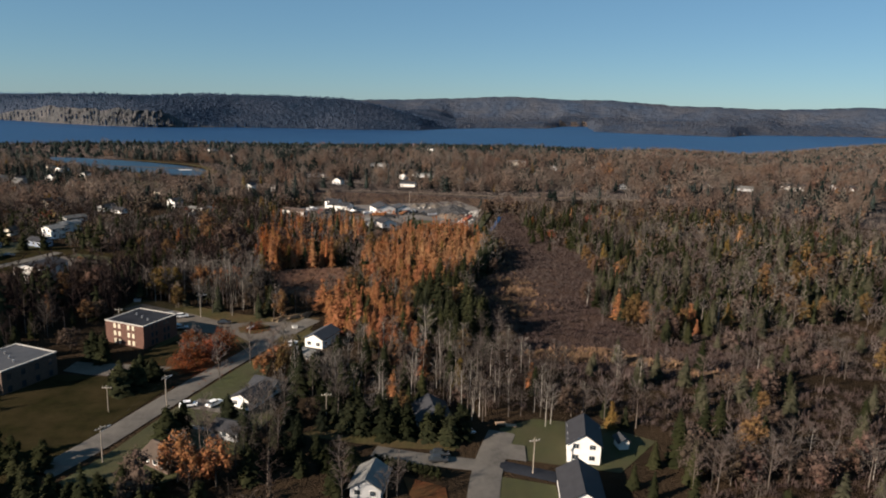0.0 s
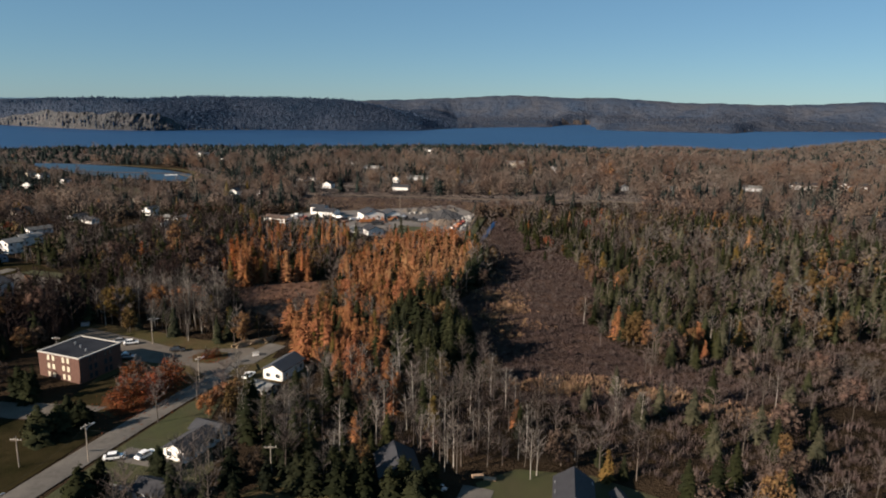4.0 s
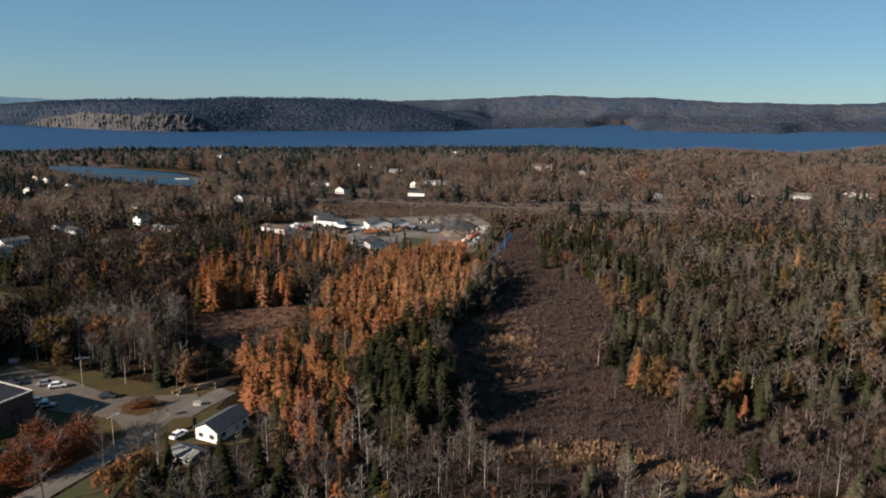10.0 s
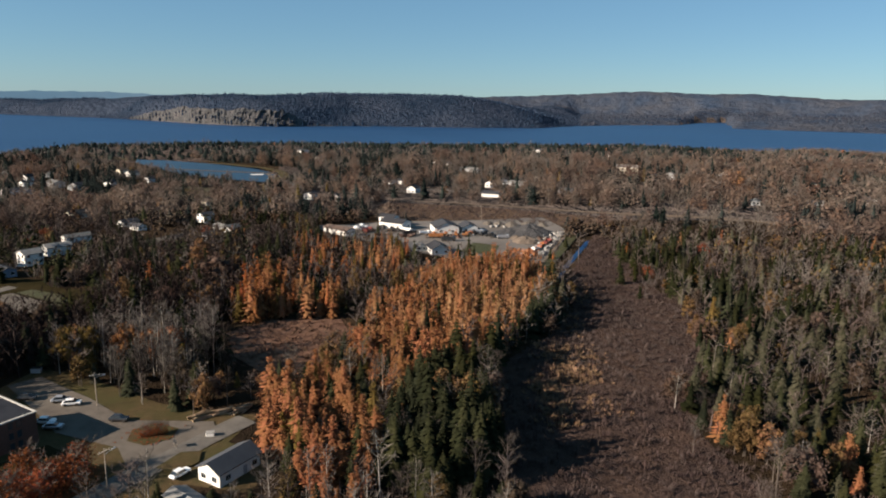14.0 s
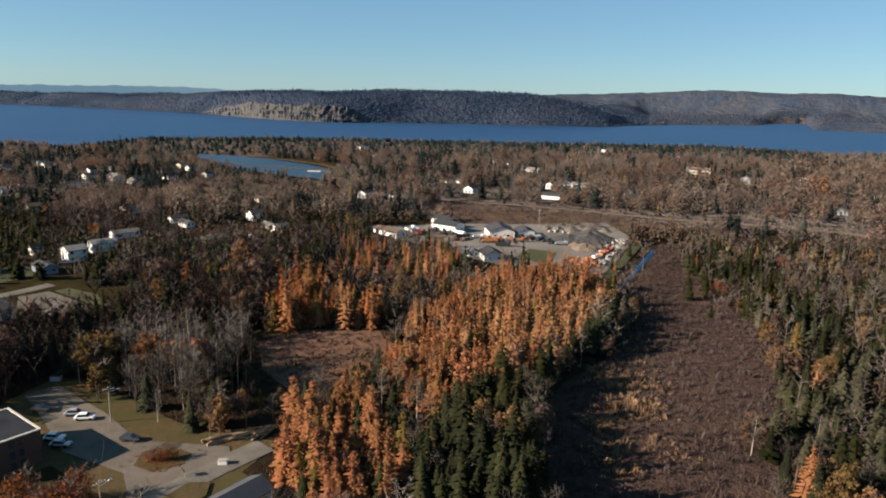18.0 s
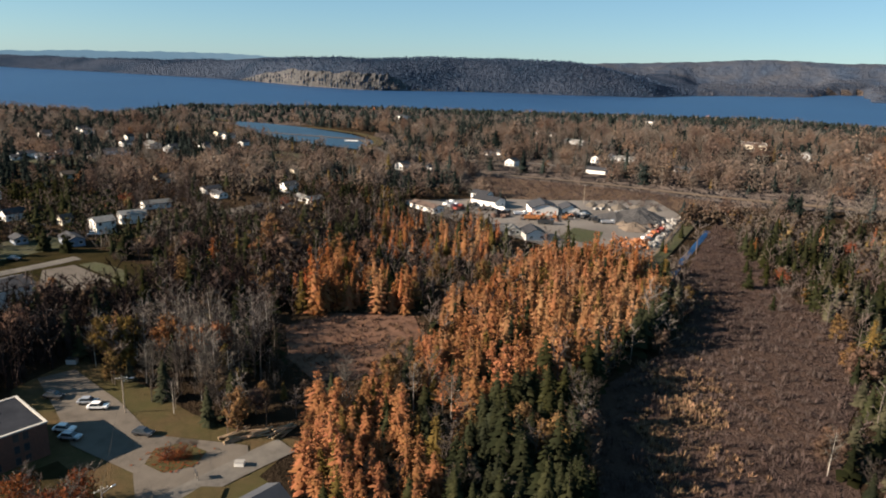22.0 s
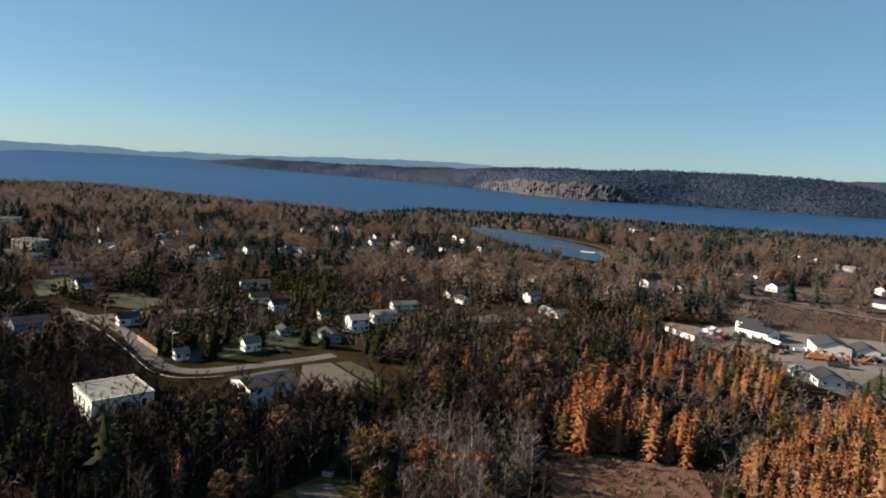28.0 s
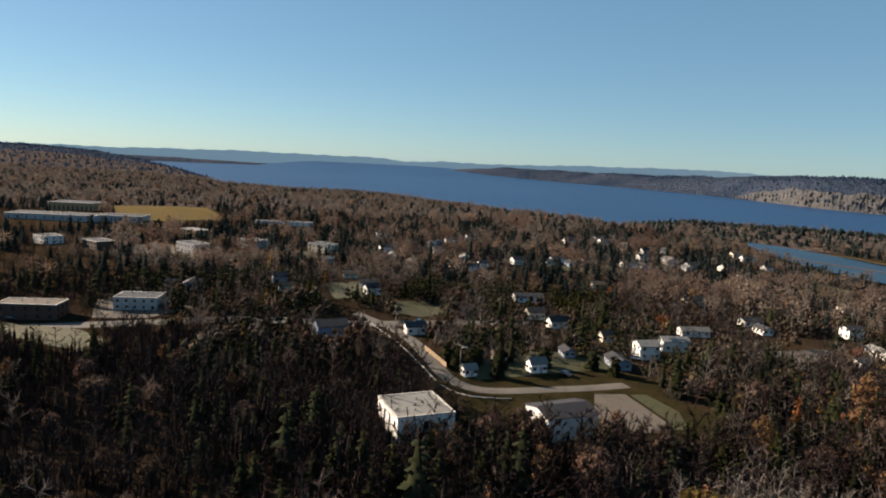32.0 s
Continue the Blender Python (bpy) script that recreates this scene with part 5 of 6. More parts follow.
    pile("gravel_mound", px, py, pr, ph, "gravel", "pale heap of gravel at the yard's back")


def digger(x, y, turn, label, paint="machine", s=1.0):
    """A tracked digger: undercarriage, house, cab, boom, stick and bucket."""
    d = thing("excavator", x, y, turn, label, "excavator", "machines in the yard", scale=s)
    for sy in (-1.1, 1.1):
        part("track", boxed((-1.9, 1.9, sy - 0.3, sy + 0.3, 0.15, 0.95), bevel=0.15), M["tyre"], d)
    part("body", boxed((-1.9, 1.3, -1.2, 1.2, 1.0, 2.1), bevel=0.12), M[paint], d)
    cab = part("cab", boxed((0.1, 1.4, 0.1, 1.15, 2.1, 3.1), bevel=0.08), M[paint], d)
    part("pane", boxed((0.35, 1.44, 0.2, 1.05, 2.3, 2.95)), M["glass"], cab)
    part("boom", rods(((1.0, -0.4, 1.9), (3.6, -0.4, 4.2), 0.3, 0.24)), M[paint], d)
    part("stick", rods(((3.6, -0.4, 4.2), (5.4, -0.4, 2.0), 0.2, 0.16)), M[paint], d)
    part("bucket", boxed((5.0, 5.9, -0.9, 0.1, 0.9, 1.9), bevel=0.12), M["metal"], d)


def truck(x, y, turn, paint, label, s=1.0, load=None):
    """A flat or tipping truck: cab, body and six wheels."""
    d = thing("truck", x, y, turn, label, "truck", "trucks in the yard", scale=s)
    cab = part("cab", boxed((2.2, 4.0, -1.1, 1.1, 0.7, 2.7), bevel=0.12), M[paint], d)
    part("windscreen", boxed((3.6, 4.04, -0.95, 0.95, 1.7, 2.5)), M["glass"], cab)
    part("bed", boxed((-3.8, 2.0, -1.2, 1.2, 1.0, 1.3), (-3.8, 2.0, -1.2, -1.1, 1.3, 2.3), (-3.8, 2.0, 1.1, 1.2, 1.3, 2.3), (-3.8, -3.7, -1.1, 1.1, 1.3, 2.3)), M[load or paint], d)
    for wx in (-2.9, -1.7, 3.1):
        for wy in (-1.05, 1.05):
            part("wheel", rods(((wx, wy - 0.15, 0.5), (wx, wy + 0.15, 0.5), 0.5, 0.5), n=10), M["tyre"], d)


for k, (mx, my, mt) in enumerate(((-1, 432, 30), (4, 428, 80), (8, 431, 140), (2, 436, 200), (9, 438, 20), (12, 434, 250), (-46, 463, 60), (-40, 464, 40), (-34, 466, 100), (-29, 467, 10), (6, 424, 60))):
    digger(mx, my, mt, "orange tracked excavator parked in the yard", s=0.85)
for mx, my, mt, paint, words in ((16.9, 461, 70, "car_red", "red truck with a white bed at the fence"), (14, 452, 80, "machine", "orange truck at the fence"), (-28, 472, 20, "car_dark", "dark truck beside a shed"), (-24, 476, 10, "car_silver", "silver truck beside a shed"),
                                 (-44, 458, 15, "machine", "orange truck before a shed"), (-36, 452, 15, "car_dark", "dark truck before a shed"), (-60, 462, 40, "car_dark", "dark truck in the yard"), (-88, 466, 70, "car_silver", "silver truck beside a workshop"),
                                 (-84, 462, 80, "car_red", "red truck beside a workshop"), (-92, 470, 75, "car_white", "white truck beside a workshop")):
    truck(mx, my, mt, paint, words, 1.0, None)
for mx, my, mt, paint, words in ((-70, 470, 160, "car_dark", "dark truck before a workshop"), (-64, 472, 150, "car_white", "white truck before a workshop"), (-80, 474, 75, "car_dark", "dark truck beside an office"), (-20, 474, 70, "car_dark", "dark truck beside an annex"),
                                 (-14, 470, 100, "car_dark", "dark truck out in the yard"), (-8, 468, 20, "car_silver", "silver truck out in the yard"), (12, 447, 60, "car_white", "white truck by the fence"), (-52, 466, 30, "car_white", "white truck before a gabled shed")):
    truck(mx, my, mt, paint, words, 0.85, None)
for k in range(26):
    t = k / 25
    b = thing("concrete_block", 15 + 10 * t + random.uniform(-1.5, 1.5), 436 + 58 * t, random.uniform(0, 90), "pale concrete block stacked along the yard's fence", "concrete block", "concrete blocks along the fence")
    part("slab", boxed((-1.3, 1.3, -0.7, 0.7, 0, random.choice((0.8, 1.6))), bevel=0.05), M["concrete"], b)


def scrap(spots, spread, n, mat, label):
    """Low heaps of small boxes, bars and plates lying about in the yard."""
    vs, fs = [], []
    for k in range(n):
        cx, cy = np.array(spots[k % len(spots)]) + rng.normal(0, spread, 2)
        half = rng.uniform(0.25, 1.1, 3) * (1.3, 0.7, 0.6)
        a = rng.uniform(0, 6.28)
        box = np.array([(i, j, m) for i in (-1, 1) for j in (-1, 1) for m in (0, 2)]) * half
        vs.append(np.stack([box[:, 0] * np.cos(a) - box[:, 1] * np.sin(a) + cx, box[:, 0] * np.sin(a) + box[:, 1] * np.cos(a) + cy, box[:, 2] * rng.uniform(0.9, 1.1, 8) + float(land(cx, cy)) + 0.15], -1))
        fs.append(np.array([(0, 1, 3, 2), (4, 6, 7, 5), (0, 4, 5, 1), (2, 3, 7, 6), (1, 5, 7, 3)]) + 8 * k)
    tagged(new("scrap_heap", mesh_of("scrap_heap", np.concatenate(vs), np.concatenate(fs), M[mat])), label, "scrap", kind="stuff")


scrap([(4, 427), (9, 433), (12, 440), (7, 437)], 2.6, 60, "machine", "orange machine parts lying in the yard's corner")
scrap([(5, 429), (10, 436), (15, 466), (17, 472)], 2.6, 44, "rust", "rusty brown scrap in the yard's corner")
scrap([(14, 448), (16, 458), (-14, 500), (-4, 497), (18, 476), (20, 486)], 2.4, 60, "concrete", "pale broken concrete pieces round the heaps")
scrap([(-46, 461), (-40, 462), (-33, 464), (-60, 458), (-84, 466)], 2.2, 56, "rust", "rusty brown parts lined up before a shed")
scrap([(-22, 474), (-16, 472), (-72, 470), (-66, 470)], 2.2, 40, "tyre", "dark tyres and drums beside a shed")
fence = thing("fence", 15.7, 414, 0, "weathered post and board fence along the yard", "fence")
for k in range(28):
    fx, fy = 12.2 * k / 27, 79.6 * k / 27
    fz = float(land(15.7 + fx, 414 + fy) - land(15.7, 414))
    part("post", boxed((fx - 0.1, fx + 0.1, fy - 0.1, fy + 0.1, fz, fz + 1.9)), M["wood"], fence)
    if k < 27:
        part("board", rods(((fx, fy, fz + 1.4), (fx + 12.2 / 27, fy + 79.6 / 27, fz + 1.4), 0.14, 0.14), ((fx, fy, fz + 0.7), (fx + 12.2 / 27, fy + 79.6 / 27, fz + 0.7), 0.14, 0.14), n=4), M["wood"], fence)
fence2 = thing("fence", -228, 262, -12, "pale board fence along a garden", "fence")
for k in range(14):
    part("board", boxed((k * 1.5, k * 1.5 + 1.4, -0.05, 0.05, 0, 1.7)), M["log"], fence2)
ribbon("kerb", [(-270, 261), (-242, 257.5), (-213, 252), (-194, 247.5), (-184, 250), (-178, 262)], 0.55, M["concrete"], 0.5, "pale concrete kerb along the street", "kerb")


# ---- street furniture, cars and logs ----
def pole(x, y, turn, height, label, lamp=False, arm=True):
    p = thing("utility_pole", x, y, turn, label, "utility pole", "utility poles")
    part("post", rods(((0, 0, -0.5), (0, 0, height), 0.14, 0.09), n=8), M["pole"], p)
    if arm:
        bar = part("crossarm", boxed((-1.2, 1.2, -0.06, 0.06, height - 0.8, height - 0.65)), M["pole"], p)
        for k in (-1.05, -0.4, 0.4, 1.05):
            part("insulator", rods(((k, 0, height - 0.65), (k, 0, height - 0.4), 0.07, 0.05)), M["white"], bar)
    if lamp:
        arm_part = part("lamp_arm", rods(((0, 0, height - 1.4), (1.8, 0, height - 0.9), 0.05, 0.05)), M["metal"], p)
        part("lamp_head", boxed((1.6, 2.4, -0.18, 0.18, height - 1.0, height - 0.8), bevel=0.05), M["metal"], arm_part)


for px, py, pt, ph, lamp in ((-26.4, 152.4, 10, 9, False), (-70.3, 133.3, 60, 8.5, True), (-67, 159.1, 70, 9, True), (20.7, 135.4, 20, 8.5, False), (-57.6, 199, 70, 9, True), (-83.6, 230.8, 40, 9, True), (-80.1, 156.3, 0, 7, False),
                             (-26, 510, 20, 11, False), (-120, 240, 30, 9, False), (-206, 262, 20, 9, True), (-250, 262, 20, 9, False), (-104, 214, 0, 8, False)):
    pole(px, py, pt, ph, "weathered wooden utility pole with a crossarm" + (" and street lamp" if lamp else ""), lamp)


def wire(a, b, sag):
    pts = [(a[0] + (b[0] - a[0]) * t, a[1] + (b[1] - a[1]) * t, a[2] + (b[2] - a[2]) * t - sag * 4 * t * (1 - t)) for t in np.linspace(0, 1, 9)]
    bm = bmesh.new()
    for p, q in zip(pts[:-1], pts[1:]):
        rod(bm, p, q, 0.018, 0.018, 3)
    me = bpy.data.meshes.new("overhead_wire")
    bm.to_mesh(me)
    bm.free()
    me.materials.append(M["tyre"])
    tagged(new("overhead_wire", me), "thin dark overhead wire between poles", "wire", "overhead wires")


for a, b in (((-70.3, 133.3, 10.4), (-67, 159.1, 11)), ((-67, 159.1, 11), (-57.6, 199, 11.2)), ((-57.6, 199, 11.2), (-83.6, 230.8, 11.2)), ((-67, 159.1, 10.6), (-26.4, 152.4, 10.8))):
    wire(a, b, 0.8)


def car(x, y, turn, paint, label):
    """A parked car: lower body, cabin with its glass, lamps and four wheels."""
    c = thing("car", x, y, turn, label, "car", "parked cars", z=float(land(x, y)) + 0.26)
    body = part("body", boxed((-2.2, 2.2, -0.88, 0.88, 0.3, 0.92), bevel=0.14), M[paint], c)
    bm = bmesh.new()
    lo = [bm.verts.new((px, py, 0.9)) for px, py in ((-1.7, -0.8), (1.15, -0.8), (1.15, 0.8), (-1.7, 0.8))]
    hi = [bm.verts.new((px, py, 1.48)) for px, py in ((-1.2, -0.66), (0.45, -0.66), (0.45, 0.66), (-1.2, 0.66))]
    for k in range(4):
        bm.faces.new((lo[k], lo[(k + 1) % 4], hi[(k + 1) % 4], hi[k]))
    bm.faces.new(hi)
    cabin = part("cabin", bm, M["glass"], c)
    part("roof", boxed((-1.25, 0.5, -0.68, 0.68, 1.46, 1.53), bevel=0.02), M[paint], cabin)
    for px in (-1.35, 1.4):
        for py in (-0.82, 0.82):
            part("wheel", rods(((px, py - 0.1, 0.32), (px, py + 0.1, 0.32), 0.32, 0.32), n=12), M["tyre"], c)
    for py in (-0.6, 0.6):
        part("headlight", boxed((2.16, 2.22, py - 0.18, py + 0.18, 0.62, 0.78)), M["white"], body)


for cx, cy, ct, paint, words in ((-93.5, 230.6, 25, "car_silver", "silver car parked beside a white one"), (-89.9, 229.8, 25, "car_white", "white car parked on the lot"), (-73.7, 225.3, 10, "car_dark", "dark car parked at the lot's edge"),
                                 (-89.3, 220.4, 15, "car_white", "white car parked in a building's shade"), (-85.9, 218.6, 15, "car_silver", "silver-blue car parked in a building's shade"), (-102.1, 229.4, 15, "car_dark", "dark car at the lot's far end"),
                                 (-62.1, 160.4, 20, "car_white", "white car parked on a driveway"), (-56, 161.6, 60, "car_white", "white van-like car beside a bungalow"), (6.8, 151.6, 30, "car_silver", "silver car parked under pines"),
                                 (0.7, 141.2, 5, "car_dark", "dark car parked on a side drive"), (0.4, 138.6, 5, "car_dark", "dark car parked beside the drive"), (-83.4, 181.4, 0, "car_white", "white car parked behind conifers"),
                                 (-46.5, 206.5, 70, "car_white", "white car beside a bungalow"), (-188, 292, 20, "car_dark", "dark car on a garden drive"), (-262, 280, 20, "car_silver", "silver car beside a house"),
                                 (-330, 196, 60, "car_white", "white car on a lot"), (-322, 192, 60, "car_dark", "dark car on a lot"), (-192, 330, 40, "car_white", "white car before a tall house"), (-328, 140, 60, "car_dark", "dark car at the block")):
    car(cx, cy, ct, paint, words)

for lx, ly, lt, n in ((-56, 231.5, 62, 4), (-52.5, 234.5, 48, 3), (-48.5, 237, 70, 3)):
    stack = thing("log_pile", lx, ly, lt, "loose pile of cut pale logs beside the lot", "log pile")
    for row in range(n):
        for k in range(n + 2 - row):
            e, f, g = random.uniform(-1.1, 1.1), random.uniform(-0.7, 0.7), random.uniform(-0.08, 0.12)
            at = (k - (n + 1 - row) / 2) * 0.55
            part("log", rods(((-2.3 + e, at - f, 0.22 + row * 0.34), (2.3 + e, at + f, 0.24 + row * 0.34 + g), random.uniform(0.15, 0.24), 0.16), n=7), M["log"], stack)
tank = thing("storage_bin", -49.2, 223.4, 20, "small white storage bin at the lot's corner", "bin")
part("body", boxed((-0.9, 0.9, -0.6, 0.6, 0, 1.1), bevel=0.06), M["white"], tank)
part("lid", boxed((-0.95, 0.95, -0.65, 0.65, 1.1, 1.22), bevel=0.03), M["concrete"], tank)
sign = thing("sign_post", -53.9, 216.8, -30, "small dark sign board on two posts", "sign")
for sx in (-0.5, 0.5):
    part("post", boxed((sx - 0.05, sx + 0.05, -0.05, 0.05, 0, 2.2)), M["pole"], sign)
part("board", boxed((-0.7, 0.7, -0.09, -0.05, 1.3, 2.2)), M["car_dark"], sign)
dumpster = thing("dumpster", -111, 243, 20, "grey metal dumpster at the wood's edge", "dumpster")
part("body", boxed((-1.2, 1.2, -0.8, 0.8, 0.1, 1.4), bevel=0.05), M["grey_wall"], dumpster)
part("lid", boxed((-1.25, 1.25, -0.85, 0.85, 1.4, 1.5)), M["tyre"], dumpster)
hedge_geo = leafy_geo(2.2, 0.95, 0.0, 260, 0.2, 0.0, 0.5, 0.9, True)
hedge = thing("hedge", -5.5, 133.8, -20, "clipped dark green hedge beside the drive", "hedge")
hedge_mesh = mesh_of("hedge_bush", *hedge_geo, M["conifer"])
for k in range(12):
    shared("bush", hedge_mesh, hedge, pose(-8 + k * 1.3, 0, 0, 0, 0, k * 40))
for gx0, gy0, gt in ((15.5, 158.5, 10), (18, 157.5, -10)):
    bench = thing("garden_box", gx0, gy0, gt, "pale timber garden box on the lawn", "garden box")
    part("frame", boxed((-1.3, 1.3, -0.5, 0.5, 0, 0.5), bevel=0.04), M["log"], bench)
sheet("verge_island", [(-53, 208), (-48.5, 207), (-45.5, 212), (-47.5, 216.5), (-51.5, 215)], M["dry_grass"], 0.42, "small brown grass island at the turning place", "verge")

# ---- cliff across the lake ----
ca, cl = np.meshgrid(np.arange(15, 36, 0.08), np.linspace(0, 1, 12), indexing="ij")
cfar = np.interp(ca, *AZ_FAR.T)
crest = np.array([noise.noise((a * 0.9, 0.0, 7.0)) + 0.5 * noise.noise((a * 3.1, 0.0, 2.0)) for a in ca[:, 0]])[:, None]
ctop = LAKE_Z + (50 + 14 * crest) * (0.16 + 0.84 * smooth(20.5, 23.5, ca)) * smooth(15, 17, ca) * (1 - smooth(30.5, 35.6, ca))
rough_rock = np.array([[noise.noise((a * 2.2 + l * 1.5, l * 2.4, 0.3)) * 20 + noise.noise((a * 6.5 + l * 2.0, l * 3.5, 4.0)) * 10 + noise.noise((a * 14.0, l * 7.0, 6.0)) * 5 for l in cl[0]] for a in ca[:, 0]])
cr = cfar + 4 + 62 * cl ** 1.3 + rough_rock * (0.35 + cl * 0.8)
cz = LAKE_Z - 1 + (ctop - LAKE_Z + 1) * (cl + 0.03 * rough_rock / 10 * cl)
cliff = mesh_of("cliff", np.stack([EYE_X - cr * np.sin(np.radians(ca)), EYE_Y + cr * np.cos(np.radians(ca)), cz], -1).reshape(-1, 3), grid_faces(*ca.shape)[:, ::-1], M["rock"])
tagged(new("cliff", cliff), "pale grey and pinkish rock cliff above the lake", "cliff", kind="structure")


# ---- the woods ----
RUST_ZONE = 470.0


def filled(poly, spacing):
    poly = np.asarray(poly, float)
    lo, hi = poly.min(0), poly.max(0)
    n = int((hi - lo).prod() / spacing ** 2)
    p = rng.uniform(lo, hi, (n, 2))
    return p[inside(poly, *p.T)]


def scatter(r0, r1, a0, a1, spacing):
    """Jittered points in a sector round the flight."""
    out = []
    n = int((r1 - r0) / spacing)
    for i in range(n):
        r = r0 + (i + 0.5) * (r1 - r0) / n
        m = max(1, int(r * radians(a1 - a0) / spacing))
        a = np.radians(a0 + (a1 - a0) * (np.arange(m) + rng.uniform(0, 1, m)) / m)
        rr = r + rng.uniform(-0.5, 0.5, m) * spacing
        out.append(np.stack([EYE_X - rr * np.sin(a), EYE_Y + rr * np.cos(a)], -1))
    return np.concatenate(out)


def patchy(x, y, size, shift):
    """A field from about -1 to 1 that drifts over the land in patches."""
    x, y = x / size + shift, y / size - shift * 0.7
    return (np.sin(x * 1.7 + np.sin(y * 1.3) * 1.2) + np.sin(y * 2.1 + np.cos(x * 1.1) * 1.4) + 0.7 * np.sin((x + y) * 3.1)) / 2.2


def is_open(p, margin=0.0):
    x, y = p[:, 0], p[:, 1]
    rim = dist_line(np.concatenate([WET, WET[:1]]), x, y)
    bad = inside(WET, x, y) & (rim > 13 * np.clip(patchy(x, y, 7.0, 1.0), 0, 1) * (x > 34))
    for poly in OPEN:
        bad |= inside(np.asarray(poly, float), x, y)
    for line, w in ((MAIN_ROAD, 7), ([(-284, 262), (-262, 266), (-214, 257), (-187, 257), (-173, 304)], 7), ([(-216, 600), (-190, 632), (-160, 646), (-80, 622)], 8), ([(-184, 400), (-172, 460), (-210, 480)], 6), ([(-345, 60), (-310, 160), (-268, 259), (-250, 330)], 7),
                    ([(-170, 590), (-56, 583), (16, 563), (60, 545), (160, 500)], 15), ([(-60, 566), (16, 548), (60, 530)], 14)):
        bad |= dist_line(line, x, y) < w
    for cx, cy, cr, clear in KEEP_OUT:
        away = math.hypot(cx - 8, cy - 105)
        bad |= dist_line([(cx, cy), (cx + (8 - cx) / away * clear, cy + (105 - cy) / away * clear)], x, y) < cr
    return bad


NAMES = ["spruce", "grey_spruce", "larch", "yellow_larch", "red_maple", "rust_tree", "bare_tree", "birch", "alder", "amber_tree", "pine"]


def mix_at(p):
    """Shares of each kind of tree at points."""
    x, y = p[:, 0], p[:, 1]
    n = len(p)
    s = np.zeros((n, 8))
    s[:] = (0.25, 0.03, 0.02, 0.03, 0, 0.07, 0.49, 0.11)                          # mixed wood
    right = (x > 62) & (y < 520)
    s[right] = (0.24, 0.25, 0.03, 0.04, 0, 0.03, 0.31, 0.10)
    s[right & (y > 360)] = (0.25, 0.14, 0.03, 0.04, 0.004, 0.06, 0.40, 0.08)
    town = (x < -125) & (y > 240) | (x < -215)
    s[town] = (0.50, 0, 0.0, 0.018, 0.006, 0.11, 0.366, 0)
    s[(y > RUST_ZONE) & (x > -125)] = (0.17, 0, 0.0, 0.016, 0.002, 0.25, 0.562, 0)
    dark = inside(DARK_LEFT, x, y) | ((x < -125) & (x > -215) & (y < 245)) | ((x < -215) & (y < 190) & (y > 60))
    s[dark] = (0.13, 0.0, 0.004, 0.004, 0, 0.02, 0.842, 0.0)
    upper = dark & (y > 285)
    s[upper] = (0.26, 0.0, 0.02, 0.02, 0, 0.06, 0.59, 0.05)
    s[inside(GREY_LEFT, x, y)] = (0.05, 0.0, 0.01, 0.03, 0, 0.02, 0.52, 0.37)
    s[inside(RUST_TOWN, x, y)] = (0.20, 0, 0.0, 0.03, 0.006, 0.45, 0.314, 0)
    s[inside(ORANGE_BACK, x, y)] = (0.14, 0, 0.48, 0.10, 0, 0.05, 0.20, 0.03)
    s[inside(ORANGE_LEFT, x, y)] = (0.05, 0, 0.82, 0.06, 0, 0, 0.07, 0)
    s[inside(ORANGE_MAIN, x, y)] = (0.05, 0, 0.86, 0.05, 0, 0, 0.04, 0)
    s[inside(ORANGE_NEAR, x, y)] = (0.12, 0, 0.70, 0.12, 0, 0, 0.06, 0)
    s[inside(DARK_EDGE, x, y)] = (0.80, 0.06, 0.01, 0.02, 0, 0, 0.09, 0.02)
    s[inside(BRUSH, x, y)] = (0.12, 0.28, 0.0, 0.04, 0, 0.04, 0.42, 0.10)
    s[inside(BIRCH_STAND, x, y)] = (0.12, 0.0, 0.025, 0.02, 0, 0.04, 0.45, 0.345)
    side = (x > -72) & (x < -15) & (y < 166)
    s[side] = (0.34, 0.0, 0.0, 0.03, 0, 0.10, 0.48, 0.05)
    s[(x > 12) & (x < 64) & (y < 192), 2:4] = 0
    s[inside(PALE_BUSH, x, y)] = (0.03, 0.0, 0.02, 0.03, 0, 0.06, 0.62, 0.24)
    # part of the bare trees swapped for shade-darkened ones
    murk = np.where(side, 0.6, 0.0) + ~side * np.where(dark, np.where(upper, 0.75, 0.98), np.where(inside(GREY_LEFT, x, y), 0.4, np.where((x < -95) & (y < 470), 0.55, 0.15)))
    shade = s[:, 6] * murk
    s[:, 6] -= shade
    lone = s[:, 2] < 0.1                                                          # larches outside the groves give way to round amber crowns
    amber = np.where(lone, 0.75 * (s[:, 2] + s[:, 3]), 0)
    s[:, 2:4] *= np.where(lone, 0.25, 1.0)[:, None]
    pine = s[:, 0] * np.where(town & ~dark, 0.7, np.where(side, 0.6, np.where(y > RUST_ZONE, 0.35, 0.08)))
    s[:, 0] -= pine
    return np.concatenate([s, np.stack([shade, amber, pine], 1)], 1)


def dark_wood(p):
    return inside(DARK_LEFT, *p.T) & (p[:, 1] < 285)


def choose(p):
    s = mix_at(p)
    dark, pale, warm = (np.exp(1.5 * patchy(p[:, 0], p[:, 1], z, q)) for z, q in ((26.0, 1.3), (31.0, 4.1), (38.0, 7.7)))
    dark = dark * np.where(p[:, 1] - p[:, 0] > 540, np.exp(1.7 * patchy(p[:, 0], p[:, 1], 62.0, 2.6)), 1.0)
    warm = np.where(p[:, 1] > RUST_ZONE, warm ** 1.6, warm) * np.exp(0.9 * patchy(p[:, 0], p[:, 1], 9.0, 3.3))
    solid = dark_wood(p) | (s[:, 0] > 0.7)
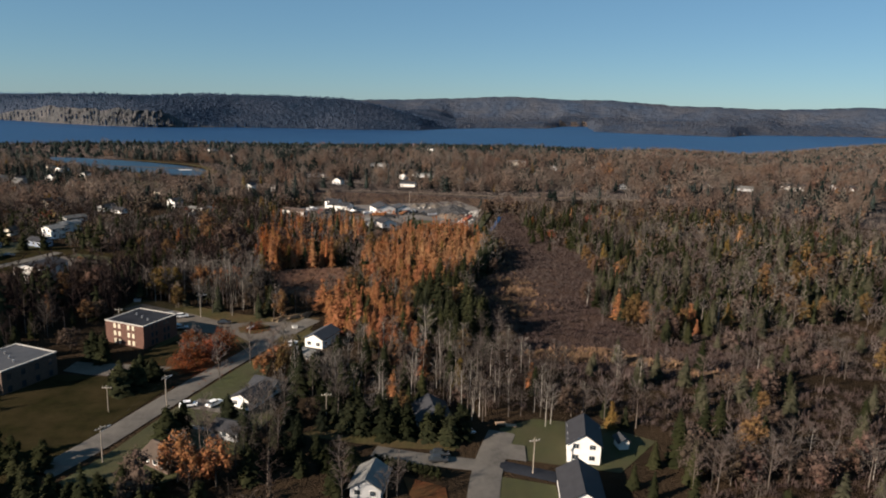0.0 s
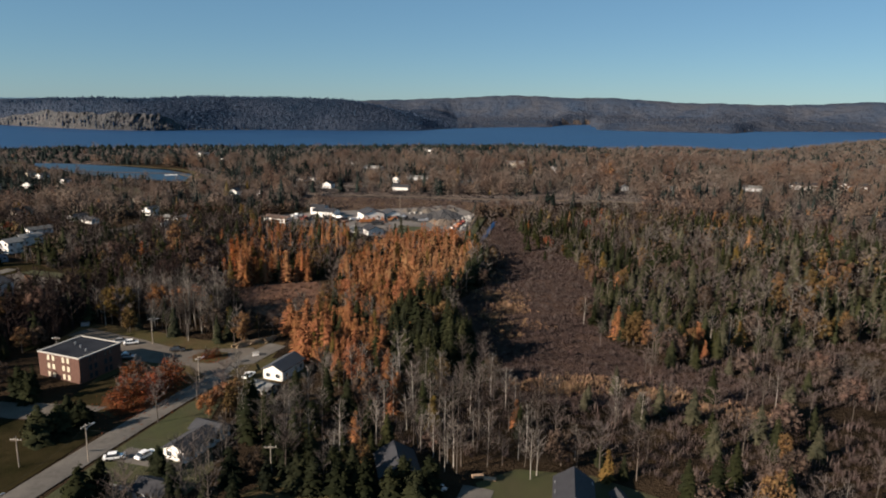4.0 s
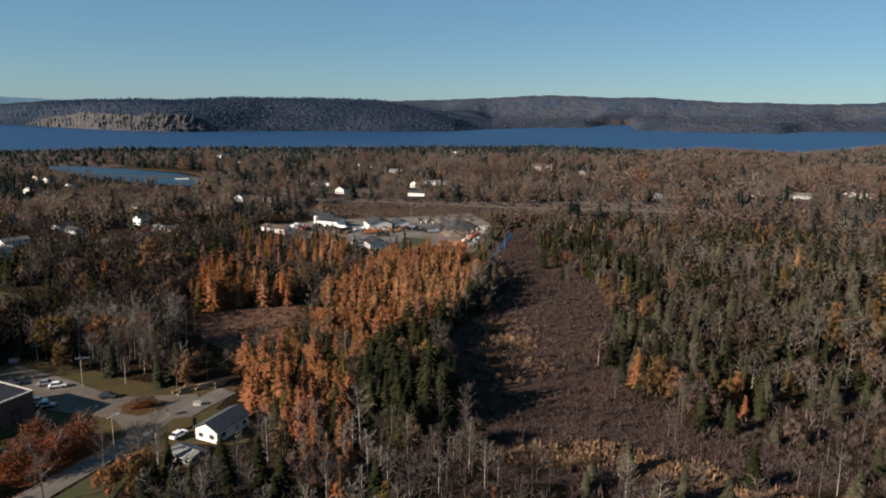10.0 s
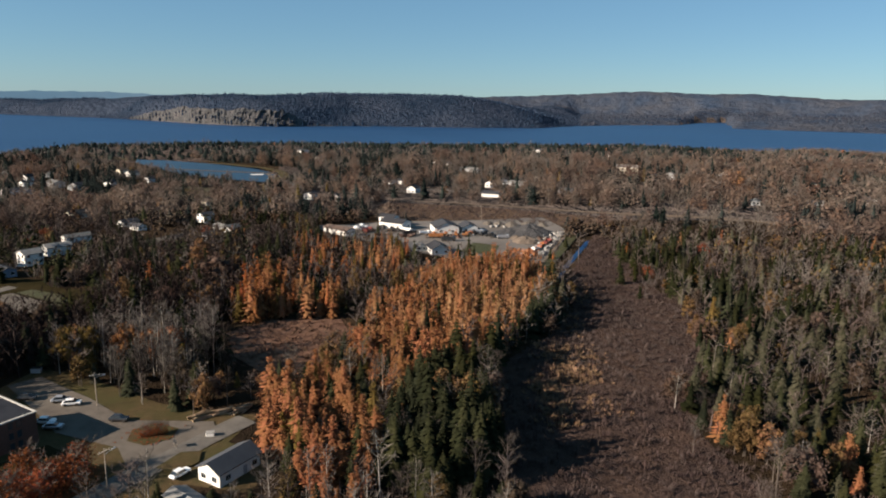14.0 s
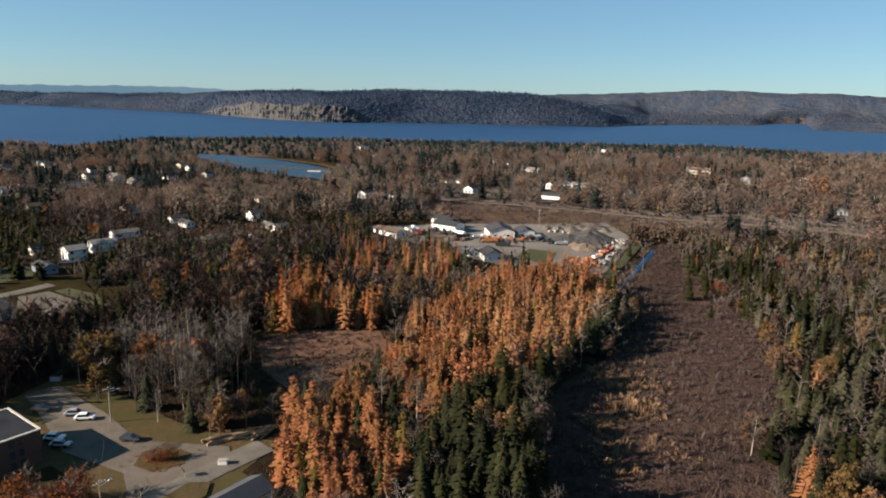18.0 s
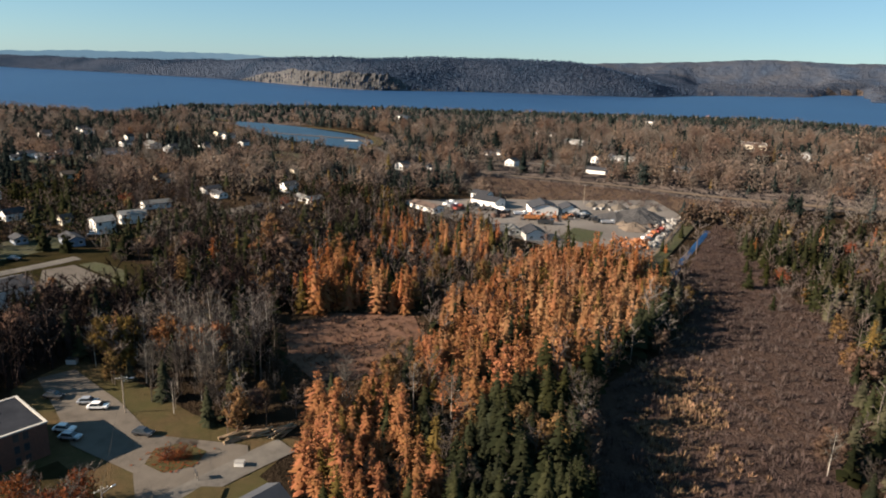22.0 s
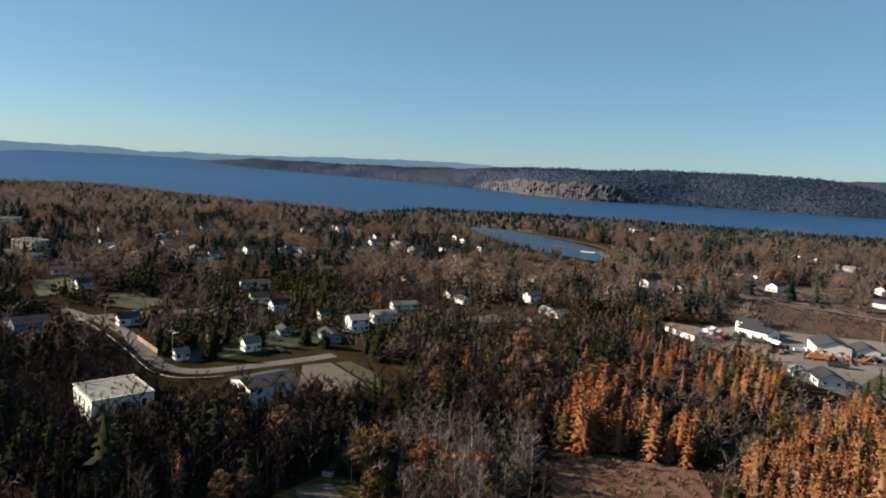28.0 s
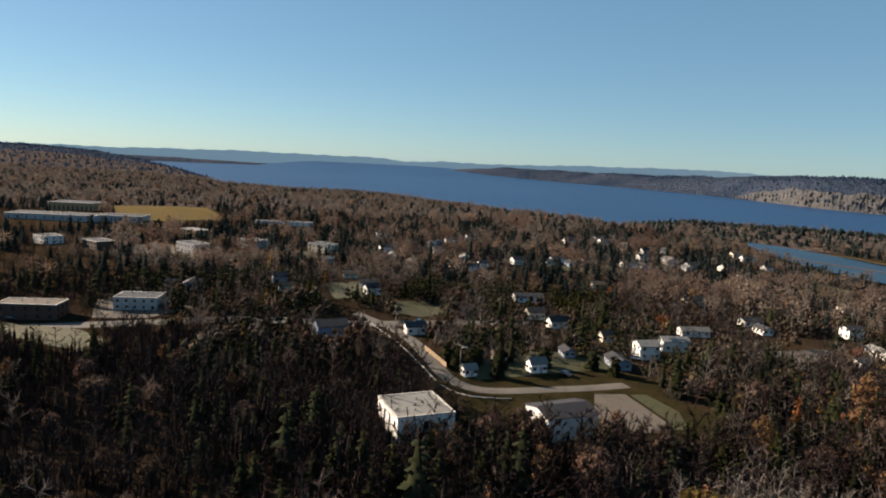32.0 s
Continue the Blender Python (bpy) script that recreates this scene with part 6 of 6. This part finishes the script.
    dark, pale = np.where(solid, 1, dark), np.where(solid, 1, pale)
    s[:, 0] *= dark
    s[:, 1] *= pale
    s[:, 5] *= warm
    s[:, 6:9] *= pale[:, None]
    s[:, 9] *= warm
    s[:, 10] *= dark
    s[:, 2:5] *= np.where(s[:, 2:3] < 0.1, warm[:, None] ** 0.8, 1.0)
    c = np.cumsum(s, 1)
    return (rng.uniform(0, 1, len(p))[:, None] > c / c[:, -1:]).sum(1)


def stuff(name, spots, kinds, shapes, leaf, label, size, heights=None):
    """Many trees of one kind joined into one mesh."""
    vs, fs, tones, n = [], [], [], 0
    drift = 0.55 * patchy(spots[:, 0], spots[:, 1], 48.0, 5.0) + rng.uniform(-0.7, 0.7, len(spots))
    heights = land(spots[:, 0], spots[:, 1]) if heights is None else heights
    for (x, y), z, s, own in zip(spots, heights, size, drift):
        v, f = shapes[rng.integers(len(shapes))]
        a = rng.uniform(0, 6.28)
        c, d = np.cos(a), np.sin(a)
        w = rng.uniform(0.85, 1.2)
        vs.append(np.stack([(v[:, 0] * c - v[:, 1] * d) * s * w + x, (v[:, 0] * d + v[:, 1] * c) * s * w + y, v[:, 2] * s + z - 0.1], -1))
        fs.append(f + n)
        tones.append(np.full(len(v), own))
        n += len(v)
    if vs:
        me = mesh_of(name, np.concatenate(vs), np.concatenate(fs), M[leaf], any(w in name for w in ("rust", "amber", "pine")))
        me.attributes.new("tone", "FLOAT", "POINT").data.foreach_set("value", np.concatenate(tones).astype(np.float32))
        tagged(new(name, me), label, "trees", kind="stuff")


def tree(kind, x, y, s, turn):
    """One tree of its own: an empty at its foot with a trunk and a crown."""
    label, category = TREE_LABEL[kind]
    t_mesh, c_mesh, _, _ = NEAR[kind][rng.integers(len(NEAR[kind]))]
    ob = new(kind)
    ob.empty_display_size = 0.5
    ob.matrix_basis = pose(x, y, float(land(x, y)) - 0.1, 0, 0, turn) @ Matrix.Diagonal((s * rng.uniform(0.88, 1.15) * (1.22 if kind == "larch" else 1.0),) * 2 + (s, 1))
    tagged(ob, label, category, kind.replace("_", " ") + " trees")
    shared("trunk", t_mesh, ob)
    shared("crown", c_mesh, ob)


# trees that stand by themselves round the street, the lots and the court
for kind, size, spots in (
        ("pine", 1.12, ((-199, 292), (-203, 276), (-190, 306), (-182, 308), (-208, 262), (-196, 270), (-214, 262), (-96.6, 187.5), (-17.5, 150), (-12.2, 148.5), (-7.1, 149.4), (-2.0, 149), (2.8, 147.5), (-21, 151.5), (-14, 153.5), (-9.6, 151.5), (-24, 155), (-19, 156), (5.4, 150.5), (0.4, 151.5), (55, 143), (-38, 128), (-61, 145), (-58.5, 147.5))),
        ("spruce", 0.85, ((-143, 255), (-99, 194), (-36, 142), (-42, 140), (-31, 143), (-38.5, 136), (-44, 146))),
        ("pine", 0.85, ((-76, 116), (-72, 112), (-73, 119), (-68, 116), (-64, 119), (-60, 121), (-62, 114), (-57, 117), (-77, 109), (-90, 119), (-93, 125), (-89, 113), (-97, 128), (-95, 117), (-101, 123), (-54, 121), (-35, 133), (-31, 136), (-28, 131), (-33, 139), (-26, 138), (-23, 134))),
        ("bare_tree", 0.8, ((-18, 121.5), (-9.4, 120.5), (-20, 130.5), (-7.6, 124.5))),
        ("pine", 0.8, ((-19.8, 124.5), (-21, 128), (-17.6, 133))),
        ("spruce", 0.62, ((-9, 153.5), (41, 131), (44, 127), (48, 140))),
        ("red_maple", 1.0, ((-70.1, 187.2), (-66.5, 192), (-64.5, 198.3), (-73, 192), (-69, 197.5), (-67.3, 203), (-74.5, 198.5), (-71.5, 184.5))),
        ("red_maple", 0.5, ((-62.8, 219.6), (-60.5, 222), (-46, 128))),
        ("rust_tree", 0.8, ((-110.3, 195.6), (-52, 128))),
        ("orange_maple", 1.15, ((-48.1, 125), (-52, 127), (-44, 126))),
        ("orange_maple", 0.9, ((-46.5, 184), (-49, 181))),
        ("cedar", 1.3, ((-82, 167.3), (-59.4, 140.8), (-100.5, 190.3), (-79.5, 170.5))),
        ("cedar", 1.0, ((-50.8, 156.2), (-77.5, 176.5), (-81.5, 178))),
        ("pine", 0.95, ((-83, 125), (-79, 121), (-87, 130), (-85, 119), (-92, 132), (-81, 130))),
        ("orange_maple", 1.5, ((-91, 254), (-80, 257), (-84.5, 255))),
        ("yellow_maple", 1.35, ((-104, 247), (-101, 251))),
        ("larch", 0.85, ((25.6, 181), (-12, 172), (-10, 198), (-11, 190), (-8.5, 205), (-5, 187), (-13, 194), (-8, 211), (-6, 200), (-14, 202), (-4, 193))),
        ("birch", 0.95, ((10.4, 162), (9, 163.5), (26.5, 158), (28, 159.5), (-31, 174), (-28, 176), (-34, 177), (56, 182), (6, 166), (3, 168))),
        ("bare_tree", 0.95, ((-41, 158), (-38.5, 162), (-42, 153), (-37, 155), (-40, 150), (-44.5, 152), (-52, 140), (-49, 137), (-41, 143), (-53, 146))),
        ("bare_tree", 1.0, ((-26, 178), (-30, 182), (62.6, 135), (53, 130), (58, 133), (-33, 170), (-55, 190), (-60, 178), (-25, 160))),
        ("rust_tree", 0.85, ((60, 138), (66, 134), (72, 140), (80, 133), (88, 137), (76, 136), (95, 142))),
        ("bare_tree", 1.05, ((63, 136), (69, 131), (74, 133), (84, 135), (91, 133), (58, 130), (78, 141), (99, 138))),
        # spruces added out of view, to throw shade on the brown block
        ("spruce", 1.25, ((-138, 152), (-134, 157), (-131, 163), (-128, 153), (-140, 163), (-136, 169), (-143, 157), (-131, 147), (-126, 143), (-145, 168))),
        ("yellow_larch", 0.8, ((42.5, 158),)),
        ("grey_spruce", 1.05, ((91, 167), (92, 185), (56, 184), (63, 190), (70, 186), (82, 176)))):
    for tx, ty in spots:
        tree(kind, tx, ty, size * rng.uniform(0.88, 1.12), rng.uniform(0, 360))

near_spots = np.concatenate([scatter(28, 400, -84, 95, 4.7)] + [filled(p, g) for p, g in ((ORANGE_MAIN, 2.9), (ORANGE_NEAR, 7.0), (ORANGE_LEFT, 3.5), (DARK_EDGE, 3.8), (DARK_LEFT, 4.6), (GREY_LEFT, 3.7))])
nx, ny = near_spots.T
near_spots = near_spots[(nx < 24 + 0.69 * ny) & (ny > 92) & ((nx > -0.71 * ny - 12) | (ny > 120)) & (np.hypot(nx, ny - 100) < 400)]
near_spots = near_spots[~is_open(near_spots) & (np.hypot(near_spots[:, 0] + 43, near_spots[:, 1] - 221) > 6)]
near_spots = near_spots[~inside(BRUSH, *near_spots.T) | (rng.uniform(0, 1, len(near_spots)) < 0.24)]
near_kind = choose(near_spots)
near_size = rng.lognormal(-0.13, 0.2, len(near_spots)) * np.where((near_spots[:, 0] < -120) & (near_spots[:, 1] > 262), 0.9, 1.0)
near_size *= np.where(inside(DARK_LEFT, *near_spots.T) & (near_spots[:, 0] > -150), 1.22, 1.0)
for grove, taller in ((ORANGE_MAIN, 1.12), (ORANGE_NEAR, 1.05), (ORANGE_LEFT, 1.1), (ORANGE_BACK, 1.05), (DARK_EDGE, 1.12), (DARK_EDGE[5:], 1.15), (GREY_LEFT, 1.15), (PALE_BUSH, 0.55)):
    near_size *= np.where(inside(grove, *near_spots.T), taller, 1.0)
rank = np.hypot(near_spots[:, 0] - 5, near_spots[:, 1] - 110)
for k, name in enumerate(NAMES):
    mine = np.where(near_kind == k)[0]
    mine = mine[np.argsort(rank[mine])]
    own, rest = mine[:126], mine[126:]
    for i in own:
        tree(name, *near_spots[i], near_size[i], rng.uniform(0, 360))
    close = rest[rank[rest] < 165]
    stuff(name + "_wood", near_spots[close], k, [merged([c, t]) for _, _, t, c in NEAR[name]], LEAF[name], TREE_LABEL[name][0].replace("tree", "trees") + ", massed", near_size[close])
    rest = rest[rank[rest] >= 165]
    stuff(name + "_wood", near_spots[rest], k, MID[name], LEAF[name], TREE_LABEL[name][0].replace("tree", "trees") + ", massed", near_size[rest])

mid_spots = scatter(400, 830, -38, 94, 7.6)
mid_spots = mid_spots[~is_open(mid_spots)]
mid_kind = choose(mid_spots)
mid_size = rng.lognormal(-0.12, 0.24, len(mid_spots)) * np.where(mid_spots[:, 0] < -130, 0.84, 1.0)
mid_size *= np.where(inside(RUST_TOWN, *mid_spots.T), 1.15, 1.0)
mid_size *= np.where(np.isin(mid_kind, (0, 10)), 1.22, 1.0)
mid_size *= np.where(mid_kind == 5, 1.35, 1.0) * np.where(mid_spots[:, 1] > RUST_ZONE + 110, 1.12, 1.0)
mid_size *= 1 - 0.35 * inside([(-215, 560), (-215, 640), (-262, 645), (-345, 680), (-440, 750), (-470, 700), (-372, 640), (-340, 600), (-300, 560)], *mid_spots.T)
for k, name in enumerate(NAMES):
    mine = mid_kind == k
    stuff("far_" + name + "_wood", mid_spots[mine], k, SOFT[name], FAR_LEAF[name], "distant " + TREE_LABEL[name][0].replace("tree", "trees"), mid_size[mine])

far_spots = scatter(830, 2900, -38, 94, 13.8)
fr2 = np.hypot(far_spots[:, 0] - EYE_X, far_spots[:, 1] - EYE_Y)
faz = np.degrees(np.arctan2(-far_spots[:, 0], far_spots[:, 1] - EYE_Y))
far_spots = far_spots[(fr2 < np.interp(faz, *AZ_NEAR.T) * 0.985) & ~inside(POND, *far_spots.T) & ((faz < 66) | (fr2 < 1750))]
pick = np.clip(rng.uniform(0, 1, len(far_spots)) + 0.3 * patchy(far_spots[:, 0], far_spots[:, 1], 45.0, 2.0), 0, 0.98)
pick[rng.uniform(0, 1, len(pick)) < 0.003] = 1.0
faz = np.degrees(np.arctan2(-far_spots[:, 0], far_spots[:, 1] - EYE_Y))
fr2 = np.hypot(far_spots[:, 0] - EYE_X, far_spots[:, 1] - EYE_Y)
shore_share = fr2 / np.interp(faz, *AZ_NEAR.T)
dark_share = np.where((faz > -14) & (faz < 40) & (shore_share > 0.60), 0.9, np.where(faz > 36, 0.34, 0.30))
kinds = np.where(pick < dark_share, 0, np.where(pick < dark_share + 0.35 * (1 - dark_share), 1, np.where(pick < 0.985, 2, 3)))
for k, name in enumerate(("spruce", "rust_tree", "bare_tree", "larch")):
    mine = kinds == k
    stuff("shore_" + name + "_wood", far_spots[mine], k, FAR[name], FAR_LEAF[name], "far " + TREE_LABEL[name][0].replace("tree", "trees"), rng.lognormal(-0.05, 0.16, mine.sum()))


# ---- low growth ----
def tuft(n, h, spread, width):
    a, lean = rng.uniform(0, 6.28, n), rng.uniform(0.1, 1.0, n)
    foot = rng.normal(0, spread * 0.3, (n, 2))
    tip = np.stack([foot[:, 0] + np.cos(a) * lean * spread, foot[:, 1] + np.sin(a) * lean * spread, h * rng.uniform(0.6, 1.1, n) * (1.15 - 0.45 * lean)], -1)
    side = np.stack([-np.sin(a), np.cos(a)], -1) * width
    mid = np.concatenate([(foot + tip[:, :2]) / 2 - side, tip[:, 2:] * 0.62], 1), np.concatenate([(foot + tip[:, :2]) / 2 + side, tip[:, 2:] * 0.62], 1)
    v = np.stack([np.concatenate([foot, np.zeros((n, 1))], 1), mid[0], mid[1], tip], 1).reshape(-1, 3)
    q = np.arange(n)[:, None] * 4
    return v, np.concatenate([q + (0, 1, 2), q + (1, 3, 2)])


# undergrowth coloured dark to stand for shade under the trees
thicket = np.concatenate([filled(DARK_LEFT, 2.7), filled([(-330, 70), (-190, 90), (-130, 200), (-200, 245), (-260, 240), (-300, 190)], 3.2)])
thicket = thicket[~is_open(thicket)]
stuff("dark_thicket", thicket, 0, [tuft(16, 5.6, 2.1, 0.11) for _ in range(5)], "shade_twig", "dense leafless thicket under trees, darkened as in shade", rng.lognormal(-0.1, 0.3, len(thicket)))
copse = np.concatenate([filled([(-560, 150), (-330, 196), (-225, 250), (-125, 320), (-110, 470), (-130, 640), (-330, 650), (-560, 560)], 5.0), filled([(60, 380), (300, 440), (320, 620), (60, 620), (-130, 620), (-100, 590), (60, 552)], 6.0)])
copse = copse[~is_open(copse) & (patchy(copse[:, 0], copse[:, 1], 62.0, 2.6) < 0.25)]
stuff("grey_copse", copse, 0, [tuft(14, 3.4, 2.2, 0.12) for _ in range(5)], "twig", "grey-brown leafless undergrowth between trees", rng.lognormal(0.0, 0.3, len(copse)))
shrub = filled(WET, 1.75)
stuff("bog_shrubs", shrub, 0, [tuft(16, 1.25, 1.0, 0.05) for _ in range(5)], "bog_twig", "leafless purple-brown bog shrubs", rng.lognormal(-0.05, 0.35, len(shrub)))
brush = np.concatenate([filled(BRUSH, 1.9), filled([(-104, 572), (-60, 572), (-20, 564), (14, 552), (44, 538), (48, 512), (18, 510), (-36, 516), (-66, 505), (-104, 520)], 2.6),
                        filled([(-30, 170), (24, 165), (24, 235), (-6, 240)], 2.8)])
ferns = filled([(-80, 282), (-72, 302), (-48, 311), (-34, 290), (-40, 266), (-54, 257), (-68, 266)], 1.5)
stuff("dry_ferns", ferns, 0, [tuft(10, 0.8, 0.8, 0.08) for _ in range(4)], "fern", "reddish-brown dry ferns in a clearing", rng.lognormal(0, 0.3, len(ferns)))
fringe = filled([(40, 190), (110, 196), (112, 236), (84, 250), (78, 300), (92, 340), (80, 380), (50, 410), (40, 400)], 3.2)
brush = np.concatenate([brush, fringe[~inside(WET, *fringe.T)]])
brush = brush[(np.abs(brush[:, 1] - 209 + 0.25 * (brush[:, 0] - 36)) > 5) | (brush[:, 0] < 26)]
brush = brush[~inside(OPEN[1], *brush.T)]
stuff("brushwood", brush, 0, [tuft(16, 1.5, 1.2, 0.05) for _ in range(4)], "bog_twig", "low grey-brown brushwood", rng.lognormal(0, 0.35, len(brush)))
reeds = np.concatenate([rng.normal(c, s, (n, 2)) for c, s, n in (((26, 299), (3, 4), 150), ((33, 282), (3, 4), 190), ((25, 269), (2.5, 4), 150), ((28, 254), (2.5, 4), 120), ((36, 296), (3, 5), 60), ((39, 261), (4, 4), 40), ((35, 206), (4, 2), 240), ((42, 204), (4, 2), 240),
                                                              ((50, 210), (3.5, 2.2), 220), ((60, 205), (4, 1.8), 190), ((67, 201), (4, 2), 150), ((78, 194), (3.5, 2), 170), ((84, 191), (3, 2), 90), ((30, 330), (3, 10), 50), ((36, 372), (3, 9), 50))])
stuff("dry_reeds", reeds, 0, [tuft(15, 1.1, 0.9, 0.09) for _ in range(4)], "reed", "tan and orange dry reeds at the wetland's edge", rng.lognormal(0, 0.3, len(reeds)))
leaf_litter = np.concatenate([rng.normal((-70, 191), (4, 6), (700, 2)), rng.normal((-62.5, 221), (2.5, 2), (160, 2))])
lv = np.concatenate([leaf_litter, (land(*leaf_litter.T) + 0.34)[:, None]], 1)
ang = rng.uniform(0, 6.28, len(lv))
rim = np.stack([np.stack([np.cos(ang + k) * s, np.sin(ang + k) * s, 0 * ang + k * 0.01], -1) for k, s in ((0, 0.35), (2, 0.3), (4, 0.33))], 1)
tagged(new("fallen_leaves", mesh_of("fallen_leaves", (lv[:, None] + rim).reshape(-1, 3), np.arange(len(lv) * 3).reshape(-1, 3), M["red"])), "fallen red and orange leaves under maples", "leaves", kind="stuff")

# wooded slopes across the lake, haze put into the trees' blue colour
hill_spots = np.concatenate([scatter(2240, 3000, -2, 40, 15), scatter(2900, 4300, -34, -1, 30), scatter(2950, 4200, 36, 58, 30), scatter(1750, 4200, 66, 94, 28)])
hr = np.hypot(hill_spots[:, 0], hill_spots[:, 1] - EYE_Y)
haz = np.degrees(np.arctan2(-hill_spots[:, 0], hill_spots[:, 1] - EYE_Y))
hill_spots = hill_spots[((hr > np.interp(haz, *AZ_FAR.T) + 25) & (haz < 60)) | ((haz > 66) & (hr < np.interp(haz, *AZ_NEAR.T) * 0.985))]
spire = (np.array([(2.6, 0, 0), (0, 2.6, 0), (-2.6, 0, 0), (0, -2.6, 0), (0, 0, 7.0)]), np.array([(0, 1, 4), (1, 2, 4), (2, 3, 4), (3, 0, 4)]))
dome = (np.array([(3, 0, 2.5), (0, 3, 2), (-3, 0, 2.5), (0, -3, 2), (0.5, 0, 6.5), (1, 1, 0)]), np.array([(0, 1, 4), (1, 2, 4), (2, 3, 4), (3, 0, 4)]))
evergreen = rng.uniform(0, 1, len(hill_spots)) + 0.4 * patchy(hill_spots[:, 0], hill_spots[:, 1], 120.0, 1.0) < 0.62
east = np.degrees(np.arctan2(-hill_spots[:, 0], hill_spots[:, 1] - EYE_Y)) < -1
stuff("hill_spruces", hill_spots[evergreen & ~east], 0, [spire], "haze_conifer", "dark spruces tinted haze blue on the far hillsides", rng.lognormal(-0.25, 0.3, (evergreen & ~east).sum()))
stuff("hill_broadleaves", hill_spots[~evergreen & ~east], 0, [dome], "haze_leaf", "leafy trees tinted haze blue on the far hillsides", rng.lognormal(0.05, 0.25, (~evergreen & ~east).sum()))
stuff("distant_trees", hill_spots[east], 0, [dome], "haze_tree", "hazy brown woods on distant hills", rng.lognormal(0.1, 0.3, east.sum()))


# spruces clinging to the cliff's ledges
perch = [(i, j) for i in range(0, ca.shape[0], 3) for j in range(1, 9) if noise.noise((ca[i, 0] * 1.6, j * 0.55, 2.0)) > 0.08]
ledge = np.array([(EYE_X - (cr[i, j] - 1) * np.sin(np.radians(ca[i, j])), EYE_Y + (cr[i, j] - 1) * np.cos(np.radians(ca[i, j])), cz[i, j]) for i, j in perch])
stuff("cliff_spruces", ledge[:, :2], 0, [spire], "haze_conifer", "dark spruces on the cliff's ledges", rng.lognormal(0.0, 0.3, len(ledge)), ledge[:, 2])
